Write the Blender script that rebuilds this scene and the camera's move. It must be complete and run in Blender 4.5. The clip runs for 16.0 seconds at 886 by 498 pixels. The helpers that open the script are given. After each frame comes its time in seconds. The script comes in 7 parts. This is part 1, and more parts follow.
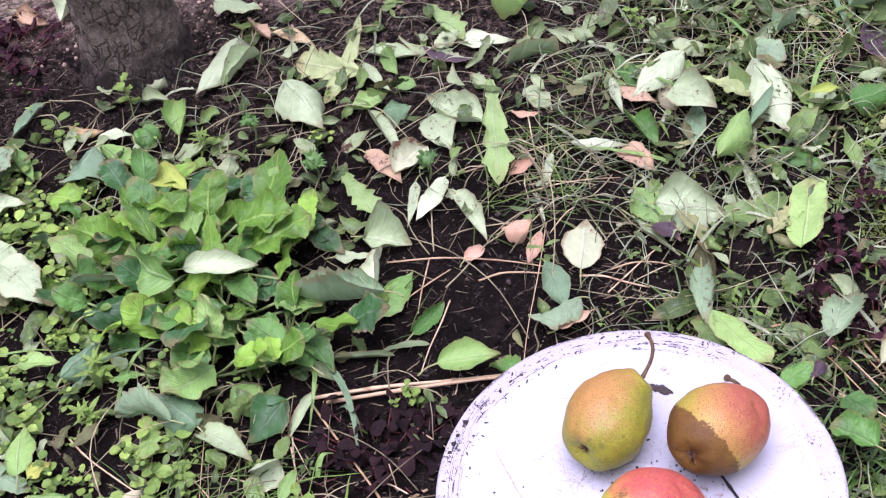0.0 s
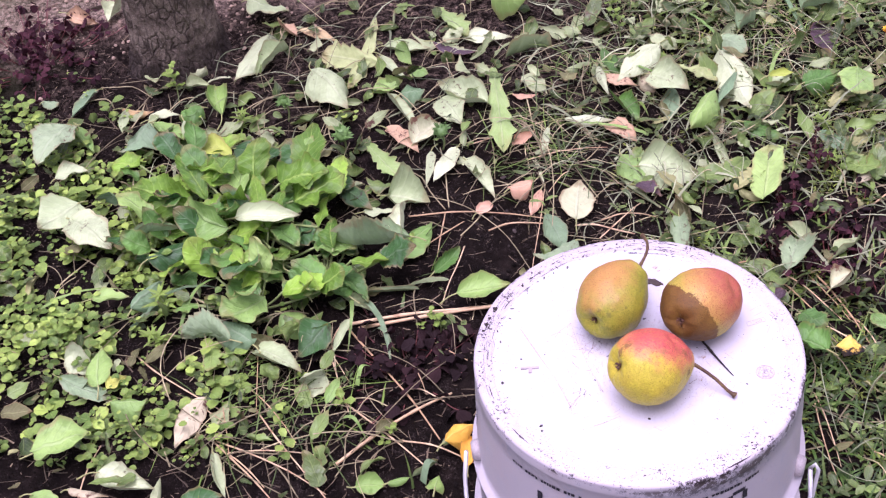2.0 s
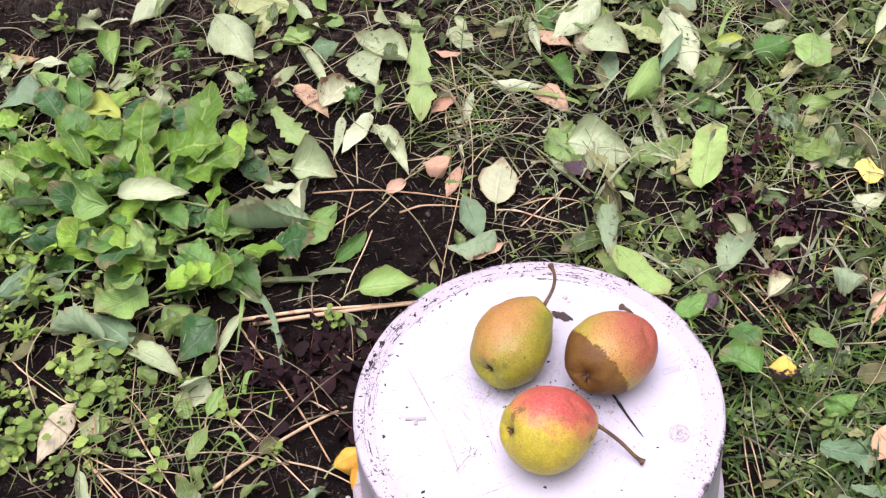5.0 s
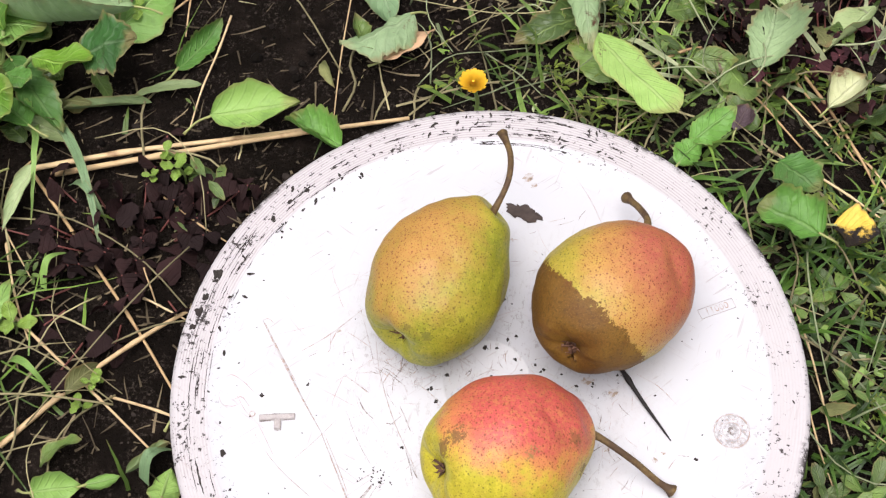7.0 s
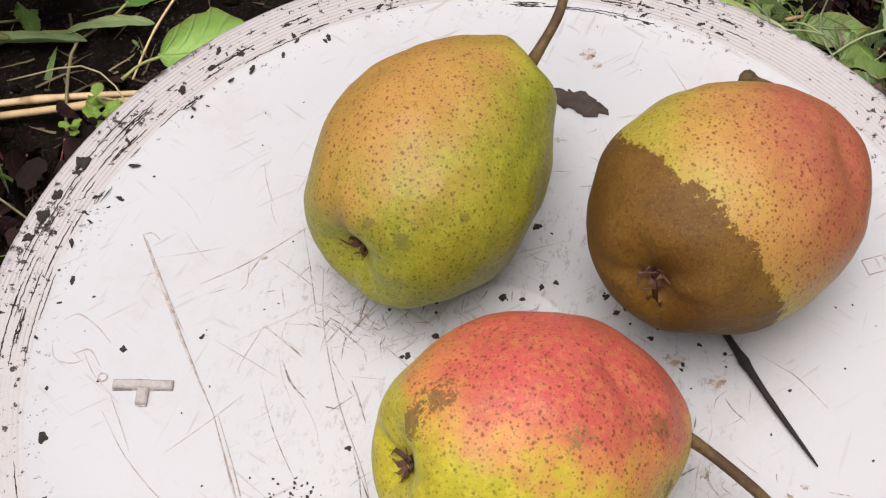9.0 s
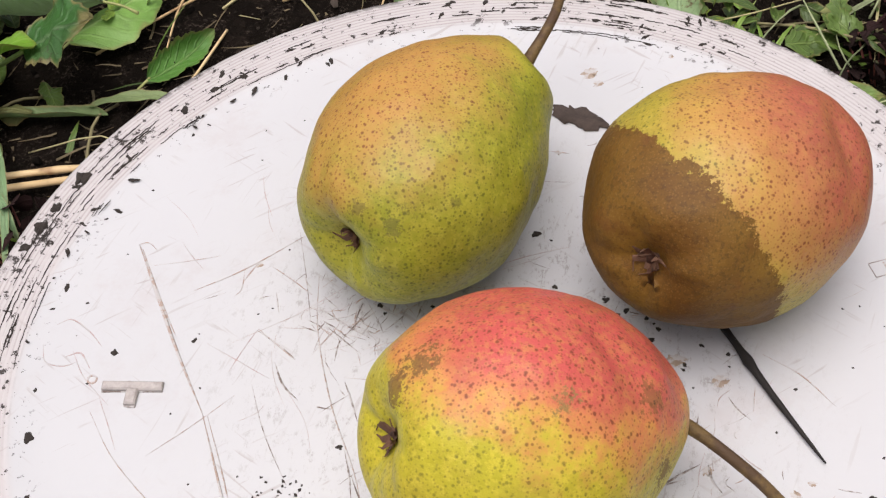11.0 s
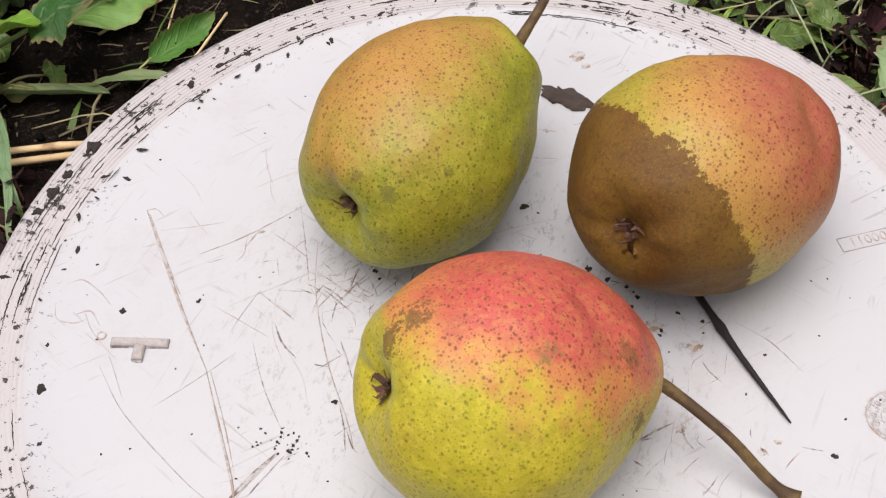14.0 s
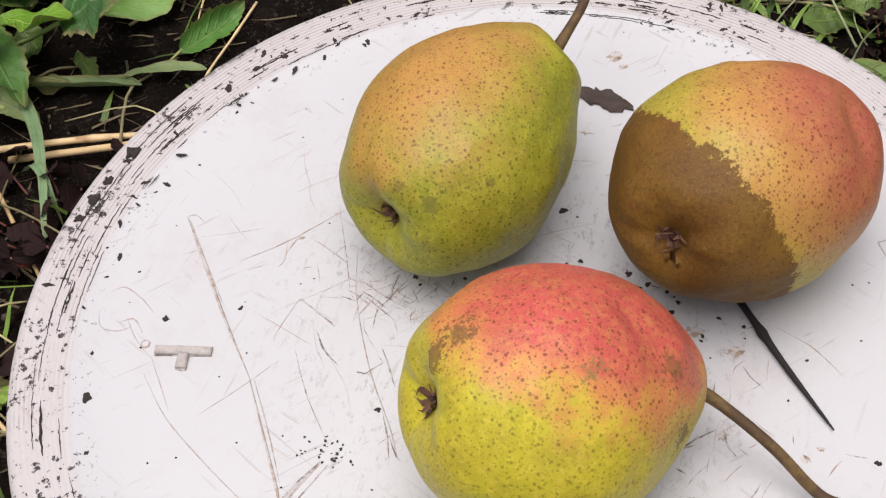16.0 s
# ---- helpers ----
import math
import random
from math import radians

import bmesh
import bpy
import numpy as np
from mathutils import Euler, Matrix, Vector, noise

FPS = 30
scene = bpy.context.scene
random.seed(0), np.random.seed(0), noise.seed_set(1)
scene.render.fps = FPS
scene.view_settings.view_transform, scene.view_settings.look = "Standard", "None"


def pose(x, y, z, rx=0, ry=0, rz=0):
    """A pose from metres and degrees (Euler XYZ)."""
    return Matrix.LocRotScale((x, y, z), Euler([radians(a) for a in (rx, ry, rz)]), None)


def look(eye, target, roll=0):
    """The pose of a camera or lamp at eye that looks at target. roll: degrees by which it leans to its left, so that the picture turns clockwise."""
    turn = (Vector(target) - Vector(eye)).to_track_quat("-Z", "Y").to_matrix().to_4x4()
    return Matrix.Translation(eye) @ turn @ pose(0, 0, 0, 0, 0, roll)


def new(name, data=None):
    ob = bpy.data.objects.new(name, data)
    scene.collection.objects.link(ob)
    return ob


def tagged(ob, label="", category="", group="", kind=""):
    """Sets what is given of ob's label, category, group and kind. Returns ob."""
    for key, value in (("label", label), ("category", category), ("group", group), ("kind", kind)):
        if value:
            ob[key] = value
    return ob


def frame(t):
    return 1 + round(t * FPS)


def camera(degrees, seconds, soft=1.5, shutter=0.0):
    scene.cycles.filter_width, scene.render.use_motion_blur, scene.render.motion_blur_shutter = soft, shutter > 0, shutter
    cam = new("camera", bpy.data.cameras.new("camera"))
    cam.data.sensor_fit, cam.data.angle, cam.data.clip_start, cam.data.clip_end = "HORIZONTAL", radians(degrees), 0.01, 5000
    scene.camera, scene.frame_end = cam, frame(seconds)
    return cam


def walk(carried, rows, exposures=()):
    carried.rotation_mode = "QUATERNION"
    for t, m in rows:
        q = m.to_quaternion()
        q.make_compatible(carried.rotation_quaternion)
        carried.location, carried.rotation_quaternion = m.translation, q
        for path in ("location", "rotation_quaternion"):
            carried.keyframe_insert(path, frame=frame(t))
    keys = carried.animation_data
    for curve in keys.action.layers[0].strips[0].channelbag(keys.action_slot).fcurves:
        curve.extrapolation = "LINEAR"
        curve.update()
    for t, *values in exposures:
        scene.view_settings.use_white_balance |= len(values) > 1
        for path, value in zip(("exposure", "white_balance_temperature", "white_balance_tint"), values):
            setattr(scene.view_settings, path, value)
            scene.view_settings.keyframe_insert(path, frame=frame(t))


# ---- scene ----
# the camera and its way
EXPOSURES = [(0.0, 1.02, 5400, 45), (0.5, 1.01, 5350, 54), (1.2, 1.01, 5300, 62), (1.6, 1.03, 5400, 60), (2.0, 1.06, 5650, 55), (2.5, 0.99, 5800, 50), (3.7, 0.95, 5900, 42), (6.0, 0.97, 6000, 33), (7.0, 0.82, 6300, 18), (7.6, 0.58, 6500, 16), (8.5, 0.48, 6550, 16), (10.8, 0.57, 6500, 17), (16.0, 0.53, 6500, 17)]
cam = camera(36.97, 16.0, soft=1.25)
walk(cam, [
    (0.0, pose(0.0297, -0.4755, 0.9443, 43.233, 6.666, 8.745)),
    (0.5, pose(0.0651, -0.5601, 0.9837, 44.136, 5.340, 11.161)),
    (1.0, pose(0.0788, -0.5989, 0.9977, 45.362, 5.069, 11.498)),
    (1.5, pose(0.0443, -0.6433, 1.0127, 46.087, 5.375, 10.231)),
    (2.0, pose(0.0089, -0.7101, 1.0184, 45.791, 5.290, 7.498)),
    (2.5, pose(-0.0009, -0.7149, 1.0174, 45.239, 4.448, 5.682)),
    (3.0, pose(0.0258, -0.6808, 1.0186, 44.554, 3.306, 6.029)),
    (3.5, pose(0.0515, -0.6401, 1.0238, 43.922, 2.659, 7.526)),
    (3.7, pose(0.0632, -0.6204, 1.0226, 43.555, 2.528, 8.247)),
    (5.8, pose(0.0061, -0.3801, 0.9317, 35.857, 4.570, 5.087)),
    (6.0, pose(-0.0073, -0.3257, 0.9002, 34.367, 4.784, 3.381)),
    (6.5, pose(-0.0141, -0.2303, 0.8050, 30.232, 2.875, 1.889)),
    (7.0, pose(0.0202, -0.1906, 0.7206, 26.111, 2.851, 4.452)),
    (7.5, pose(0.0056, -0.1546, 0.6155, 24.707, 2.534, 6.179)),
    (8.0, pose(0.0131, -0.1610, 0.5434, 23.853, 2.307, 6.901)),
    (8.5, pose(0.0169, -0.1540, 0.5150, 26.944, 2.210, 7.660)),
    (8.7, pose(0.0168, -0.1520, 0.5028, 29.614, 2.094, 8.120)),
    (10.8, pose(0.0255, -0.1786, 0.4673, 38.770, 3.591, 9.712)),
    (11.0, pose(0.0295, -0.1765, 0.4659, 38.964, 3.474, 9.396)),
    (11.5, pose(0.0324, -0.1772, 0.4712, 38.977, 3.320, 8.875)),
    (12.0, pose(0.0387, -0.1813, 0.4709, 38.680, 2.934, 8.600)),
    (12.5, pose(0.0377, -0.1865, 0.4687, 38.511, 2.806, 8.754)),
    (13.0, pose(0.0364, -0.1904, 0.4795, 38.856, 2.712, 9.124)),
    (13.5, pose(0.0316, -0.1937, 0.4794, 38.802, 2.683, 9.627)),
    (14.0, pose(0.0322, -0.1925, 0.4767, 38.648, 2.512, 9.886)),
    (14.5, pose(0.0319, -0.1943, 0.4798, 38.239, 2.453, 10.052)),
    (15.0, pose(0.0301, -0.1936, 0.4746, 37.560, 2.601, 10.076)),
    (15.5, pose(0.0280, -0.1889, 0.4809, 37.490, 2.950, 10.106)),
    (16.0, pose(0.0272, -0.1868, 0.4831, 37.432, 3.562, 10.203)),
], EXPOSURES)

H = 0.205          # height of the upturned bucket
RIM = 0.132        # radius of its base

# ---- light ----
world = bpy.data.worlds.new("sky")
scene.world = world
world.use_nodes = True
wn, wl = world.node_tree.nodes, world.node_tree.links
sky = wn.new("ShaderNodeTexSky")
sky.sky_type = "NISHITA"
sky.sun_disc = False
sky.sun_elevation = radians(82.3)
sky.sun_rotation = radians(214)
sky.air_density, sky.dust_density, sky.ozone_density = 1.0, 4.0, 0.6
wn["Background"].inputs["Strength"].default_value = 0.098
grey = wn.new("ShaderNodeHueSaturation")   # thin even cloud takes most of the blue away
grey.inputs["Saturation"].default_value = 0.22
wl.new(sky.outputs["Color"], grey.inputs["Color"])
wl.new(grey.outputs["Color"], wn["Background"].inputs["Color"])
sun_data = bpy.data.lights.new("sun", "SUN")
sun_data.energy, sun_data.angle, sun_data.color = 1.9, radians(50), (1.0, 0.965, 0.90)
sun = new("sun", sun_data)
sun.matrix_world = look((-0.3, -0.45, 4.0), (0, 0, 0))


# ---- building helpers ----
class Geo:
    """Gathers vertices, faces and leaf coordinates of one mesh."""

    def __init__(self):
        self.v, self.f, self.uv = [], [], []

    def add(self, verts, faces, uvs=None):
        n = len(self.v)
        self.v.extend(verts)
        self.f.extend([tuple(i + n for i in f) for f in faces])
        self.uv.extend(uvs if uvs else [(0.5, 0.5)] * len(verts))

    def mesh(self, name, material, smooth=True):
        me = bpy.data.meshes.new(name)
        me.from_pydata([tuple(p) for p in self.v], [], self.f)
        layer = me.uv_layers.new(name="leaf")
        idx = np.empty(len(me.loops), np.int32)
        me.loops.foreach_get("vertex_index", idx)
        layer.data.foreach_set("uv", np.array(self.uv, np.float32)[idx].ravel())
        me.polygons.foreach_set("use_smooth", np.full(len(me.polygons), smooth))
        me.materials.append(material)
        me.update()
        return me


def part(name, geo, material, parent=None, label="", smooth=True):
    ob = new(name, geo.mesh(name, material, smooth) if isinstance(geo, Geo) else geo)
    if parent:
        ob.parent = parent
    if label:
        ob["label"] = label
    return ob


def tube(geo, points, radii, sides=7, closed_ends=True):
    pts = [Vector(p) for p in points]
    n0, verts, faces = len(pts), [], []
    side = None
    for i, p in enumerate(pts):
        d = (pts[min(i + 1, n0 - 1)] - pts[max(i - 1, 0)]).normalized()
        if side is None:
            side = d.orthogonal().normalized()
        side = (side - d * side.dot(d)).normalized()
        up = d.cross(side)
        r = radii[i] if isinstance(radii, (list, tuple)) else radii
        for k in range(sides):
            a = 2 * math.pi * k / sides
            verts.append(p + (side * math.cos(a) + up * math.sin(a)) * r)
    for i in range(n0 - 1):
        for k in range(sides):
            a, b = i * sides + k, i * sides + (k + 1) % sides
            faces.append((a, b, b + sides, a + sides))
    if closed_ends:
        faces.append(tuple(range(sides))[::-1])
        faces.append(tuple((n0 - 1) * sides + k for k in range(sides)))
    geo.add(verts, faces)


def bend(points, n=14):
    """A smooth line through a few points."""
    pts = [Vector(p) for p in points]
    pts = [pts[0] * 2 - pts[1]] + pts + [pts[-1] * 2 - pts[-2]]
    out, spans = [], len(pts) - 3
    for k in range(n + 1):
        s = min(k / n * spans, spans - 1e-6)
        i, u = int(s), s - int(s)
        a, b, c, d = pts[i:i + 4]
        out.append(0.5 * (2 * b + (c - a) * u + (2 * a - 5 * b + 4 * c - d) * u * u + (3 * b - a - 3 * c + d) * u ** 3))
    return out


def ground_z(x, y):
    z = 0.007 * noise.noise((x * 6, y * 6, 0.3)) + 0.004 * noise.noise((x * 23, y * 23, 1.7))
    if -1.1 < x < 0.7 and -0.4 < y < 1.3:
        z += 0.0035 * abs(noise.noise((x * 75, y * 75, 4.1))) + 0.0016 * noise.noise((x * 190, y * 190, 2.2))
    return z


# ---- materials ----
class Mat:
    """A node material with short calls for the usual nodes."""

    def __init__(self, name, rough=0.6, spec=0.4):
        self.m = bpy.data.materials.new(name)
        self.m.use_nodes = True
        self.n, self.l = self.m.node_tree.nodes, self.m.node_tree.links
        self.b = self.n["Principled BSDF"]
        self.b.inputs["Roughness"].default_value = rough
        self.b.inputs["Specular IOR Level"].default_value = spec
        self.tc = self.n.new("ShaderNodeTexCoord")
        self.obj = self.tc.outputs["Object"]

    def put(self, sock, v):
        if isinstance(v, bpy.types.NodeSocket):
            self.l.new(v, sock)
        elif isinstance(v, tuple) and sock.type == "RGBA":
            sock.default_value = (*v[:3], 1)
        else:
            sock.default_value = v

    def noise(self, scale, detail=3.0, rough=0.55, vec=None, distort=0.0):
        t = self.n.new("ShaderNodeTexNoise")
        t.inputs["Scale"].default_value, t.inputs["Detail"].default_value = scale, detail
        t.inputs["Roughness"].default_value, t.inputs["Distortion"].default_value = rough, distort
        self.l.new(vec or self.obj, t.inputs["Vector"])
        return t.outputs["Fac"]

    def cells(self, scale, vec=None, feature="F1", out="Distance", rnd=1.0):
        t = self.n.new("ShaderNodeTexVoronoi")
        t.feature = feature
        t.inputs["Scale"].default_value = scale
        t.inputs["Randomness"].default_value = rnd
        self.l.new(vec or self.obj, t.inputs["Vector"])
        return t.outputs[out]

    def math(self, op, a, b=0.0, c=0.0, clamp=False):
        t = self.n.new("ShaderNodeMath")
        t.operation, t.use_clamp = op, clamp
        for s, v in zip(t.inputs, (a, b, c)):
            self.put(s, v)
        return t.outputs[0]

    def step(self, v, lo, hi):
        """0 below lo, 1 above hi, smooth between; lo may exceed hi."""
        t = self.n.new("ShaderNodeMapRange")
        t.interpolation_type = "SMOOTHSTEP"
        flip = lo > hi
        self.put(t.inputs["Value"], v)
        self.put(t.inputs["From Min"], hi if flip else lo)
        self.put(t.inputs["From Max"], lo if flip else hi)
        t.inputs["To Min"].default_value, t.inputs["To Max"].default_value = (1, 0) if flip else (0, 1)
        return t.outputs[0]

    def mix(self, f, a, b, mode="MIX"):
        t = self.n.new("ShaderNodeMix")
        t.data_type, t.blend_type = "RGBA", mode
        self.put(t.inputs["Factor"], f)
        self.put(t.inputs[6], a)
        self.put(t.inputs[7], b)
        return t.outputs[2]

    def dot(self, vec, d):
        t = self.n.new("ShaderNodeVectorMath")
        t.operation = "DOT_PRODUCT"
        self.l.new(vec, t.inputs[0])
        t.inputs[1].default_value = d
        return t.outputs["Value"]

    def scaled(self, s, vec=None, loc=(0, 0, 0)):
        t = self.n.new("ShaderNodeMapping")
        t.inputs["Scale"].default_value = s
        t.inputs["Location"].default_value = loc
        self.l.new(vec or self.obj, t.inputs["Vector"])
        return t.outputs[0]

    def bump(self, height, strength, dist):
        t = self.n.new("ShaderNodeBump")
        t.inputs["Strength"].default_value, t.inputs["Distance"].default_value = strength, dist
        self.l.new(height, t.inputs["Height"])
        self.l.new(t.outputs[0], self.b.inputs["Normal"])

    def rand(self):
        return self.n.new("ShaderNodeObjectInfo").outputs["Random"]

    def island(self):
        return self.n.new("ShaderNodeNewGeometry").outputs["Random Per Island"]

    def color(self, c):
        self.put(self.b.inputs["Base Color"], c)
        return self.m

    def rough(self, v):
        self.put(self.b.inputs["Roughness"], v)


def leaf_mat(name, a, b, vein, spot=(0.12, 0.06, 0.03), spots=0.0, rough=0.5, through_light=0.16, teeth=7.0, islands=False, vein_amt=0.34, spec=0.32):
    """A leaf blade: two tones, a midrib and side veins, spots of decay; some light comes through."""
    m = Mat(name, rough, spec)
    rnd = m.math("POWER", m.island(), 1.8) if islands else m.rand()
    a, b, vein = ((c[0], c[1], c[2] * (1.0 if c[1] > c[0] else 0.95)) for c in (a, b, vein))
    base = m.mix(m.math("ADD", m.math("MULTIPLY", rnd, 0.75), m.math("MULTIPLY", m.noise(40, 4), 0.4), clamp=True), a, b)
    sep = m.n.new("ShaderNodeSeparateXYZ")
    m.l.new(m.tc.outputs["UV"], sep.inputs[0])
    across = m.math("ABSOLUTE", m.math("MULTIPLY_ADD", sep.outputs[1], 2.0, -1.0))
    side = m.math("FRACT", m.math("MULTIPLY", m.math("SUBTRACT", sep.outputs[0], m.math("MULTIPLY", across, 0.28)), teeth))
    line = m.step(m.math("ABSOLUTE", m.math("SUBTRACT", side, 0.5)), 0.16, 0.03)
    rib = m.step(across, 0.1, 0.03)
    veins = m.math("MAXIMUM", rib, m.math("MULTIPLY", line, 0.32))
    col = m.mix(m.math("MULTIPLY", veins, vein_amt), base, vein)
    # blotches at two sizes
    blot = m.math("MULTIPLY", m.step(m.noise(9, 5, 0.7), 0.48, 0.66), 0.35)
    col = m.mix(m.math("MULTIPLY", m.step(m.noise(22, 5, 0.7), 0.42, 0.66), 0.5), col, tuple(0.5 * x for x in a))
    col = m.mix(blot, col, tuple(0.6 * x + 0.4 * y for x, y in zip(a, vein)))
    # withered margin, broken by noise
    rim = m.step(m.math("ADD", m.math("MAXIMUM", across, m.math("MULTIPLY", sep.outputs[0], 1.02)), m.math("MULTIPLY", m.noise(34, 4, 0.7), 0.6)), 1.13, 1.30)
    col = m.mix(m.math("MULTIPLY", rim, min(0.75, (0.2 + 0.75 * spots) if spots else 0.0)), col, (0.30, 0.19, 0.085))
    if spots:
        s = m.step(m.math("ADD", m.noise(55, 5, 0.7), m.math("MULTIPLY", m.noise(18, 2), 0.5)), 0.99 - 0.25 * spots, 1.09 - 0.25 * spots)
        col = m.mix(s, col, spot)
    m.color(col)
    m.rough(m.math("MULTIPLY_ADD", m.noise(60, 2), 0.25, rough - 0.1))
    m.bump(m.math("SUBTRACT", m.math("ADD", m.noise(110, 4), m.math("MULTIPLY", m.noise(38, 3), 1.1)), m.math("MULTIPLY", veins, 0.6)), 0.8, 0.0020)
    tr = m.n.new("ShaderNodeBsdfTranslucent")
    m.l.new(col, tr.inputs["Color"])
    sh = m.n.new("ShaderNodeMixShader")
    sh.inputs[0].default_value = through_light
    m.l.new(m.b.outputs[0], sh.inputs[1])
    m.l.new(tr.outputs[0], sh.inputs[2])
    m.l.new(sh.outputs[0], m.n["Material Output"].inputs["Surface"])
    return m.m


BROWN = (0.10, 0.045, 0.025)
LEAF = {
    "pale": leaf_mat("leaf_underside", (0.35, 0.48, 0.20), (0.68, 0.77, 0.45), (0.70, 0.77, 0.46), BROWN, 0.35, 0.5),
    "palepink": leaf_mat("leaf_underside_pink", (0.45, 0.43, 0.23), (0.66, 0.60, 0.38), (0.72, 0.67, 0.46), BROWN, 0.6, 0.6),
    "palespot": leaf_mat("leaf_underside_spotted", (0.46, 0.52, 0.27), (0.60, 0.62, 0.36), (0.70, 0.72, 0.46), (0.22, 0.11, 0.07), 0.7, 0.6),
    "green": leaf_mat("leaf_fresh", (0.12, 0.28, 0.05), (0.34, 0.53, 0.13), (0.40, 0.53, 0.22), BROWN, 0.3, 0.42),
    "yellowgreen": leaf_mat("leaf_turning", (0.37, 0.49, 0.07), (0.51, 0.54, 0.10), (0.61, 0.61, 0.18), BROWN, 0.4),
    "deep": leaf_mat("leaf_deep_green", (0.035, 0.115, 0.02), (0.155, 0.35, 0.06), (0.26, 0.40, 0.14), BROWN, 0.2, 0.42),
    "dark": leaf_mat("leaf_dark_glossy", (0.025, 0.085, 0.018), (0.06, 0.17, 0.04), (0.27, 0.37, 0.21), (0.04, 0.02, 0.015), 0.4, 0.36),
    "blue": leaf_mat("leaf_blue_green", (0.13, 0.25, 0.10), (0.22, 0.35, 0.17), (0.37, 0.47, 0.28), BROWN, 0.3, 0.5),
    "bluepale": leaf_mat("leaf_grey_green", (0.22, 0.35, 0.16), (0.34, 0.46, 0.23), (0.44, 0.54, 0.32), BROWN, 0.4, 0.55),
    "pink": leaf_mat("leaf_dry_pink", (0.58, 0.38, 0.21), (0.70, 0.54, 0.33), (0.76, 0.62, 0.42), BROWN, 0.45, 0.7),
    "peach": leaf_mat("leaf_dry_peach", (0.73, 0.45, 0.24), (0.78, 0.51, 0.29), (0.85, 0.61, 0.39), BROWN, 0.4, 0.7),
    "tan": leaf_mat("leaf_dry_tan", (0.61, 0.37, 0.21), (0.71, 0.46, 0.29), (0.76, 0.55, 0.37), BROWN, 0.4, 0.7),
    "orange": leaf_mat("leaf_orange_edge", (0.73, 0.44, 0.15), (0.63, 0.54, 0.27), (0.76, 0.61, 0.37), BROWN, 0.7, 0.6),
    "yellow": leaf_mat("leaf_yellow", (0.85, 0.67, 0.12), (0.85, 0.73, 0.20), (0.85, 0.76, 0.30), BROWN, 0.3, 0.5),
    "yellowspot": leaf_mat("leaf_yellow_black", (0.83, 0.51, 0.06), (0.85, 0.59, 0.10), (0.85, 0.61, 0.18), (0.015, 0.01, 0.008), 1.1, 0.5),
    "yelloworange": leaf_mat("leaf_amber", (0.83, 0.40, 0.04), (0.85, 0.51, 0.06), (0.85, 0.61, 0.12), BROWN, 0.5, 0.5),
    "purple": leaf_mat("leaf_purple", (0.06, 0.04, 0.05), (0.12, 0.08, 0.09), (0.2, 0.15, 0.15), BROWN, 0.4, 0.45),
}
LEAF["dock"] = leaf_mat("leaf_strap_bright", (0.29, 0.49, 0.10), (0.37, 0.56, 0.15), (0.56, 0.67, 0.29), BROWN, 0.35, 0.45, teeth=10)
LEAF["dand"] = leaf_mat("leaf_dandelion", (0.27, 0.44, 0.11), (0.37, 0.51, 0.17), (0.55, 0.63, 0.34), BROWN, 0.2, 0.5, teeth=9)
LEAF["dandl"] = leaf_mat("leaf_dandelion_pale", (0.34, 0.45, 0.13), (0.47, 0.56, 0.22), (0.57, 0.62, 0.34), BROWN, 0.4, 0.55, teeth=9)
LEAF["dandd"] = leaf_mat("leaf_dandelion_deep", (0.12, 0.24, 0.10), (0.20, 0.33, 0.15), (0.39, 0.49, 0.29), BROWN, 0.2, 0.5, teeth=9)
LEAF["strapg"] = leaf_mat("leaf_strap_grey", (0.13, 0.20, 0.075), (0.22, 0.29, 0.12), (0.32, 0.4, 0.19), BROWN, 0.4, 0.5, teeth=3)
LEAF["heart"] = LEAF["green"]
LEAF["mallow"] = LEAF["deep"]
M_GRASS = leaf_mat("grass_blade", (0.006, 0.025, 0.003), (0.24, 0.40, 0.06), (0.26, 0.38, 0.07), BROWN, 0.2, 0.42, islands=True, teeth=1, vein_amt=0.3, spec=0.46)
M_LUSH = leaf_mat("lush_grass_blade", (0.003, 0.016, 0.002), (0.12, 0.26, 0.03), (0.15, 0.28, 0.05), BROWN, 0.1, 0.42, islands=True, teeth=1, vein_amt=0.3, spec=0.46)
M_DRYGRASS = leaf_mat("dry_grass", (0.05, 0.04, 0.02), (0.68, 0.60, 0.33), (0.5, 0.44, 0.24), BROWN, 0.2, 0.7, islands=True, teeth=1, vein_amt=0.2)
M_WILTED = leaf_mat("wilted_stalk", (0.05, 0.08, 0.025), (0.62, 0.68, 0.38), (0.5, 0.55, 0.32), BROWN, 0.3, 0.5, islands=True, teeth=1, vein_amt=0.2)
M_BITS = leaf_mat("soil_litter", (0.03, 0.022, 0.014), (0.42, 0.33, 0.2), (0.4, 0.3, 0.2), BROWN, 0.2, 0.8, islands=True, vein_amt=0.0)
M_CHICK = leaf_mat("small_weed_leaf", (0.03, 0.115, 0.012), (0.47, 0.67, 0.11), (0.40, 0.55, 0.18), BROWN, 0.1, 0.45, islands=True, vein_amt=0.3)
M_MEADOW = leaf_mat("meadow_leaf", (0.005, 0.022, 0.004), (0.25, 0.40, 0.085), (0.36, 0.48, 0.14), BROWN, 0.3, 0.38, islands=True, spec=0.46)
M_OXALIS = leaf_mat("oxalis_leaf", (0.016, 0.008, 0.010), (0.085, 0.026, 0.033), (0.08, 0.03, 0.035), (0.02, 0.015, 0.015), 0.0, 0.7, 0.1, spec=0.15)
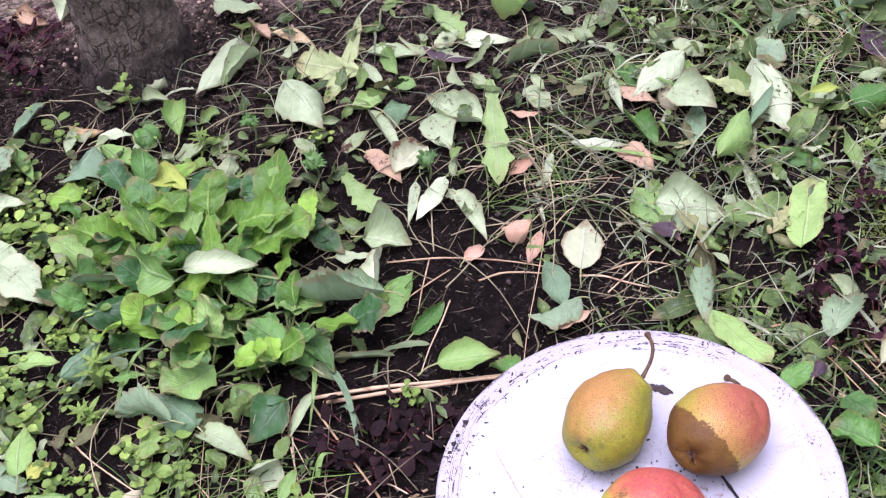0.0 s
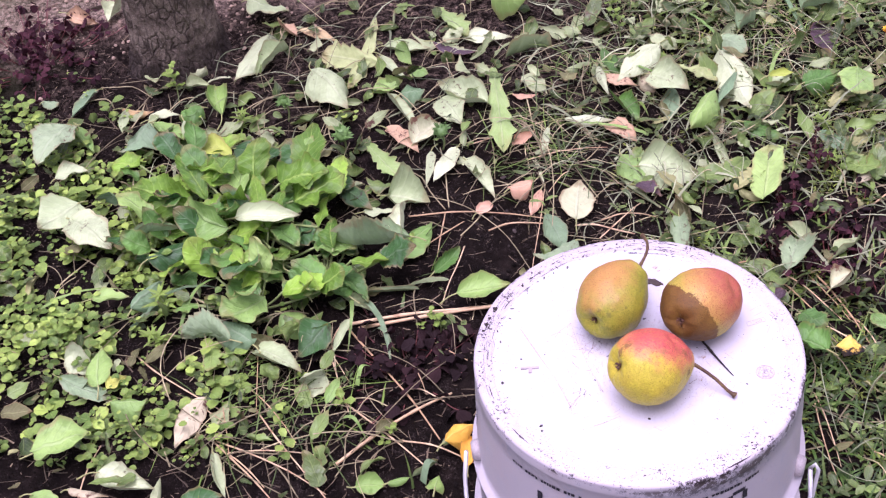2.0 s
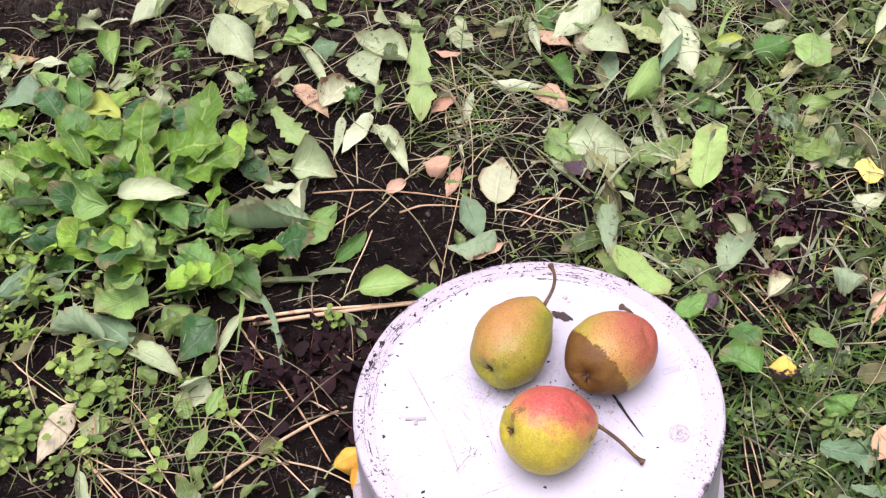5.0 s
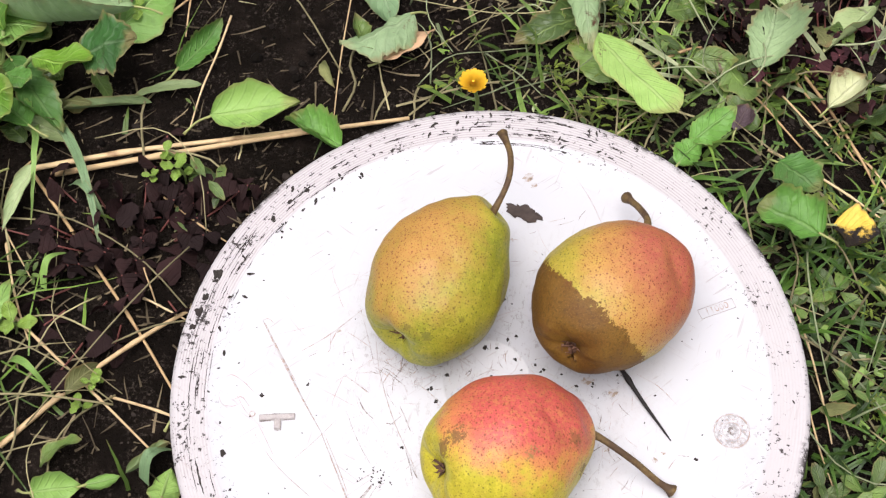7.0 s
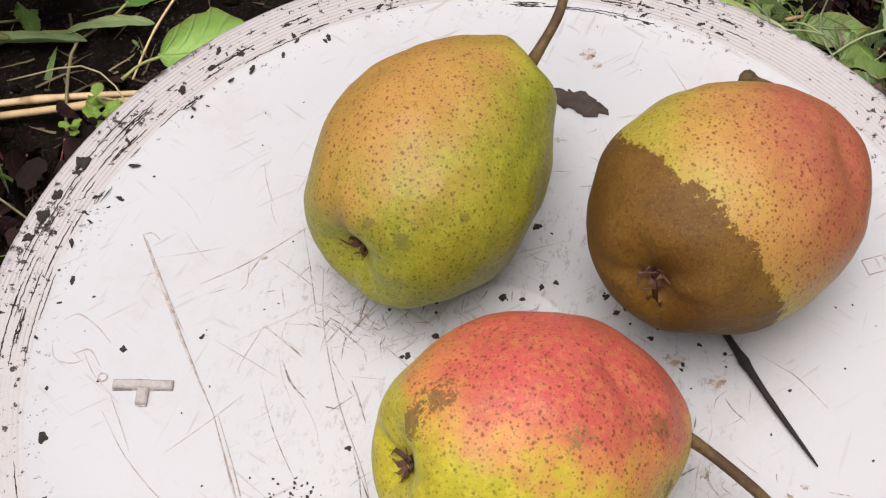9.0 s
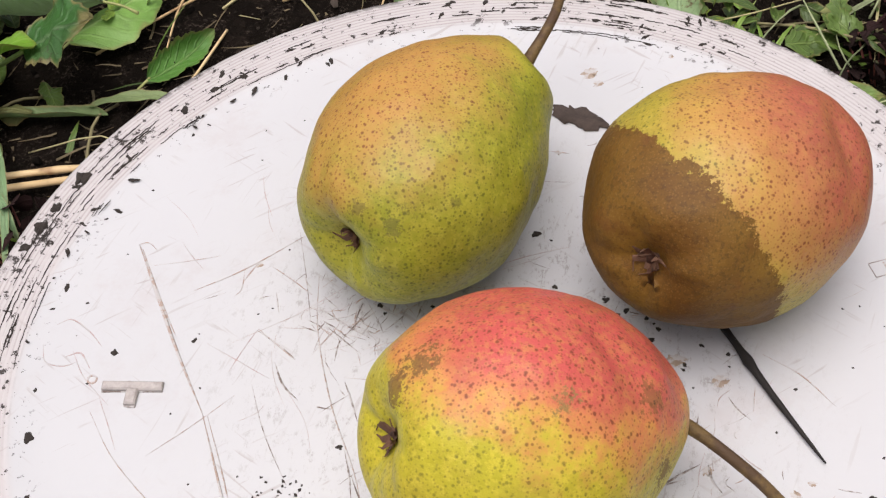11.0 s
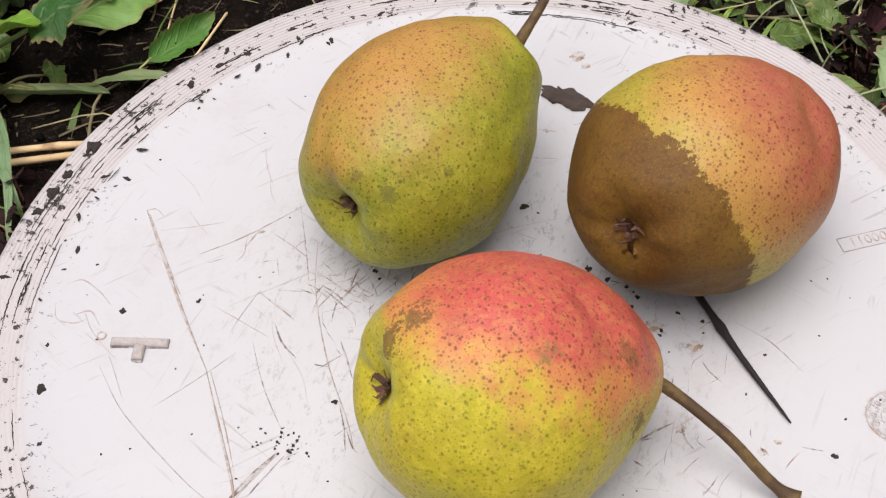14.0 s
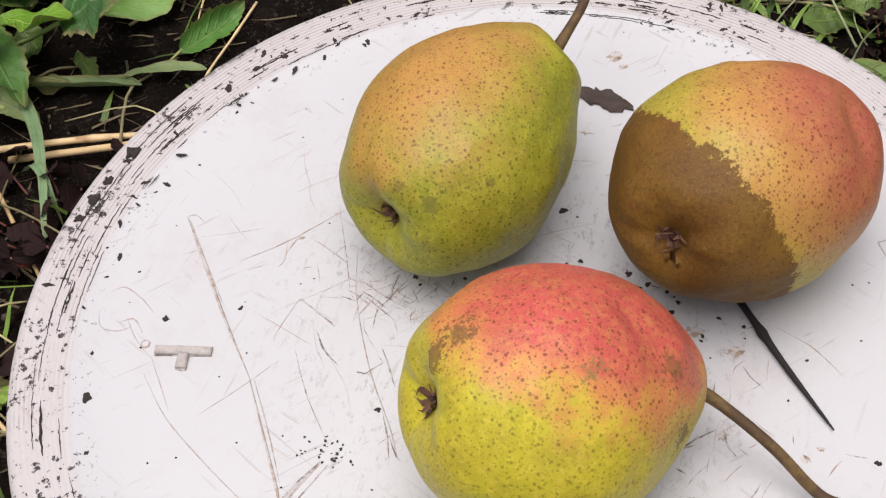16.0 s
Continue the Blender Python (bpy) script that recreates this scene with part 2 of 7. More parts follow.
M_PALE = leaf_mat("loose_pale_leaf", (0.26, 0.36, 0.13), (0.58, 0.66, 0.35), (0.62, 0.7, 0.42), BROWN, 0.4, 0.6, islands=True)
M_LITTER = leaf_mat("leaf_litter", (0.05, 0.05, 0.016), (0.45, 0.48, 0.18), (0.45, 0.47, 0.2), BROWN, 0.5, 0.65, islands=True)
M_MOSS = leaf_mat("tiny_lawn_leaf", (0.010, 0.03, 0.003), (0.34, 0.46, 0.055), (0.4, 0.5, 0.1), BROWN, 0.1, 0.5, islands=True, vein_amt=0.2)
# darker copy of the sorrel leaf, with shade put into its colour
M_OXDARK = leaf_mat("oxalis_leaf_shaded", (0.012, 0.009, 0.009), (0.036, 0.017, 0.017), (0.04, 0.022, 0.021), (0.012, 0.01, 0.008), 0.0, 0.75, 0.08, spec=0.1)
M_ROSETTE = leaf_mat("rosette_leaf", (0.016, 0.095, 0.007), (0.35, 0.63, 0.06), (0.40, 0.60, 0.12), BROWN, 0.1, 0.42, 0.24, teeth=8, spec=0.34, vein_amt=0.55)


def straw_mat():
    m = Mat("straw", 0.55, 0.4)
    c = m.mix(m.rand(), (0.44, 0.29, 0.135), (0.70, 0.53, 0.295))
    c = m.mix(m.step(m.noise(35, 4, 0.7), 0.5, 0.72), c, (0.30, 0.17, 0.08))
    m.bump(m.noise(400, 2), 0.4, 0.0004)
    return m.color(c)


def soil_mat():
    m = Mat("soil", 0.95, 0.03)
    c = m.mix(m.noise(14, 6, 0.7), (0.003, 0.0025, 0.002), (0.017, 0.013, 0.010))
    c = m.mix(m.math("MULTIPLY", m.step(m.noise(420, 5, 0.8), 0.50, 0.70), m.step(m.noise(60, 4, 0.6), 0.40, 0.62)), c, (0.105, 0.082, 0.066))
    c = m.mix(m.math("MULTIPLY", m.step(m.noise(35, 4, 0.6), 0.5, 0.7), 0.5), c, (0.030, 0.022, 0.017))
    # drier, paler earth behind the tree, with a thin grey crust before it
    sep = m.n.new("ShaderNodeSeparateXYZ")
    m.l.new(m.obj, sep.inputs[0])
    crust = m.math("MULTIPLY", m.step(m.math("ADD", sep.outputs[1], m.math("MULTIPLY", m.noise(9, 5, 0.6), 0.6)), 0.78, 1.0), m.step(m.noise(110, 6, 0.8), 0.46, 0.64))
    c = m.mix(m.math("MULTIPLY", m.math("MULTIPLY", crust, 0.6), m.step(sep.outputs[0], 0.05, -0.15)), c, (0.24, 0.18, 0.125))
    far = m.math("ADD", m.math("SUBTRACT", m.math("MULTIPLY", sep.outputs[1], 1.0), m.math("MULTIPLY", sep.outputs[0], 0.35)), m.math("MULTIPLY", m.noise(7, 4), 0.22))
    dry = m.mix(m.step(m.noise(120, 6, 0.8), 0.40, 0.64), (0.085, 0.062, 0.046), (0.64, 0.49, 0.36))
    near = m.n.new("ShaderNodeVectorMath")
    near.operation = "DISTANCE"
    m.l.new(m.obj, near.inputs[0])
    near.inputs[1].default_value = (-0.75, 1.1, 0)
    c = m.mix(m.math("MULTIPLY", m.step(far, 1.04, 1.13), m.step(m.math("ADD", near.outputs["Value"], m.math("MULTIPLY", m.noise(5, 4), 0.5)), 1.15, 0.95)), c, m.mix(m.step(m.noise(30, 5, 0.7), 0.54, 0.66), dry, (0.04, 0.028, 0.02)))
    # turf further off
    out = m.n.new("ShaderNodeVectorMath")
    out.operation = "LENGTH"
    m.l.new(m.obj, out.inputs[0])
    turf = m.mix(m.noise(6, 6, 0.7), (0.02, 0.028, 0.01), (0.085, 0.12, 0.035))
    c = m.mix(m.math("MAXIMUM", m.step(m.math("ADD", out.outputs["Value"], m.math("MULTIPLY", m.noise(3, 4), 0.6)), 1.35, 1.7), m.step(m.math("ADD", sep.outputs[0], m.math("MULTIPLY", m.noise(5, 4), 0.2)), 0.62, 0.78)), c, turf)
    m.bump(m.math("ADD", m.noise(90, 6, 0.7), m.math("MULTIPLY", m.noise(380, 3, 0.6), 0.5)), 1.0, 0.010)
    return m.color(c)


def crumb_mat():
    m = Mat("soil_crumb", 0.95, 0.04)
    c = m.mix(m.math("POWER", m.island(), 5.0), (0.006, 0.005, 0.004), (0.075, 0.06, 0.05))
    m.bump(m.noise(600, 3), 0.6, 0.001)
    return m.color(c)


def bark_mat():
    """Grey-brown bark: small plates between dark cracks, pale cross lines, earth splashed on the foot."""
    m = Mat("bark", 0.88, 0.2)
    sep = m.n.new("ShaderNodeSeparateXYZ")
    m.l.new(m.obj, sep.inputs[0])
    c = m.mix(m.step(m.noise(45, 6, 0.75), 0.36, 0.64), (0.17, 0.135, 0.09), (0.42, 0.345, 0.24))
    fine = m.noise(430, 5, 0.8, m.scaled((1, 1, 0.6)))
    c = m.mix(m.math("MULTIPLY", m.step(fine, 0.52, 0.66), 0.7), c, (0.055, 0.042, 0.028))
    c = m.mix(m.math("MULTIPLY", m.step(m.noise(380, 5, 0.8, m.scaled((1, 1, 1.5), loc=(3, 1, 2))), 0.56, 0.68), 0.6), c, (0.55, 0.47, 0.36))
    cell = m.scaled((1, 1, 0.55))
    warp = m.n.new("ShaderNodeVectorMath")
    warp.operation = "MULTIPLY_ADD"
    wave = m.n.new("ShaderNodeTexNoise")
    wave.inputs["Scale"].default_value = 70
    m.l.new(m.obj, wave.inputs["Vector"])
    m.l.new(wave.outputs["Color"], warp.inputs[0])
    warp.inputs[1].default_value = (0.006, 0.006, 0.006)
    m.l.new(cell, warp.inputs[2])
    edge = m.cells(100, warp.outputs[0], "DISTANCE_TO_EDGE")
    crack = m.math("MULTIPLY", m.step(edge, 0.11, 0.02), m.step(m.noise(26, 4, 0.6), 0.40, 0.56))
    c = m.mix(m.math("MULTIPLY", crack, 0.6), c, (0.04, 0.030, 0.020))
    lent = m.math("MULTIPLY", m.step(m.noise(55, 4, 0.6, m.scaled((1, 1, 5.0))), 0.60, 0.66), m.step(m.noise(14, 3), 0.42, 0.58))
    c = m.mix(m.math("MULTIPLY", lent, 0.75), c, (0.56, 0.46, 0.33))
    c = m.mix(m.math("MULTIPLY", m.step(m.noise(9, 4, 0.6), 0.52, 0.7), 0.35), c, (0.15, 0.15, 0.075))
    splash = m.step(m.math("ADD", sep.outputs[2], m.math("MULTIPLY", m.noise(28, 5, 0.7), 0.10)), 0.125, 0.085)
    c = m.mix(m.math("MULTIPLY", splash, 0.8), c, (0.022, 0.016, 0.012))
    m.bump(m.math("SUBTRACT", m.math("ADD", fine, m.noise(70, 5, 0.7)), m.math("MULTIPLY", crack, 1.2)), 1.0, 0.010)
    return m.color(c)


def bucket_mat():
    m = Mat("white_plastic", 0.38, 0.45)
    sep = m.n.new("ShaderNodeSeparateXYZ")
    m.l.new(m.obj, sep.inputs[0])
    flat = m.scaled((1, 1, 0))
    r = m.n.new("ShaderNodeVectorMath")
    r.operation = "LENGTH"
    m.l.new(flat, r.inputs[0])
    r = r.outputs["Value"]
    white = m.mix(m.noise(9, 4), (0.458, 0.462, 0.472), (0.504, 0.508, 0.518))
    # faint pinkish and grey scuffs over the plate
    scuff = m.math("MULTIPLY", m.step(m.noise(26, 6, 0.8), 0.50, 0.70), 0.28)
    c = m.mix(scuff, white, (0.40, 0.345, 0.335))
    # fine scratches, along three directions
    for ang, loc, amt in ((0.9, 0.0, 0.34), (2.1, 3.0, 0.30), (0.25, 7.0, 0.26)):
        turn = m.n.new("ShaderNodeMapping")
        turn.inputs["Rotation"].default_value = (0, 0, ang)
        turn.inputs["Location"].default_value = (loc, loc, 0)
        m.l.new(flat, turn.inputs["Vector"])
        t = m.n.new("ShaderNodeMapping")
        t.inputs["Scale"].default_value = (700, 60, 1)
        m.l.new(turn.outputs[0], t.inputs["Vector"])
        s = m.step(m.noise(1.0, 2, 0.5, t.outputs[0], 0.5), 0.63, 0.72)
        s = m.math("MULTIPLY", m.math("MULTIPLY", s, m.step(m.noise(34, 2, 0.5, m.scaled((1, 1, 0), loc=(loc, 1, 0))), 0.45, 0.60)), amt)
        s = m.math("MULTIPLY", s, m.step(sep.outputs[2], -0.004, -0.001))
        c = m.mix(s, c, (0.23, 0.16, 0.13))
    # scuffed grime where the pears stand
    grime = m.math("MULTIPLY", m.step(m.noise(420, 6, 0.85, m.scaled((1, 0.45, 0))), 0.53, 0.62), m.step(m.noise(36, 4), 0.36, 0.52))
    inner = m.step(r, 0.088, 0.035)
    c = m.mix(m.math("MULTIPLY", m.math("MULTIPLY", grime, inner), 0.5), c, (0.17, 0.135, 0.115))
    # grey filling of the moulded date stamp
    near = m.n.new("ShaderNodeVectorMath")
    near.operation = "DISTANCE"
    m.l.new(flat, near.inputs[0])
    near.inputs[1].default_value = (0.0999, -0.0154, 0)
    stamp = m.math("MULTIPLY", m.step(near.outputs["Value"], 0.0082, 0.0066), m.step(m.noise(420, 5, 0.8), 0.44, 0.58))
    c = m.mix(m.math("MULTIPLY", stamp, 0.65), c, (0.19, 0.165, 0.15))
    # ring: dull, yellowish, dirt lies in the grooves
    wall = m.step(sep.outputs[2], -0.002, -0.006)
    top = m.math("SUBTRACT", 1.0, wall)
    band = m.math("MULTIPLY", m.step(r, 0.1145, 0.1175), m.math("MULTIPLY_ADD", top, 0.9, 0.1))
    ringy = m.math("SINE", m.math("MULTIPLY", m.math("ADD", r, m.math("MULTIPLY", m.noise(60, 3), 0.0006)), 5200.0))
    c = m.mix(m.math("MULTIPLY", band, 0.55), c, (0.44, 0.39, 0.375))
    groove = m.math("MULTIPLY", m.math("MULTIPLY", m.step(ringy, 0.0, 0.7), m.step(m.math("ADD", m.noise(30, 6, 0.8), m.dot(flat, (-0.5, 1.3, 0))), 0.46, 0.66)), band)
    c = m.mix(m.math("MULTIPLY", groove, 0.34), c, (0.17, 0.13, 0.11))
    # dark flecks of earth, thickest at the back and at the sides of the ring
    where = m.math("ADD", m.math("MULTIPLY", m.noise(17, 3, 0.6), 0.75), m.math("MULTIPLY", m.noise(170, 4, 0.8), 0.8))
    where = m.math("ADD", where, m.math("MULTIPLY", m.dot(flat, (-0.1, 0.6, 0)), 0.6))
    fleck = m.math("MULTIPLY", m.step(where, 0.90, 0.945), m.step(r, 0.111, 0.119))
    tiny = m.math("MULTIPLY", m.step(m.math("ADD", m.noise(480, 3, 0.7), m.math("MULTIPLY", m.noise(38, 3), 0.45)), 0.84, 0.89), m.step(r, 0.106, 0.118))
    fleck = m.math("MULTIPLY", m.math("MAXIMUM", fleck, tiny), m.math("MULTIPLY_ADD", top, 0.85, 0.15))
    front = m.math("MULTIPLY", m.step(r, 0.1275, 0.1312), m.step(m.math("ADD", m.math("MULTIPLY", m.noise(21, 3), 0.7), m.math("MULTIPLY", m.noise(190, 5, 0.8), 0.8)), 0.79, 0.86))
    fleck = m.math("MAXIMUM", fleck, m.math("MULTIPLY", front, m.step(sep.outputs[2], -0.009, -0.004)))
    c = m.mix(fleck, c, (0.035, 0.028, 0.025))
    # earth caked below one side of the lip
    zone = m.step(m.math("ADD", m.dot(flat, (3.6, -4.6, 0)), m.math("MULTIPLY", sep.outputs[2], 17.0)), 0.22, 0.62)
    wd = m.math("ADD", m.math("ADD", m.math("MULTIPLY", m.noise(28, 4, 0.7), 0.6), m.math("MULTIPLY", m.noise(190, 5, 0.8), 0.7)), m.math("MULTIPLY", zone, 0.16))
    c = m.mix(m.math("MULTIPLY", m.math("MULTIPLY", m.step(wd, 0.74, 0.84), wall), m.math("MULTIPLY_ADD", zone, 0.85, 0.06)), c, (0.07, 0.055, 0.045))
    wall_tone = m.math("MULTIPLY", wall, m.math("MULTIPLY_ADD", m.step(m.noise(24, 5, 0.7), 0.4, 0.68), 0.35, 0.40))   # warmer mottled tone on the wall
    c = m.mix(m.math("MULTIPLY", wall_tone, m.math("SUBTRACT", 1.0, m.step(wd, 0.70, 0.80))), c, (0.54, 0.485, 0.45))
    m.color(c)
    m.rough(m.math("MULTIPLY_ADD", band, 0.2, 0.42))
    m.bump(m.math("ADD", m.noise(40, 3), m.math("MULTIPLY", fleck, 1.2)), 0.25, 0.0012)
    return m.m


def stem_mat():
    """Woody pear stem: brown with olive green patches."""
    m = Mat("pear_stem", 0.6)
    c = m.mix(m.step(m.noise(120, 4, 0.6), 0.4, 0.6), (0.07, 0.037, 0.015), (0.145, 0.09, 0.028))
    c = m.mix(m.math("MULTIPLY", m.step(m.noise(700, 3, 0.7), 0.55, 0.68), 0.6), c, (0.05, 0.028, 0.014))
    m.bump(m.noise(900, 4, 0.7), 0.6, 0.0006)
    return m.color(c)


def plain(name, col, rough=0.5, metal=0.0, grain=80.0, vary=0.3):
    m = Mat(name, rough)
    m.b.inputs["Metallic"].default_value = metal
    c = m.mix(m.noise(grain, 5, 0.65), tuple(x * (1 - vary) for x in col), tuple(min(1, x * (1 + vary)) for x in col))
    m.bump(m.noise(grain * 6, 3), 0.3, 0.0005)
    return m.color(c)


def scratch_mat(name, dark):
    """A scratch in white plastic, filled with dirt here and there."""
    m = Mat(name, 0.6)
    return m.color(m.mix(m.step(m.noise(330, 4, 0.7), 0.43, 0.58), (0.46, 0.44, 0.43), dark))


def pear_mat(name, low, high, blush, blush_dir, lo, hi, red=None, red_rng=(0, 1), russet=None, patches=(), plain_dots=0.85):
    """Pear skin: ground colour, sun blush to one side, brown dots, russet with a ragged edge."""
    m = Mat(name, 0.5, 0.3)
    wob = m.math("MULTIPLY_ADD", m.noise(34, 5, 0.6), 0.03, -0.015)
    c = m.mix(m.step(m.noise(30, 5, 0.65), 0.22, 0.78), low, high)
    d = m.math("ADD", m.dot(m.obj, blush_dir), wob)
    ragged = m.math("ADD", m.math("MULTIPLY", m.math("SUBTRACT", m.noise(130, 5, 0.7), 0.5), 0.016), m.math("MULTIPLY", m.math("SUBTRACT", m.noise(420, 4, 0.8), 0.5), 0.010))
    d2 = m.math("ADD", d, ragged)
    warm = m.step(d2, lo, hi)
    c = m.mix(warm, c, blush)
    if red:
        c = m.mix(m.step(d2, *red_rng), c, red)
    # cloudy mottling at three sizes
    c = m.mix(m.math("MULTIPLY", m.step(m.noise(48, 5, 0.65), 0.46, 0.70), m.math("MULTIPLY_ADD", warm, -0.22, 0.34)), c, tuple(0.55 * x for x in low))
    c = m.mix(m.math("MULTIPLY", m.step(m.noise(130, 6, 0.75), 0.44, 0.62), m.math("MULTIPLY_ADD", warm, -0.20, 0.36)), c, (0.25, 0.19, 0.03))
    c = m.mix(m.math("MULTIPLY", m.step(m.noise(520, 4, 0.75), 0.46, 0.64), m.math("MULTIPLY_ADD", warm, -0.22, 0.34)), c, tuple(min(0.8, 1.35 * x + 0.02) for x in high))
    # lenticels: small brown dots of three sizes, redder in the blush
    spot = m.mix(warm, (0.085, 0.085, 0.009), (0.17, 0.040, 0.016))
    for scale, r0, amt, thin in ((540, 0.235, 0.85, 0.20), (800, 0.255, 0.75, 0.28), (1300, 0.30, 0.5, 0.30)):
        dots = m.step(m.math("ADD", m.cells(scale), m.math("MULTIPLY", m.noise(scale * 2.2, 2), 0.12)), r0 + 0.11, r0 - 0.06)
        keep = m.step(m.noise(scale * 0.3, 2, 0.5), thin, thin + 0.14)
        c = m.mix(m.math("MULTIPLY", m.math("MULTIPLY", dots, keep), m.math("MULTIPLY_ADD", warm, (1 - plain_dots) * amt, plain_dots * amt)), c, spot)
    rough_mask = None
    for centre, size, amt, tone in patches:
        t = m.n.new("ShaderNodeVectorMath")
        t.operation = "DISTANCE"
        m.l.new(m.obj, t.inputs[0])
        t.inputs[1].default_value = centre
        torn = m.math("ADD", m.math("MULTIPLY", m.math("SUBTRACT", m.noise(300, 6, 0.8), 0.5), size * 5.5), m.math("MULTIPLY", m.math("SUBTRACT", m.noise(1100, 3, 0.7), 0.5), size * 3.5))
        p = m.math("MULTIPLY", m.step(m.math("ADD", t.outputs["Value"], torn), size * 1.05, size * 0.7), amt)
        c = m.mix(p, c, tone)
        rough_mask = p if rough_mask is None else m.math("MAXIMUM", rough_mask, p)
    if russet:
        n, off = russet
        e = m.math("ADD", m.dot(m.obj, n), m.math("ADD", m.math("MULTIPLY", m.math("SUBTRACT", m.noise(520, 4, 0.8), 0.5), 0.0085), m.math("MULTIPLY", m.math("SUBTRACT", m.noise(85, 3, 0.6), 0.5), 0.013)))
        p = m.step(e, off - 0.0003, off + 0.0003)
        skin = m.mix(m.step(m.noise(36, 5, 0.6), 0.35, 0.65), (0.115, 0.050, 0.006), (0.195, 0.102, 0.013))
        skin = m.mix(m.math("MULTIPLY", m.step(m.noise(140, 6, 0.8), 0.48, 0.66), 0.45), skin, (0.10, 0.050, 0.008))
        skin = m.mix(m.math("MULTIPLY", m.step(m.cells(1500), 0.40, 0.2), 0.24), skin, (0.28, 0.16, 0.04))
        skin = m.mix(m.math("MULTIPLY", m.step(m.noise(800, 4, 0.75), 0.50, 0.62), 0.6), skin, (0.07, 0.034, 0.006))
        skin = m.mix(m.math("MULTIPLY", m.step(m.noise(60, 4, 0.7), 0.52, 0.72), 0.55), skin, (0.13, 0.042, 0.010))
        c = m.mix(p, c, skin)
        rough_mask = p
    m.color(c)
    if rough_mask is not None:
        m.rough(m.math("MULTIPLY_ADD", rough_mask, 0.2, 0.44))
    m.b.inputs["Subsurface Weight"].default_value = 0.04
    m.b.inputs["Subsurface Radius"].default_value = (0.003, 0.002, 0.001)
    h = m.math("ADD", m.math("ADD", m.noise(55, 3), m.math("MULTIPLY", m.noise(210, 4, 0.6), 0.35)), m.math("MULTIPLY", m.noise(900, 3, 0.6), 0.16))
    m.bump(h, 0.55, 0.0016)
    return m.m


M_GRAVEL = leaf_mat("dry_crumb", (0.10, 0.07, 0.046), (0.60, 0.45, 0.32), (0.3, 0.2, 0.17), BROWN, 0.2, 0.9, 0.0, islands=True, vein_amt=0.0)
M_SOIL, M_CRUMB, M_BARK, M_STRAW, M_BUCKET = soil_mat(), crumb_mat(), bark_mat(), straw_mat(), bucket_mat()
M_STEM = stem_mat()
M_SCAR = plain("stem_scar", (0.30, 0.17, 0.07), 0.7, 0, 700, 0.4)
M_CALYX = plain("dried_calyx", (0.058, 0.026, 0.015), 0.9, 0, 620, 0.9)
M_SEPAL = plain("dried_sepal", (0.115, 0.056, 0.032), 0.85, 0, 600, 0.7)
M_WIRE = plain("grey_wire", (0.62, 0.62, 0.6), 0.4, 0.3, 200, 0.15)
M_PRINT = plain("dark_print", (0.03, 0.03, 0.035), 0.5, 0, 500, 0.4)
M_MOULD = plain("moulded_plastic", (0.38, 0.345, 0.325), 0.5, 0, 520, 0.55)
M_SCRATCH = scratch_mat("scratch", (0.36, 0.27, 0.225))
M_PINKISH = scratch_mat("scratch_pinkish", (0.42, 0.31, 0.29))
M_SCRATCHD = scratch_mat("scratch_dark", (0.18, 0.14, 0.12))
M_DIRT = plain("earth_fleck", (0.03, 0.024, 0.02), 0.95, 0, 900, 0.6)
M_STAIN = scratch_mat("dried_stain", (0.30, 0.225, 0.165))
M_TWIG = plain("black_twig", (0.012, 0.009, 0.008), 0.7, 0, 500, 0.5)
M_PETIOLE = plain("petiole", (0.32, 0.34, 0.12), 0.55, 0, 200, 0.35)
M_WEEDSTEM = plain("weed_stem", (0.2, 0.27, 0.08), 0.5, 0, 200, 0.3)
M_PETAL = plain("yellow_petal", (0.75, 0.47, 0.02), 0.6, 0, 500, 0.2)
M_OXSTEM = plain("oxalis_stem", (0.16, 0.05, 0.04), 0.55, 0, 200, 0.3)

# ---- ground ----
def spread(lo, hi, step):
    inner = np.arange(lo, hi + step / 2, step)
    out, d, x = [], step, 0.0
    while x < 150:
        d *= 1.35
        x += d
        out.append(x)
    return np.concatenate([(lo - np.array(out))[::-1], inner, hi + np.array(out)])


def build_ground():
    xs, ys = spread(-1.0, 0.55, 0.0055), spread(-0.25, 1.05, 0.0055)
    nx, ny = len(xs), len(ys)
    verts = [(x, y, ground_z(x, y)) for y in ys for x in xs]
    faces = [(j * nx + i, j * nx + i + 1, (j + 1) * nx + i + 1, (j + 1) * nx + i) for j in range(ny - 1) for i in range(nx - 1)]
    g = Geo()
    g.add(verts, faces)
    return tagged(part("ground", g, M_SOIL), "dark crumbly garden soil with bare damp patches", "ground", kind="structure")


build_ground()

ICO_V = [Vector(p).normalized() for p in ((0, 1, 1.618), (0, -1, 1.618), (0, 1, -1.618), (0, -1, -1.618), (1, 1.618, 0), (-1, 1.618, 0), (1, -1.618, 0), (-1, -1.618, 0), (1.618, 0, 1), (-1.618, 0, 1), (1.618, 0, -1), (-1.618, 0, -1))]
ICO_F = [(0, 1, 8), (0, 9, 1), (0, 8, 4), (0, 4, 5), (0, 5, 9), (1, 6, 8), (1, 7, 6), (1, 9, 7), (2, 10, 3), (2, 3, 11), (2, 4, 10), (2, 5, 4), (2, 11, 5), (3, 10, 6), (3, 6, 7), (3, 7, 11), (4, 8, 10), (5, 11, 9), (6, 10, 8), (7, 9, 11)]


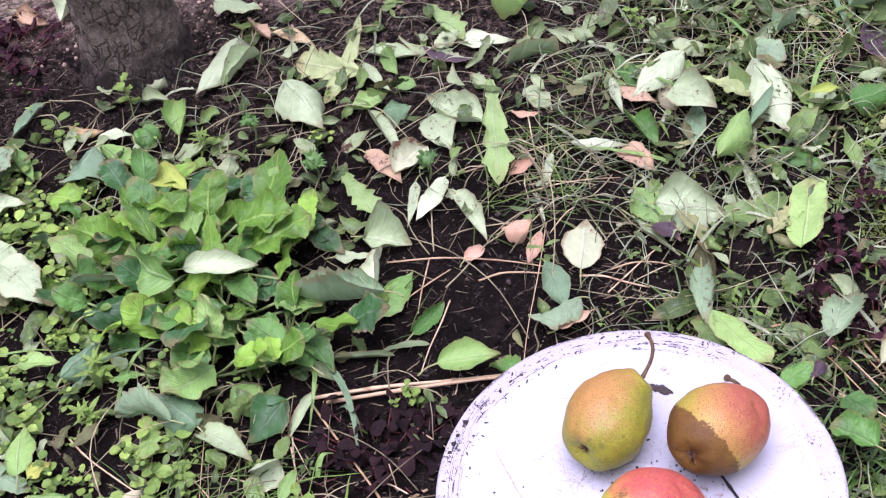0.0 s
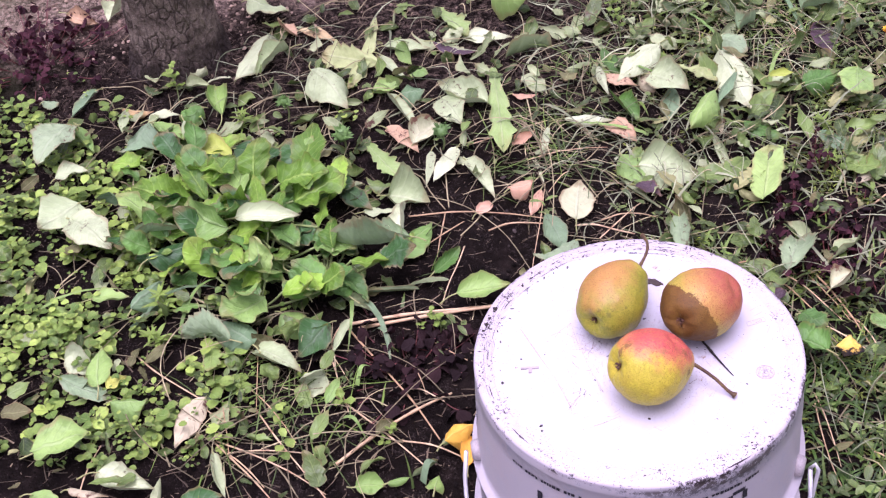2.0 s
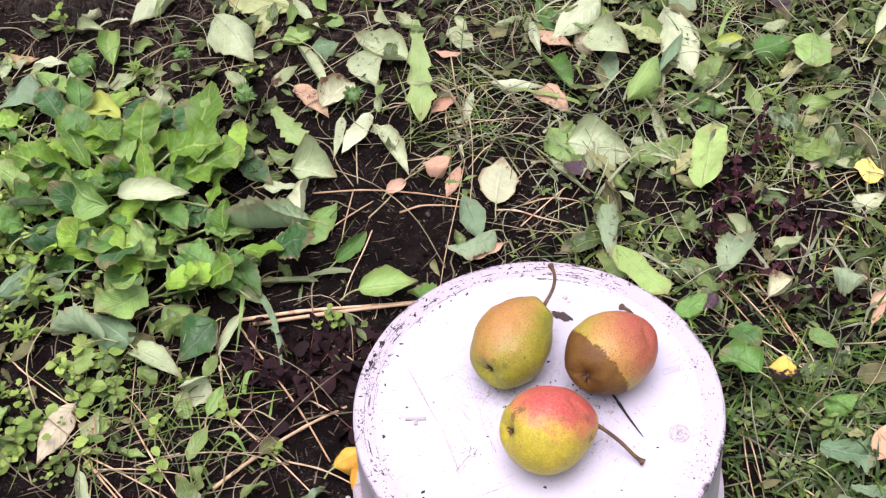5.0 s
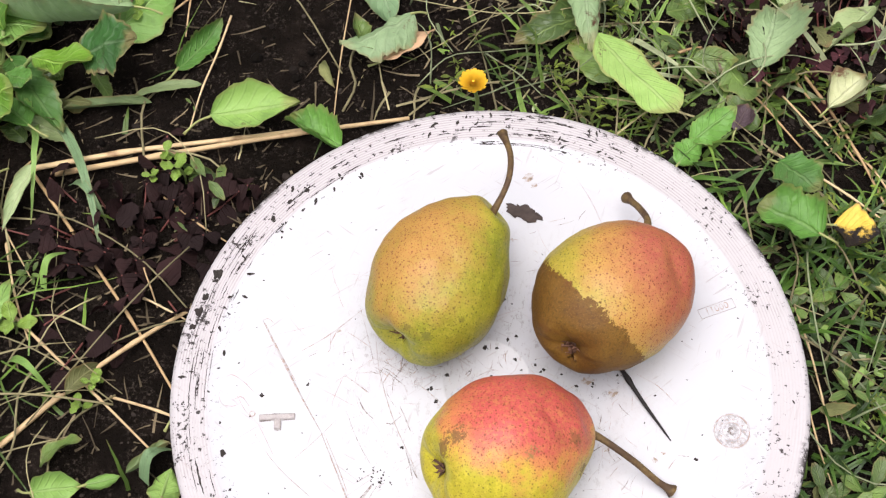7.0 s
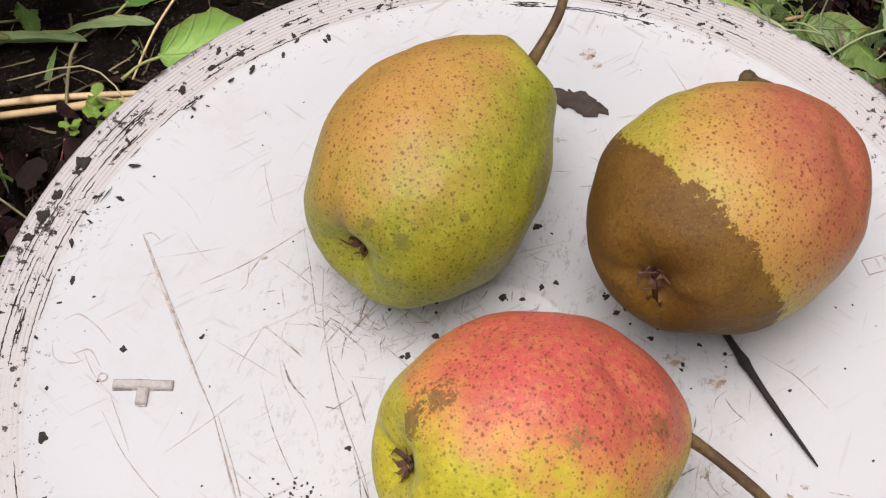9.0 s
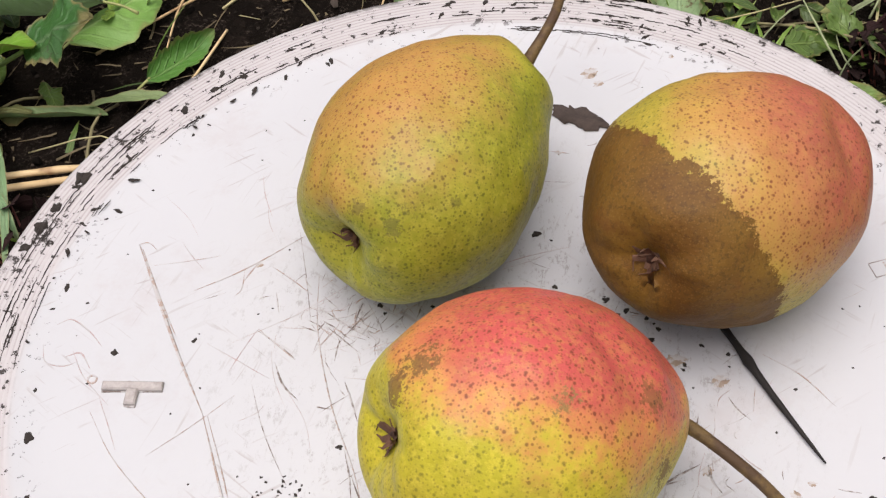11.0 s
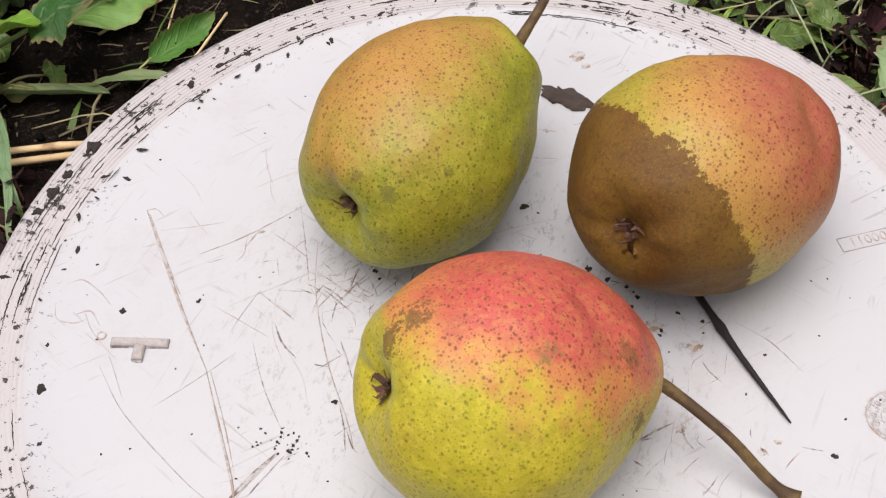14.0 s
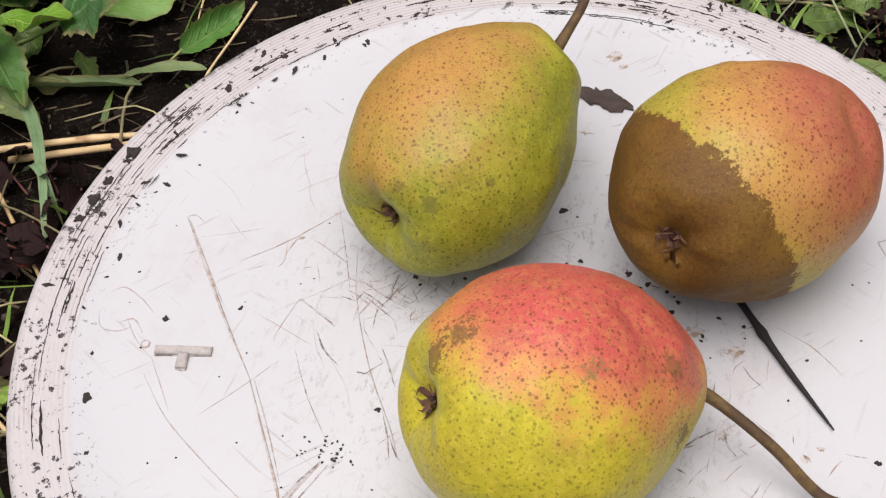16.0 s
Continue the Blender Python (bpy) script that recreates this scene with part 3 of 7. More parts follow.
def pebble(geo, p, r, rng, flat=0.8):
    sx, sy, sz = (r * rng.uniform(0.7, 1.3) for _ in range(3))
    a = rng.uniform(0, 6.28)
    ca, sa = math.cos(a), math.sin(a)
    vs = []
    for v in ICO_V:
        k = rng.uniform(0.8, 1.2)
        x, y = v.x * sx * k, v.y * sy * k
        vs.append((p[0] + x * ca - y * sa, p[1] + x * sa + y * ca, p[2] + v.z * sz * k * flat))
    geo.add(vs, ICO_F)


def under_bucket(x, y, r=0.15):
    return x * x + y * y < r * r


def build_crumbs():
    rng, g = random.Random(5), Geo()
    for i in range(13000):
        x, y = rng.uniform(-0.95, 0.5), rng.uniform(-0.1, 1.0)
        if under_bucket(x, y) or y - 0.35 * x > 0.9:
            continue
        r = rng.choice((0.0006, 0.0008, 0.0010, 0.0013, 0.0018)) if i % 14 else rng.uniform(0.002, 0.0036)
        pebble(g, (x, y, ground_z(x, y) + r * 0.35), r, rng)
    tagged(part("soil_crumbs", g, M_CRUMB, smooth=False), "small dark crumbs and clods of soil", "soil", kind="stuff")


build_crumbs()


def build_gravel():
    """Dry crumbs behind the tree."""
    rng, g = random.Random(6), Geo()
    for _ in range(9000):
        x, y = rng.uniform(-1.1, -0.15), rng.uniform(0.5, 1.15)
        if y - 0.35 * x < 0.95 + 0.05 * rng.gauss(0, 1):
            continue
        r = rng.choice((0.0007, 0.001, 0.0014, 0.0018, 0.0028))
        pebble(g, (x, y, ground_z(x, y) + r * 0.4), r, rng)
    tagged(part("dry_soil_crumbs", g, M_GRAVEL, smooth=False), "pale pinkish dry crumbs of soil behind the tree", "soil", kind="stuff")


build_gravel()


# ---- upturned bucket ----
def lathe(geo, profile, n=128):
    m = len(profile)
    verts = [(r * math.cos(2 * math.pi * k / n), r * math.sin(2 * math.pi * k / n), z) for k in range(n) for r, z in profile]
    faces = []
    for k in range(n):
        a, b = k * m, (k + 1) % n * m
        for i in range(m - 1):
            faces.append((a + i, b + i, b + i + 1, a + i + 1))
    geo.add(verts, faces)


def wall_r(z):
    """Radius of the bucket's wall at height z under the base (z negative)."""
    return RIM + 0.008 * min(1.0, -z / H)


def lettering(name, text, size, parent, m):
    """Raised moulded characters, made into a mesh."""
    cu = bpy.data.curves.new(name, "FONT")
    cu.body, cu.size, cu.extrude, cu.align_x, cu.align_y, cu.resolution_u = text, size, 0.00012, "CENTER", "CENTER", 3
    tmp = new(name, cu)
    me = bpy.data.meshes.new_from_object(tmp.evaluated_get(bpy.context.evaluated_depsgraph_get()))
    bpy.data.objects.remove(tmp)
    me.materials.clear()
    me.materials.append(M_SCRATCH)
    ob = part(name, me, M_SCRATCH, parent)
    ob.matrix_local = m
    return ob


def build_bucket():
    root = tagged(new("bucket"), "upturned white plastic bucket with a dirty scratched base", "bucket")
    root.location = (0, 0, H)
    prof = [(0.0001, 0.0), (0.017, 0.0), (0.0175, 0.0003), (0.0185, 0.0003), (0.019, 0.0), (0.06, 0.0), (0.1, 0.0), (0.1145, 0.0), (0.1160, 0.0007)]
    r = 0.1168
    while r < 0.1285:
        prof += [(r, 0.0007), (r + 0.0004, 0.0005), (r + 0.0008, 0.0007)]
        r += 0.0013
    prof += [(0.1296, 0.0006), (0.1308, 0.0001), (0.1316, -0.0008), (RIM, -0.002), (RIM, -0.010), (RIM + 0.0002, -0.012)]
    prof += [(RIM - 0.0004, -0.0135), (wall_r(-0.03) - 0.0002, -0.03), (wall_r(-0.09), -0.09), (wall_r(-0.105), -0.105), (wall_r(-0.105) + 0.005, -0.106), (wall_r(-0.11) + 0.005, -0.11), (wall_r(-0.113), -0.112)]
    prof += [(wall_r(-0.19), -0.19), (wall_r(-0.19) + 0.006, -0.192), (wall_r(-H) + 0.006, -H + 0.001), (wall_r(-H) - 0.003, -H + 0.001), (RIM - 0.004, -0.005), (0.0001, -0.004)]
    g = Geo()
    lathe(g, prof)
    SHELL = (-0.0025, 0.0, 0.0)   # the shell stands a little off the pears
    part("body", g, M_BUCKET, root).location = SHELL
    # ears and wire bail
    for s in (-1, 1):
        a = radians(-90 + s * 76)
        c = Vector((math.cos(a), math.sin(a), 0))
        g = Geo()
        p = c * (wall_r(-0.105) - 0.004)
        tube(g, [p + Vector((0, 0, -0.095)), p + c * 0.008 + Vector((0, 0, -0.095)), p + c * 0.010 + Vector((0, 0, -0.095))], [0.010, 0.009, 0.007], 16)
        part("ear", g, M_MOULD, root).location = SHELL
    pts = []
    a0, a1 = radians(-90 - 76), radians(-90 + 76)
    for k in range(41):
        u = k / 40
        a = a0 + (a1 - a0) * u
        drop = math.sin(math.pi * u) ** 0.6
        rr = 0.1465 + 0.02 * drop
        pts.append((rr * math.cos(a), rr * math.sin(a), -0.095 - 0.098 * drop))
    g = Geo()
    tube(g, pts, 0.0019, 8)
    part("wire_handle", g, M_WIRE, root, "bent grey wire bail").location = SHELL
    g = Geo()
    tube(g, [(0.1465 * math.cos(a1), 0.1465 * math.sin(a1) , -0.095), (0.150 * math.cos(a1), 0.150 * math.sin(a1), -0.088), (0.153 * math.cos(a1), 0.153 * math.sin(a1), -0.094), (0.152 * math.cos(a1 - 0.06), 0.152 * math.sin(a1 - 0.06), -0.13), (0.152 * math.cos(a1 - 0.08), 0.152 * math.sin(a1 - 0.08), -0.17)], 0.0017, 8)
    part("wire_hook", g, M_WIRE, root).location = SHELL

    # print on the wall that cannot be read
    def print_bar(deg0, deg1, z0, z1):
        g, n = Geo(), 8
        vs, fs = [], []
        for k in range(n + 1):
            a = radians(deg0 + (deg1 - deg0) * k / n)
            for z in (z0, z1):
                r1 = wall_r(z) + 0.0004
                vs.append((r1 * math.cos(a), r1 * math.sin(a), z))
        for k in range(n):
            fs.append((2 * k, 2 * k + 2, 2 * k + 3, 2 * k + 1))
        g.add(vs, fs)
        part("print_bar", g, M_PRINT, root).location = SHELL

    rng = random.Random(2)
    for z, d0, d1, h in ((-0.0205, -134, -106, 0.0032), (-0.0265, -100, -84, 0.0028), (-0.0205, -78, -46, 0.0032), (-0.034, -102, -68, 0.0032)):
        d = d0
        while d < d1:
            w = rng.uniform(0.5, 1.3)
            print_bar(d, d + w, z, z - h * rng.choice((0.8, 1.0, 1.0)))
            d += w + rng.choice((0.3, 0.35, 0.4, 1.4))
    for d0, d1, z0, z1 in ((-123, -121, -0.036, -0.055), (-121, -117, -0.052, -0.055), (-58, -56, -0.032, -0.047), (-56, -51, -0.029, -0.033), (-52, -50, -0.033, -0.043), (-106, -104, -0.043, -0.060), (-104, -100, -0.043, -0.0465), (-164, -162.5, -0.03, -0.036), (-166, -164.5, -0.045, -0.052), (-168, -166.5, -0.058, -0.066)):
        print_bar(d0, d1, z0, z1)

    # moulded marks on the base
    def block(name, x, y, lx, ly, lz, turn, label=""):
        g = Geo()
        b = 0.0004
        vs = [(sx * (lx - q), sy * (ly - q), z) for z, q in ((-0.0004, 0), (lz - b, 0), (lz, b)) for sx, sy in ((-1, -1), (1, -1), (1, 1), (-1, 1))]
        ca, sa = math.cos(radians(turn)), math.sin(radians(turn))
        vs = [(x + u * ca - v * sa, y + u * sa + v * ca, z) for u, v, z in vs]
        fs = [(8, 9, 10, 11)] + [(4 * k + i, 4 * k + (i + 1) % 4, 4 * k + 4 + (i + 1) % 4, 4 * k + 4 + i) for k in range(2) for i in range(4)]
        g.add(vs, fs)
        ob = part(name, g, M_MOULD, root, label, smooth=False)
        for (u, v) in ((0, -ly), (0, ly)):   # earth caught along its foot, the shadow line there put in as dark colour
            e = Geo()
            line = [(x + (u + lx * q) * ca - (v * 1.06 + rng.gauss(0, 0.0001)) * sa, y + (u + lx * q) * sa + (v * 1.06 + rng.gauss(0, 0.0001)) * ca, 0.00005) for q in (-1, -0.6, -0.2, 0.2, 0.6, 1)]
            tube(e, line, [rng.uniform(0.00012, 0.0004) for _ in line], 5)
            part("earth_shadow_line", e, M_SCRATCHD, ob)
        return ob

    gate = block("gate_mark", -0.0872, -0.0208, 0.0074, 0.0012, 0.0012, 6, "raised moulding stub on the base")
    block("gate_stub", -0.0866, -0.0238, 0.0014, 0.0022, 0.0014, 6).parent = gate

    def ring_part(name, x, y, r1, w, h, mat, n=40):
        g = Geo()
        lathe(g, [(r1 - w, -0.0002), (r1 - w * 0.6, h), (r1 + w * 0.6, h), (r1 + w, -0.0002)], n)
        g.v = [(p[0] + x, p[1] + y, p[2]) for p in g.v]
        return part(name, g, mat, root)

    ring_part("moulded_ring", -0.0978, -0.0199, 0.0011, 0.0003, 0.0003, M_SCRATCH, 20)
    ring_part("moulded_ring", -0.0467, -0.0716, 0.0068, 0.00012, 0.00012, M_SCRATCH)
    stamp = ring_part("date_stamp", 0.0974, -0.0154, 0.0070, 0.0003, 0.0003, M_SCRATCH)
    stamp["label"] = "round moulded date stamp with tiny marks"
    ring_part("date_ring", 0.0974, -0.0154, 0.0036, 0.0002, 0.0003, M_SCRATCH).parent = stamp
    for k in range(12):   # month numbers round the dial
        a = radians(90 - 30 * (k + 1))
        lettering("stamp_number", str(k + 1), 0.0024, stamp, Matrix.Translation((0.0974 + 0.0053 * math.cos(a), -0.0154 + 0.0053 * math.sin(a), 0.0001)) @ Matrix.Rotation(a - math.pi / 2, 4, "Z"))
    for k in range(5):
        g = Geo()
        a = 1.2 * k
        tube(g, [(0.0974 + 0.0018 * math.cos(a), -0.0154 + 0.0018 * math.sin(a), 0.0001), (0.0974 + 0.0018 * math.cos(a + 2.2), -0.0154 + 0.0018 * math.sin(a + 2.2), 0.0001)], 0.00025, 5)
        part("stamp_bar", g, M_SCRATCHD, stamp)
    # little code plate: frame and unreadable bars
    c, t = Vector((0.0921, 0.0380)), radians(24)
    ex, ey = Vector((math.cos(t), math.sin(t))), Vector((-math.sin(t), math.cos(t)))

    g = Geo()
    g.add([((c + ex * u + ey * v).x, (c + ex * u + ey * v).y, z) for z in (-0.0003, 0.00006) for u, v in ((-0.0078, -0.0022), (0.0078, -0.0022), (0.0078, 0.0022), (-0.0078, 0.0022))], [(4, 5, 6, 7)] + [(i, (i + 1) % 4, 4 + (i + 1) % 4, 4 + i) for i in range(4)])
    plate = part("code_plate", g, M_BUCKET, root, "small moulded plate with a number", smooth=False)

    def plate_line(name, u0, v0, u1, v1, w):
        g = Geo()
        p, q = c + ex * u0 + ey * v0, c + ex * u1 + ey * v1
        tube(g, [(p.x, p.y, 0.0001), (q.x, q.y, 0.0001)], w, 5)
        part(name, g, M_MOULD, plate)

    for u0, v0, u1, v1 in ((-0.0078, -0.0022, 0.0078, -0.0022), (0.0078, -0.0022, 0.0078, 0.0022), (0.0078, 0.0022, -0.0078, 0.0022), (-0.0078, 0.0022, -0.0078, -0.0022)):
        plate_line("plate_edge", u0, v0, u1, v1, 0.00014)
    lettering("plate_number", "11000", 0.0042, plate, Matrix.Translation((c.x, c.y, 0.0001)) @ Matrix.Rotation(t, 4, "Z"))

    # long scratches
    def scratch(points, w=0.0002, mat=M_SCRATCH):
        g = Geo()
        line = bend([(x, y, 0.00002) for x, y in points], 5 * len(points))
        tube(g, line, [w * (0.25 + 0.75 * math.sin(math.pi * min(1, max(0.02, k / (len(line) - 1))))) for k in range(len(line))], 5)
        g.v = [(p[0], p[1], p[2] * 0.35 + 0.00003) for p in g.v]
        part("scratch", g, mat, root)

    scratch(((-0.0992, 0.0219), (-0.0904, 0.0077), (-0.0796, -0.0095), (-0.0685, -0.0259)), 0.00045)
    scratch(((-0.0978, 0.0205), (-0.0893, 0.0066), (-0.0812, -0.0052)), 0.0003)
    scratch(((-0.0685, -0.0259), (-0.0588, -0.0451), (-0.0528, -0.0574), (-0.0506, -0.0659)), 0.00038)
    scratch(((-0.0672, -0.0262), (-0.0592, -0.0415), (-0.0535, -0.0535)), 0.0002)
    scratch(((-0.0992, 0.0219), (-0.0968, 0.0227), (-0.0938, 0.0205)), 0.0002)
    scratch(((-0.0502, 0.0172), (-0.0469, 0.001), (-0.0391, -0.0194), (-0.0305, -0.0355), (-0.0271, -0.0433)), 0.0002)
    scratch(((-0.0551, -0.0097), (-0.0517, -0.0155), (-0.0471, -0.0194)), 0.0003, M_SCRATCHD)
    scratch(((-0.0549, -0.0632), (-0.0503, -0.0539), (-0.0453, -0.0461)), 0.00028, M_SCRATCHD)
    scratch(((-0.0523, -0.0605), (-0.047, -0.0503), (-0.0446, -0.046)), 0.0002)
    scratch(((-0.0415, -0.0802), (-0.0268, -0.0733), (-0.015, -0.0662)), 0.00035, M_SCRATCHD)
    scratch(((-0.0806, 0.009), (-0.0695, 0.0172), (-0.0564, 0.0299)), 0.00022)
    scratch(((-0.0954, -0.0287), (-0.0848, -0.0412), (-0.0663, -0.0556), (-0.0576, -0.0611)), 0.00016)
    scratch(((0.0592, 0.0067), (0.0679, 0.002), (0.0758, -0.0058)), 0.0002)
    scratch(((-0.0615, -0.0005), (-0.0504, -0.0083)), 0.0002)
    scratch(((-0.0690, 0.013), (-0.0665, 0.020)), 0.00025)
    scratch(((-0.0695, 0.0172), (-0.0688, 0.011), (-0.0700, 0.0085)), 0.00016)
    scratch(((-0.0371, -0.0131), (-0.0346, -0.0179), (-0.0319, -0.0234)), 0.00028, M_SCRATCHD)
    scratch(((-0.0617, -0.001), (-0.056, -0.0042), (-0.0505, -0.0079)), 0.0002, M_SCRATCHD)
    scratch(((-0.0617, -0.001), (-0.064, -0.0081), (-0.0655, -0.0137)), 0.00016, M_PINKISH)
    scratch(((-0.0454, -0.0465), (-0.0499, -0.0548), (-0.0544, -0.0622)), 0.0004, M_SCRATCHD)
    scratch(((-0.0433, -0.0469), (-0.0472, -0.0544), (-0.0507, -0.0619)), 0.00022, M_SCRATCHD)
    scratch(((-0.0334, -0.0311), (-0.031, -0.0372), (-0.0293, -0.0432)), 0.00024, M_SCRATCHD)
    scratch(((-0.0306, -0.0371), (-0.0278, -0.0422), (-0.0262, -0.0435)), 0.0002, M_SCRATCHD)
    scratch(((-0.112, -0.0054), (-0.1087, -0.0034), (-0.103, -0.0064), (-0.0985, -0.0104)), 0.00022, M_PINKISH)
    scratch(((-0.1133, -0.0116), (-0.111, -0.0164), (-0.1062, -0.0171), (-0.103, -0.0152)), 0.00018, M_PINKISH)
    scratch(((-0.1065, -0.0143), (-0.1031, -0.0129), (-0.0994, -0.0169)), 0.00025, M_PINKISH)
    scratch(((0.0364, -0.0326), (0.0411, -0.0282), (0.046, -0.0245)), 0.0003, M_SCRATCHD)
    scratch(((0.0374, -0.0316), (0.04, -0.03), (0.0431, -0.0288)), 0.0002, M_SCRATCHD)
    scratch(((0.0478, -0.0244), (0.0489, -0.0283), (0.0511, -0.031)), 0.0003, M_SCRATCHD)
    scratch(((0.0376, -0.0361), (0.039, -0.0367), (0.0401, -0.0374)), 0.0003, M_SCRATCHD)
    scratch(((-0.0474, 0.0073), (-0.0395, 0.0028), (-0.0336, 0)), 0.0002, M_SCRATCHD)
    scratch(((-0.0412, -0.003), (-0.038, 0.0035), (-0.0348, 0.0091)), 0.00018, M_SCRATCHD)
    scratch(((-0.0446, 0.002), (-0.04, -0.0012), (-0.0348, -0.0048)), 0.0002, M_SCRATCHD)
    scratch(((-0.0626, 0.0187), (-0.057, 0.0155), (-0.0506, 0.0112)), 0.0002, M_SCRATCH)
    rng = random.Random(11)
    for _ in range(60):   # crossing scuffs beside the yellow-green pear
        x, y, t, l = rng.gauss(-0.041, 0.007), rng.gauss(0.005, 0.007), rng.choice((rng.gauss(-0.6, 0.25), rng.gauss(1.1, 0.3))), rng.uniform(0.002, 0.007)
        scratch(((x, y), (x + l * 0.5 * math.cos(t) + rng.gauss(0, 0.0003), y + l * 0.5 * math.sin(t)), (x + l * math.cos(t), y + l * math.sin(t))), rng.choice((0.0001, 0.00014, 0.0002)), rng.choice((M_SCRATCH, M_SCRATCHD, M_SCRATCHD)))
    for _ in range(180):   # short scuffs, thickest in the worn places
        px, py, s = rng.choice(((-0.045, -0.002, 0.012), (0.0, 0.004, 0.016), (0.004, 0.0, 0.014), (-0.012, 0.004, 0.014), (0.052, -0.030, 0.014), (0.045, -0.012, 0.01), (0.01, -0.078, 0.022), (0.012, 0.062, 0.02), (0.0, 0.0, 0.06)))
        x, y, t, l = rng.gauss(px, s), rng.gauss(py, s * 0.8), rng.gauss(0.9, 0.8), rng.uniform(0.002, 0.009)
        if math.hypot(x, y) > 0.105:
            continue
        dx, dy = l * math.cos(t), l * math.sin(t)
        scratch(((x, y), (x + dx * 0.5 + rng.gauss(0, 0.0006), y + dy * 0.5), (x + dx, y + dy)), rng.choice((0.00009, 0.00013, 0.0002)), rng.choice((M_SCRATCH, M_SCRATCHD)))
    for _ in range(64):   # long hairlines, mostly one way across
        x, y, t, l = rng.gauss(-0.03, 0.05), rng.gauss(-0.01, 0.045), rng.choice((rng.gauss(2.1, 0.25), rng.gauss(0.7, 0.4))), rng.uniform(0.008, 0.032)
        dx, dy = l * math.cos(t), l * math.sin(t)
        if max(math.hypot(x, y), math.hypot(x + dx, y + dy)) > 0.108:
            continue
        scratch(((x, y), (x + dx * 0.5 + rng.gauss(0, 0.0012), y + dy * 0.5), (x + dx, y + dy)), rng.choice((0.00008, 0.0001, 0.00014)), rng.choice((M_SCRATCH, M_PINKISH, M_PINKISH, M_SCRATCHD)))
    return root


build_bucket()


def fleck(x, y, size, rng, stretch=1.0):
    """A crumb of earth stuck to the base."""
    g, n = Geo(), 20
    out, off = [], rng.uniform(0, 90)
    for k in range(n):   # ragged outline with a low crown
        a = 2 * math.pi * k / n
        r = size * (0.85 + 0.55 * noise.noise((1.3 * math.cos(a) + off, 1.3 * math.sin(a), 0.5)) + 0.3 * noise.noise((4 * math.cos(a) + off, 4 * math.sin(a), 3.0)))
        out.append((r * math.cos(a) * stretch, r * math.sin(a) * 0.75))
    h = size * 0.22
    vs = [(x, y, 0.0) for x, y in out] + [(x * 0.72, y * 0.72, h * rng.uniform(0.5, 1.2)) for x, y in out] + [(0, 0, h)]
    g.add(vs, [(k, (k + 1) % n, n + (k + 1) % n, n + k) for k in range(n)] + [(n + k, n + (k + 1) % n, 2 * n) for k in range(n)])
    ob = tagged(part("earth_crumb", g, M_DIRT, smooth=False), "crumb of black earth on the bucket base", "dirt", "crumbs on the bucket")
    ob.matrix_world = pose(x, y, H + (0.0006 if math.hypot(x, y) > 0.1155 else 0.0), 0, 0, rng.uniform(0, 180))


rng = random.Random(4)
for x, y, s in ((-0.1074, -0.0371, 0.0017), (-0.0763, -0.0058, 0.0009), (-0.0348, -0.0305, 0.0011), (-0.0949, -0.0117, 0.0013), (-0.0984, -0.0210, 0.0006), (-0.0736, -0.0784, 0.0018), (-0.0725, -0.0830, 0.0014), (0.0085, -0.0667, 0.0013), (-0.1216, 0.0416, 0.0030), (-0.1253, 0.0310, 0.0022), (-0.1270, 0.0240, 0.0032), (-0.1290, 0.0170, 0.0020), (-0.0190, 0.0017, 0.0013), (0.0143, 0.0068, 0.0012), (-0.0040, 0.0145, 0.0012), (0.001, 0.0150, 0.0009), (0.083, -0.028, 0.0011), (-0.1010, 0.0700, 0.0018), (-0.0950, 0.0790, 0.0017), (-0.0880, 0.0850, 0.0014), (0.06, -0.064, 0.0009)):
    fleck(x, y, s, rng)
for x, y, s in ((-0.0332, 0.0101, 0.0009), (-0.0315, 0.0077, 0.0006), (-0.1065, 0.0020, 0.0005), (-0.1176, 0.0083, 0.0005), (-0.1013, 0.0184, 0.0003), (-0.0866, -0.0527, 0.0004), (-0.0801, -0.0503, 0.0004), (-0.1107, -0.0246, 0.0006), (-0.1023, -0.0523, 0.0008), (0.0022, 0.0370, 0.0014), (0.0216, 0.0183, 0.0013), (0.0265, 0.0156, 0.0010), (0.0796, 0.0055, 0.0004), (0.0667, -0.0021, 0.0006), (0.0776, 0.0223, 0.0004), (0.0450, 0.0076, 0.0007), (0.0411, 0.0002, 0.0006), (0.0347, 0.0111, 0.0009), (0.0436, -0.0046, 0.0004)):   # specks scattered over the plate
    fleck(x, y, s, rng)
for _ in range(34):
    fleck(-0.0439 + rng.gauss(0, 0.0035), -0.0435 + rng.gauss(0, 0.002), rng.uniform(0.0002, 0.0006), rng)
for _ in range(90):   # along the ring, most at the back
    a = rng.choice((rng.gauss(2.2, 0.35), rng.gauss(1.55, 0.25), rng.gauss(2.9, 0.3), rng.uniform(0, 6.28)))
    rr = rng.uniform(0.113, 0.130)
    fleck(rr * math.cos(a), rr * math.sin(a), rng.uniform(0.0004, 0.0011), rng, 1.8)
for _ in range(52):   # under and between the pears
    fleck(rng.gauss(0.012, 0.022), rng.gauss(0.004, 0.014), rng.uniform(0.0004, 0.0011), rng)
for _ in range(60):
    a, rr = rng.uniform(0, 6.28), 0.11 * math.sqrt(rng.random())
    fleck(rr * math.cos(a), rr * math.sin(a), rng.uniform(0.0002, 0.0005), rng)



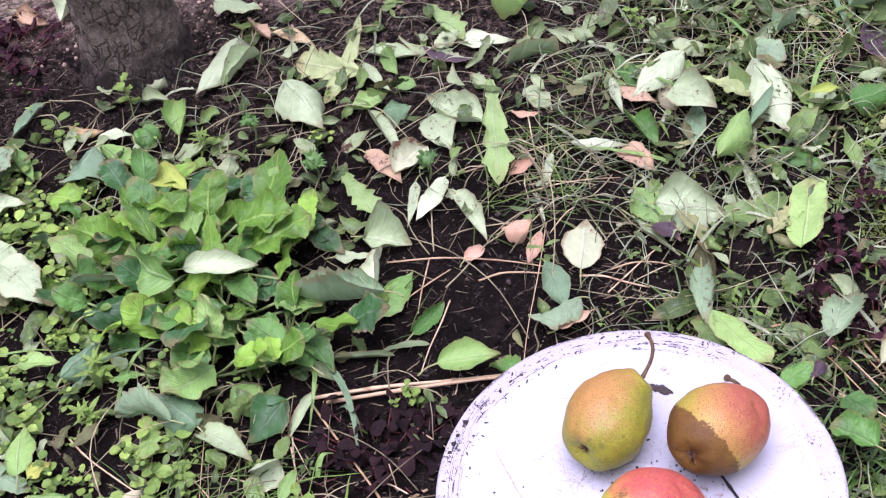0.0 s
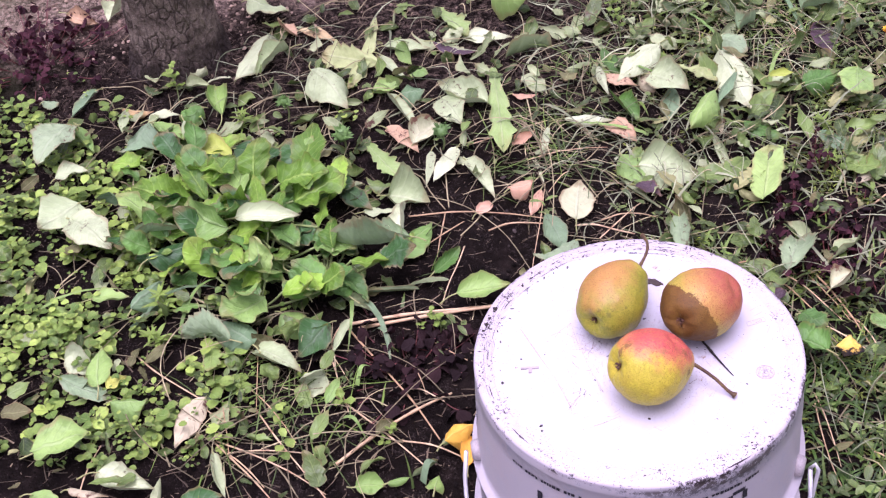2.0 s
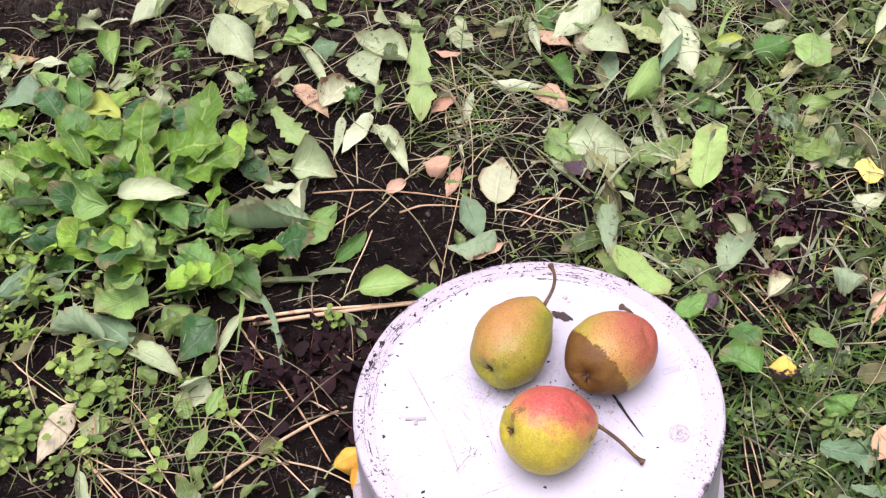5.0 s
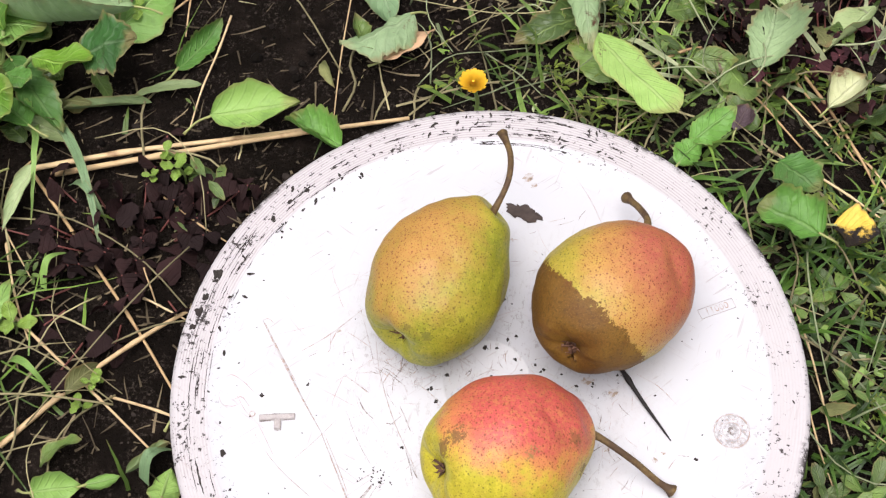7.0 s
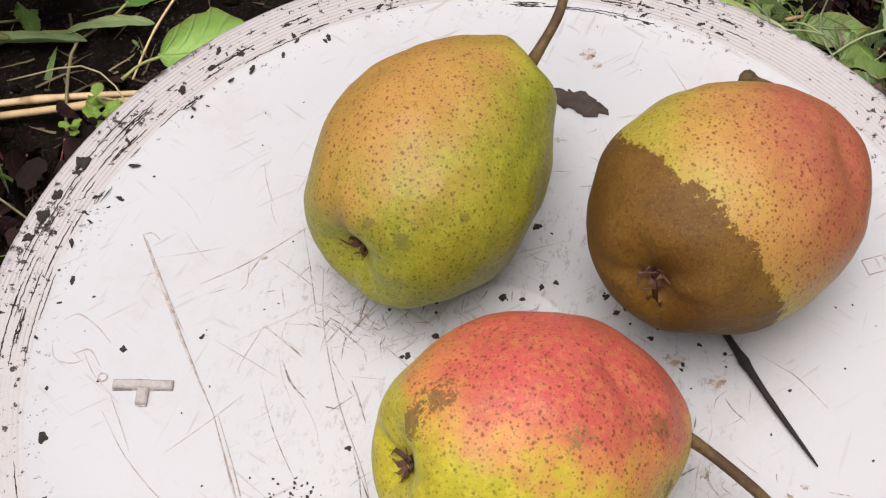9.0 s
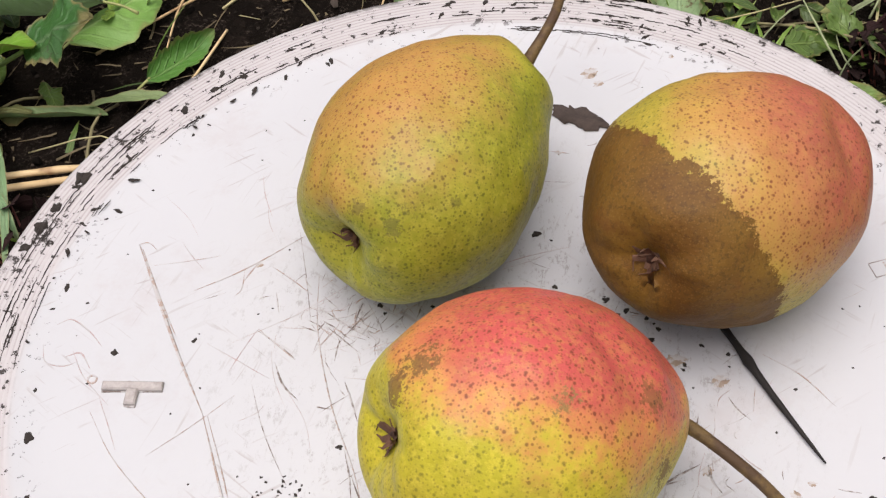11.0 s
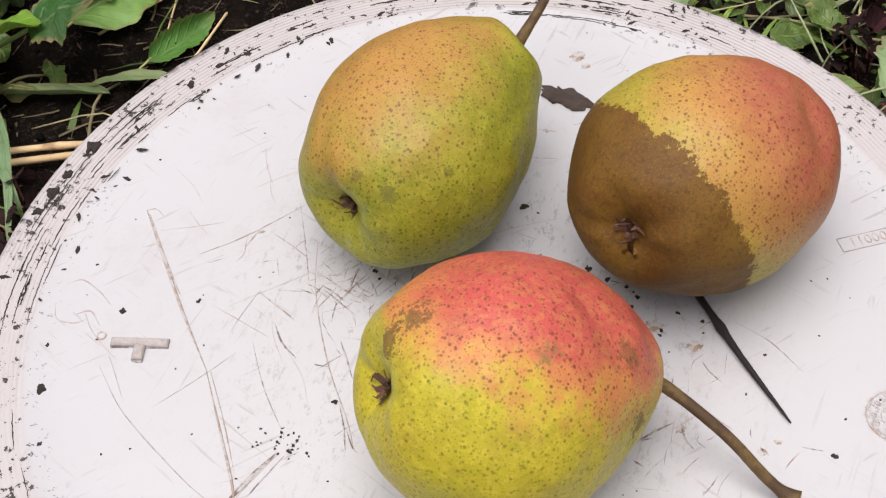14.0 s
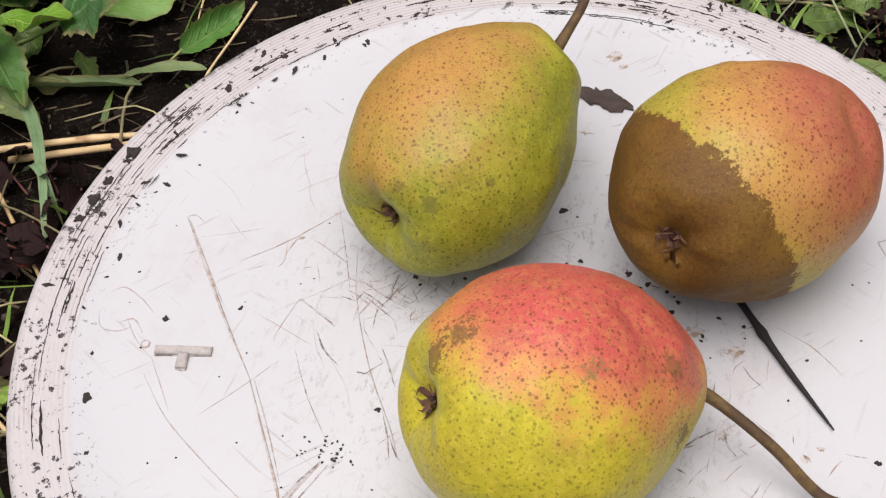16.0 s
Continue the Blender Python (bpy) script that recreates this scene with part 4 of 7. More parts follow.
def smear(az, rr, length, width, seed):
    """A thin ragged streak of earth lying along the rings of the base."""
    rng, g, n = random.Random(seed), Geo(), 12
    vs = []
    for k in range(n + 1):
        a = az + (k / n - 0.5) * length / rr
        w = width * math.sin(math.pi * (0.06 + 0.88 * k / n)) * rng.uniform(0.35, 1.2)
        o = rng.gauss(0, 0.0001)
        for q, z in ((-1, 0.0), (0, 0.00022), (1, 0.0)):
            vs.append(((rr + o + q * w * 0.5) * math.cos(a), (rr + o + q * w * 0.5) * math.sin(a), z))
    g.add(vs, [(3 * k + j, 3 * k + 3 + j, 3 * k + 4 + j, 3 * k + 1 + j) for k in range(n) for j in range(2)])
    ob = tagged(part("earth_smear", g, M_DIRT, smooth=False), "thin dark streak of earth on the bucket rim", "dirt", "streaks on the bucket rim")
    ob.matrix_world = pose(0, 0, H + (0.0007 if rr > 0.1158 else 0.00005))


rng = random.Random(19)
for k in range(70):
    az = rng.choice((rng.gauss(1.55, 0.16), rng.gauss(1.75, 0.3), rng.gauss(1.3, 0.3), rng.gauss(2.5, 0.3)))
    smear(az, rng.gauss(0.1135, 0.001) if az < 1.9 and rng.random() < 0.4 else rng.uniform(0.117, 0.129), rng.uniform(0.002, 0.012), rng.uniform(0.0003, 0.0011), k)
for k in range(46):   # dirt lines in the grooves of one side
    smear(rng.gauss(2.95, 0.4), 0.1168 + 0.0013 * rng.randrange(10) + rng.gauss(0, 0.0001), rng.uniform(0.004, 0.018), rng.uniform(0.0002, 0.00045), 200 + k)
smear(-2.35, 0.1262, 0.020, 0.0010, 90)
smear(-2.75, 0.1250, 0.016, 0.0009, 91)
smear(-0.95, 0.1285, 0.022, 0.0014, 92)



def stain(x, y, size, rng):
    """A dried brown stain, thin as paint, with a ragged edge."""
    g, n = Geo(), 22
    out = [(size * rng.uniform(0.45, 1.2) * math.cos(2 * math.pi * k / n), size * rng.uniform(0.4, 0.9) * math.sin(2 * math.pi * k / n)) for k in range(n)]
    g.add([(u, v, 0.0) for u, v in out] + [(u * 0.85, v * 0.85, 0.00006) for u, v in out] + [(0, 0, 0.00006)],
          [(k, (k + 1) % n, n + (k + 1) % n, n + k) for k in range(n)] + [(n + k, n + (k + 1) % n, 2 * n) for k in range(n)])
    ob = tagged(part("stain", g, M_STAIN), "pale brown dried stain on the bucket base", "stain", "stains on the bucket")
    ob.matrix_world = pose(x, y, H, 0, 0, rng.uniform(0, 180))


rng = random.Random(23)
for x, y, s in ((0.0391, 0.0027, 0.0028), (0.0498, -0.0018, 0.0022), (0.0102, 0.0968, 0.0030), (0.0130, 0.0931, 0.0018), (0.0047, 0.0657, 0.0010), (0.0322, 0.1061, 0.0010), (0.0702, -0.0262, 0.0011), (0.0668, -0.0295, 0.0016), (0.0478, -0.0260, 0.0016), (-0.0661, 0.0191, 0.0012), (-0.0075, -0.0386, 0.0014)):
    stain(x, y, s, rng)

# torn brown scrap beside the yellow-green pear
g = Geo()
ring_pts = [(0.0075 * (1 + 0.16 * math.sin(2 * a + 1) + 0.13 * math.sin(7 * a) + 0.12 * math.sin(11 * a + 2)) * math.cos(a), 0.0036 * (1 + 0.22 * math.sin(5 * a) + 0.16 * math.sin(12 * a)) * math.sin(a)) for a in [2 * math.pi * k / 28 for k in range(28)]]
g.add([(x, y, 0.0003) for x, y in ring_pts] + [(x * 0.9, y * 0.9, 0.0009 + 0.0003 * math.sin(9 * x * 1000)) for x, y in ring_pts] + [(0, 0, 0.0008)],
      [(k, (k + 1) % 28, 28 + (k + 1) % 28, 28 + k) for k in range(28)] + [(28 + k, 28 + (k + 1) % 28, 56) for k in range(28)])
scrap = tagged(part("bark_scrap", g, plain("dead_leaf_scrap", (0.055, 0.040, 0.033), 0.9, 0, 380, 0.75)), "torn dark brown scrap of leaf on the bucket", "scrap")
scrap.matrix_world = pose(0.0090, 0.0790, H, 0, 0, -22)

# black twig lying under the russet pear
g = Geo()
tube(g, bend([(0.046, 0.018, H + 0.0016), (0.0530, 0.0075, H + 0.0016), (0.0619, -0.0060, H + 0.0014), (0.0730, -0.0212, H + 0.0009)], 16), [0.0010, 0.0010, 0.0010, 0.0010, 0.0009, 0.0009, 0.0010, 0.0014, 0.0010, 0.0009, 0.0008, 0.0008, 0.0007, 0.0006, 0.0005, 0.0004, 0.0002], 7)
tagged(part("twig", g, M_TWIG), "thin black dried twig lying on the bucket", "twig")


# ---- pears ----
def pear(label, centres, radii, calyx, stem_base, stem, material, stem_r=0.0014, calyx_dent=0.0045, stem_dent=0.002, bulge=(), knob=1.4, shoulder=0.0019, eye=1.0, lip=0.0):
    """A lying pear: a body swept by a ball along a short bent line, dented at the eye and at the stem."""
    c = [Vector(p) for p in centres]
    balls = []
    for k in range(11):
        u = k / 10
        w = ((1 - u) ** 2, 2 * u * (1 - u), u * u)
        balls.append((sum((c[i] * w[i] for i in range(3)), Vector()), sum(radii[i] * w[i] for i in range(3))))
    mid = balls[0][0].lerp(balls[-1][0], 0.25)
    axis = (Vector(stem_base) - Vector(calyx)).normalized()
    dc, ds = (Vector(calyx) - mid).normalized(), (Vector(stem_base) - mid).normalized()

    eye_u = dc.orthogonal().normalized()
    eye_v = dc.cross(eye_u)

    def reach(d):
        ts = []
        for p, r in balls:
            v = mid - p
            b = v.dot(d)
            disc = b * b - v.dot(v) + r * r
            if disc > 0:
                ts.append(-b + math.sqrt(disc))
        top = max(ts)
        s = sum(math.exp((t - top) / 0.0012) for t in ts)
        t = top + 0.0012 * math.log(s) - 0.0012 * math.log(len(ts)) * 0.45
        ac, as_ = d.angle(dc), d.angle(ds)
        t -= calyx_dent * math.exp(-(ac / 0.20) ** 2)
        t += shoulder * math.exp(-((ac - 0.42) / 0.24) ** 2)
        t -= stem_dent * math.exp(-(as_ / 0.14) ** 2)
        t += lip * math.exp(-((as_ - 0.27) / 0.11) ** 2)
        for q, amt, wid in bulge:
            t += amt * math.exp(-(d.angle(Vector(q)) / wid) ** 2)
        t += 0.0009 * noise.noise(d * 2.1 + mid * 40) + 0.00045 * noise.noise(d * 5.0 + mid * 70)
        # uneven creases running into the eye
        if ac < 0.9:
            ph = math.atan2(d.dot(eye_v), d.dot(eye_u))
            t += 0.00034 * math.exp(-((ac - 0.26) / 0.16) ** 2) * (math.sin(5 * ph + 1) + 0.6 * math.sin(9 * ph + 3))
        return t

    ex = axis.orthogonal().normalized()
    ey = axis.cross(ex)
    nu, nv = 96, 64
    verts, faces = [], []
    for j in range(nv + 1):
        th = math.pi * j / nv
        for i in range(nu):
            ph = 2 * math.pi * i / nu
            d = (dc * 1.0 if j == 0 else None) or (axis * -math.cos(th) + (ex * math.cos(ph) + ey * math.sin(ph)) * math.sin(th))
            d = d.normalized()
            p = d * reach(d)
            p.z = max(p.z, -mid.z + 0.00005)
            verts.append(p)
    for j in range(nv):
        for i in range(nu):
            a, b = j * nu + i, j * nu + (i + 1) % nu
            faces.append((a, b, b + nu, a + nu))
    root = tagged(new("pear"), label, "pear", "pears on the bucket")
    root.location = mid + Vector((0, 0, H))
    g = Geo()
    g.add(verts, faces)
    part("body", g, material, root)
    # eye of the fruit: dried sepals round a dark hollow
    rng = random.Random(len(label))
    g = Geo()
    base = dc * (reach(dc) + 0.0006)
    u1 = dc.orthogonal().normalized()
    u2 = dc.cross(u1)
    sepals = []
    for k in range(11):
        a = 2 * math.pi * k / 11 + rng.uniform(-0.3, 0.3)
        o = u1 * math.cos(a) + u2 * math.sin(a)
        s = u2 * math.cos(a) - u1 * math.sin(a)
        l = rng.uniform(0.0022, 0.0044) * eye
        pts = [base + o * 0.0010, base + o * (0.0010 + l * 0.5) + dc * rng.uniform(0.0008, 0.0020) + s * rng.gauss(0, 0.0005), base + o * (l - rng.uniform(0.0004, 0.0016)) + s * rng.gauss(0, 0.0014) + dc * rng.uniform(0.0012, 0.0034)]
        ws = [0.0009, rng.uniform(0.0004, 0.0008), 0.00015]
        vs = [p + s * w * q + dc * (0.0003 * (1 - q * q)) for p, w in zip(pts, ws) for q in (-1, 0, 1)]
        sepal = Geo()
        sepal.add(vs, [(3 * r + i, 3 * r + i + 1, 3 * r + 4 + i, 3 * r + 3 + i) for r in range(2) for i in range(2)])
        sepals.append(sepal)
    pebble(g, base - dc * 0.0014, 0.0024, rng)
    calyx_part = part("calyx", g, M_CALYX, root, "dried brown flower end")
    for sepal in sepals:
        part("sepal", sepal, M_SEPAL, calyx_part)
    g = Geo()
    line = bend([Vector(p) - mid for p in stem], 22)
    n = len(line)
    rad = []
    for k in range(n):
        u = k / (n - 1)
        rad.append(stem_r * (1.25 - 0.45 * min(1, u * 3) + (knob - 0.8) * max(0, (u - 0.82) / 0.18) ** 2))
    tube(g, line, rad, 10)
    st = part("stem", g, M_STEM, root, "curved woody brown stem")
    g = Geo()
    tip, way = line[-1], (line[-1] - line[-2]).normalized()
    tube(g, [tip - way * 0.0002, tip + way * 0.0004, tip + way * 0.0006], [rad[-1] * 0.85, rad[-1] * 0.75, rad[-1] * 0.3], 10)
    part("stem_scar", g, M_SCAR, st, "pale cut end")
    return root


SKIN_A = pear_mat("pear_skin_green", (0.200, 0.215, 0.014), (0.345, 0.315, 0.026), (0.43, 0.222, 0.056), (-0.42, 0.15, 0.89), 0.006, 0.027, patches=(((-0.004, -0.0300, 0.0130), 0.0024, 0.5, (0.10, 0.085, 0.03)), ((0.0083, -0.0227, 0.015), 0.0014, 0.45, (0.09, 0.075, 0.02)), ((-0.0015, -0.0285, 0.0165), 0.0020, 0.45, (0.10, 0.085, 0.03)), ((-0.0120, -0.0270, 0.0150), 0.0016, 0.5, (0.11, 0.075, 0.03))))
pear("yellow-green pear with an orange blush and brown dots", ((-0.0245, 0.0234, 0.0270), (-0.0269, 0.0351, 0.0262), (-0.0082, 0.0554, 0.0322)), (0.0252, 0.0339, 0.0117),
     (-0.0375, 0.0051, 0.0296), (-0.0019, 0.0589, 0.0370), ((-0.0050, 0.0560, 0.0350), (-0.0010, 0.0615, 0.0400), (0.0030, 0.0710, 0.0440), (0.0030, 0.0840, 0.0420), (-0.0010, 0.0965, 0.0380)), SKIN_A, 0.0016, 0.0058, stem_dent=0.0036, lip=0.0011, eye=0.95)
SKIN_B = pear_mat("pear_skin_russet", (0.33, 0.275, 0.030), (0.45, 0.33, 0.046), (0.45, 0.225, 0.06), (0.72, 0.18, 0.60), 0.000, 0.017, (0.39, 0.092, 0.062), (0.013, 0.030), russet=((-0.62, -0.66, -0.22), 0.0085))
pear("pear half covered in olive brown russet, the rest orange and yellow", ((0.0422, 0.0247, 0.0303), (0.0559, 0.0367, 0.0256), (0.0559, 0.0367, 0.0256)), (0.0287, 0.0289, 0.0199),
     (0.0289, -0.0011, 0.0379), (0.0586, 0.0598, 0.0348), ((0.0590, 0.0560, 0.0300), (0.0606, 0.0640, 0.0270), (0.0576, 0.0735, 0.0200), (0.0528, 0.0825, 0.0120)), SKIN_B, 0.0018, 0.0032, shoulder=0.0022, eye=1.2, bulge=(((0.82, 0.22, 0.53), -0.0011, 0.15), ((0.76, 0.34, 0.56), -0.0010, 0.14), ((0.90, 0.05, 0.43), -0.0009, 0.14), ((0.86, 0.45, 0.24), 0.0012, 0.25)), knob=1.5)
SKIN_C = pear_mat("pear_skin_red", (0.38, 0.345, 0.018), (0.53, 0.425, 0.032), (0.60, 0.275, 0.07), (0.26, 0.56, 0.77), 0.003, 0.015, (0.50, 0.084, 0.070), (0.006, 0.021), patches=(((-0.0205, -0.0045, 0.0275), 0.0032, 0.8, (0.16, 0.085, 0.028)), ((-0.0245, -0.0080, 0.0235), 0.0036, 0.8, (0.16, 0.085, 0.028)), ((0.0081, -0.0087, 0.0279), 0.0025, 0.8, (0.22, 0.15, 0.05)), ((0.0225, 0.0008, 0.0150), 0.0030, 0.6, (0.16, 0.085, 0.028)), ((0.0268, -0.006, -0.0002), 0.0034, 0.8, (0.16, 0.085, 0.028)), ((0.0228, 0.0008, 0.0135), 0.0011, 0.9, (0.035, 0.028, 0.018))), plain_dots=0.62)
pear("round pear, red above and yellow below with russet marks", ((0.0055, -0.0410, 0.0306), (0.0153, -0.0312, 0.0244), (0.0267, -0.0275, 0.0222)), (0.0296, 0.0272, 0.0140),
     (-0.0169, -0.0505, 0.0417), (0.0413, -0.0264, 0.0190), ((0.0370, -0.0260, 0.0190), (0.0430, -0.0270, 0.0185), (0.0570, -0.0340, 0.0130), (0.0670, -0.0395, 0.0060), (0.0735, -0.0425, 0.0028)), SKIN_C, 0.0017, 0.0048, knob=1.7, shoulder=0.0012, eye=1.6, bulge=(((0.05, -0.95, 0.0), 0.0019, 0.55), ((0.9, -0.35, 0.1), -0.0012, 0.35), ((0.45, 0.3, 0.85), -0.0011, 0.16), ((0.2, 0.35, 0.9), 0.0006, 0.25), ((0.8, 0.2, 0.5), 0.0008, 0.2)))


# ---- tree ----
def build_tree():
    root = tagged(new("tree"), "grey-brown fruit tree trunk rising from dark soil", "tree")
    root.location = (-0.625, 0.676, -0.02)
    g, n, m = Geo(), 120, 130
    verts, faces = [], []
    for j in range(m + 1):
        z = 2.4 * (j / m) ** 1.7
        r0 = 0.0525 + 0.010 * math.exp(-z / 0.05) + 0.018 * math.exp(-z / 0.02) - 0.008 * z / 2.4
        for k in range(n):
            a = 2 * math.pi * k / n
            r = r0 * (1 + 0.05 * noise.noise((math.cos(a) * 1.6, math.sin(a) * 1.6, z * 2)) + 0.25 * math.exp(-z / 0.04) * noise.noise((math.cos(a) * 2.6, math.sin(a) * 2.6, 5 + z * 8)))
            r += 0.0025 * noise.noise((math.cos(a) * 9, math.sin(a) * 9, z * 14)) + 0.004 * math.exp(-z / 0.08) * noise.noise((math.cos(a) * 14, math.sin(a) * 14, z * 200))
            plate = abs(noise.noise((math.cos(a) * 6.5, math.sin(a) * 6.5, z * 16))) + 0.6 * abs(noise.noise((math.cos(a) * 15, math.sin(a) * 15, 3 + z * 45)))
            r += 0.0075 * min(0.45, plate) + 0.0012 * noise.noise((math.cos(a) * 5, math.sin(a) * 5, z * 160))
            verts.append((r * math.cos(a) + 0.02 * z, r * math.sin(a) + 0.01 * z, z))
    for j in range(m):
        for k in range(n):
            a, b = j * n + k, j * n + (k + 1) % n
            faces.append((a, b, b + n, a + n))
    faces.append(tuple(m * n + k for k in range(n)))
    g.add(verts, faces)
    trunk = part("trunk", g, M_BARK, root)
    for k in range(4):
        a, z = 1.6 * k + 0.4, 1.55 + 0.2 * k
        g = Geo()
        pts = [(0.02 * z, 0.01 * z, z), (0.25 * math.cos(a), 0.25 * math.sin(a), z + 0.25), (0.6 * math.cos(a + 0.2), 0.6 * math.sin(a + 0.2), z + 0.6), (0.85 * math.cos(a + 0.3), 0.85 * math.sin(a + 0.3), z + 1.1)]
        line = bend(pts, 14)
        tube(g, line, [0.034 * (1 - 0.85 * i / 14) for i in range(15)], 10)
        part("limb", g, M_BARK, trunk)


build_tree()


# ---- leaves on the ground ----
SHAPE = {
    "ovate": lambda u: math.sin(math.pi * u ** 0.8) ** 0.85 * (1.0 if u < 0.75 else 1 - 0.35 * ((u - 0.75) / 0.25)),
    "strap": lambda u: min(1.0, (u / 0.2) ** 0.6, ((1 - u) / 0.12) ** 0.6),
    "round": lambda u: min(1.0, (u / 0.35) ** 0.7) * min(1.0, ((1 - u) / 0.3) ** 0.5) * (0.95 + 0.05 * abs(math.sin(u * 22))),
    "lance": lambda u: math.sin(math.pi * u ** 0.7) ** 0.7,
    "dand": lambda u: (0.25 + 0.75 * u ** 0.8) * min(1.0, ((1 - u) / 0.2) ** 0.7) * (0.66 + 0.34 * ((u * 4.6 + 0.25 * math.sin(u * 9)) % 1.0)),
    "tooth": lambda u: math.sin(math.pi * u ** 0.85) ** 0.7 * (0.86 + 0.14 * ((u * 10.5) % 1.0)),
    "lobe": lambda u: math.sin(math.pi * u ** 0.7) ** 0.55 * (0.74 + 0.26 * abs(math.sin(u * 13))) * (0.93 + 0.07 * ((u * 15) % 1.0)),
    "mallow": lambda u: min(1.0, ((u + 0.02) / 0.22) ** 0.6) * min(1.0, ((1 - u) / 0.3) ** 0.5) * (0.9 + 0.1 * abs(math.sin(u * 24))),
    "heartround": lambda u: min(1.0, (u / 0.3) ** 0.6) * min(1.0, ((1 - u) / 0.35) ** 0.55),
    "point": lambda u: math.sin(math.pi * u ** 0.72) ** 0.8 * (1.0 if u < 0.6 else 1 - 0.25 * ((u - 0.6) / 0.4)),
}
KIND_SHAPE = {"dand": "dand", "dandl": "dand", "dandd": "dand", "dock": "strap", "strapg": "strap", "heart": "round", "deep": "tooth", "bluepale": "tooth", "peach": "lobe", "mallow": "mallow", "pale": "point", "palepink": "point", "dark": "point"}
KIND_WORDS = {
    "pale": "wilted leaf lying pale grey-green underside up", "palepink": "wilted leaf with a pinkish pale underside", "palespot": "pale wilted leaf with dark red-brown spots",
    "green": "fresh light green fallen leaf", "yellowgreen": "yellowing green leaf with brown spots", "deep": "deep green toothed weed leaf", "dark": "dark glossy green pear leaf",
    "blue": "dull blue-green wilted leaf", "bluepale": "grey-green soft weed leaf", "pink": "dry pinkish fallen leaf", "peach": "large peach-coloured dry leaf",
    "tan": "curled dry tan leaf", "orange": "fallen leaf with an orange-brown edge", "yellow": "bright yellow fallen leaf", "yellowspot": "yellow fallen leaf with black blotches",
    "yelloworange": "amber-yellow fallen leaf beside the bucket", "purple": "dark purple-brown fallen leaf", "dock": "long bright green strap-shaped leaf",
    "dand": "toothed light green dandelion leaf", "dandl": "pale yellow-green dandelion leaf", "dandd": "deep green dandelion leaf", "strapg": "narrow grey-green strap leaf", "heart": "heart-shaped fresh green leaf", "mallow": "round crinkled deep green weed leaf",
}


def blade(geo, length, width, shape, curl, fold, wave, rng, nu=18, nv=8, twist=0.0):
    """A leaf blade from the origin along +x: arched, its margins rolled unevenly, the surface crumpled."""
    sh = SHAPE[shape]
    nu = 44 if shape in ("dand", "tooth", "lobe") else 30 if shape in ("tooth", "round", "lobe", "mallow") else nu
    ph = rng.uniform(0, 6.28)
    side = rng.gauss(0, 0.12)
    rolls = (fold * rng.uniform(0.0, 1.7), fold * rng.uniform(0.0, 1.7))
    seed = rng.uniform(0, 50)
    verts, uvs, faces = [], [], []
    x = z = ang = 0.0
    for i in range(nu + 1):
        u = i / nu
        w = 0.5 * width * max(sh(min(max(u, 0.001), 0.999)), 0.01) * (1 + 0.09 * math.sin(u * 21 + ph) * math.sin(u * 8 + 2 * ph))
        ang = curl * (u - 0.35)
        if i:
            x += math.cos(ang) * length / nu
            z += math.sin(ang) * length / nu
        tw = twist * u
        for j in range(nv + 1):
            v = 2 * j / nv - 1
            a = abs(v)
            roll = rolls[0] if v < 0 else rolls[1]
            y, h = v * w * (1 - 0.3 * min(1, abs(roll)) * a * a), roll * w * (0.25 * a + 0.65 * a ** 2.6)
            h += wave * math.sin(u * 11 + ph + (3 if v < 0 else 0)) * a * a * w * 0.7
            h += 0.085 * width * noise.noise((u * 3.2 + seed, v * 1.6, seed)) + 0.045 * width * noise.noise((u * 9 + seed, v * 4, seed))
            yy, hh = y * math.cos(tw) - h * math.sin(tw), y * math.sin(tw) + h * math.cos(tw)
            verts.append((x - math.sin(ang) * hh, yy + side * length * u * u, z + math.cos(ang) * hh))
            uvs.append((u, 0.5 + 0.5 * v))
    for i in range(nu):
        for j in range(nv):
            a = i * (nv + 1) + j
            faces.append((a, a + 1, a + nv + 2, a + nv + 1))
    geo.add(verts, faces, uvs)


leaf_rng = random.Random(21)


def blade_between(geo, p, q, width, shape, rng, curl, fold, twist, roll, wave=0.2):
    """A blade whose midrib runs from the point p to the point q. Returns its pose."""
    chord = (q - p).length
    one = Geo()
    blade(one, chord, width, shape, curl, fold, wave, rng, twist=twist)
    end = Vector(one.v[-5])
    k = chord / max(end.length, 0.3 * chord)
    turn = Vector((1, 0, 0)).rotation_difference(q - p).to_matrix() if (q - p).length else Matrix.Identity(3)
    back = end.rotation_difference(Vector((1, 0, 0))).to_matrix()
    rot = turn @ Matrix.Rotation(roll, 3, "X") @ back
    geo.add([rot @ (Vector(v) * k) for v in one.v], one.f, one.uv)


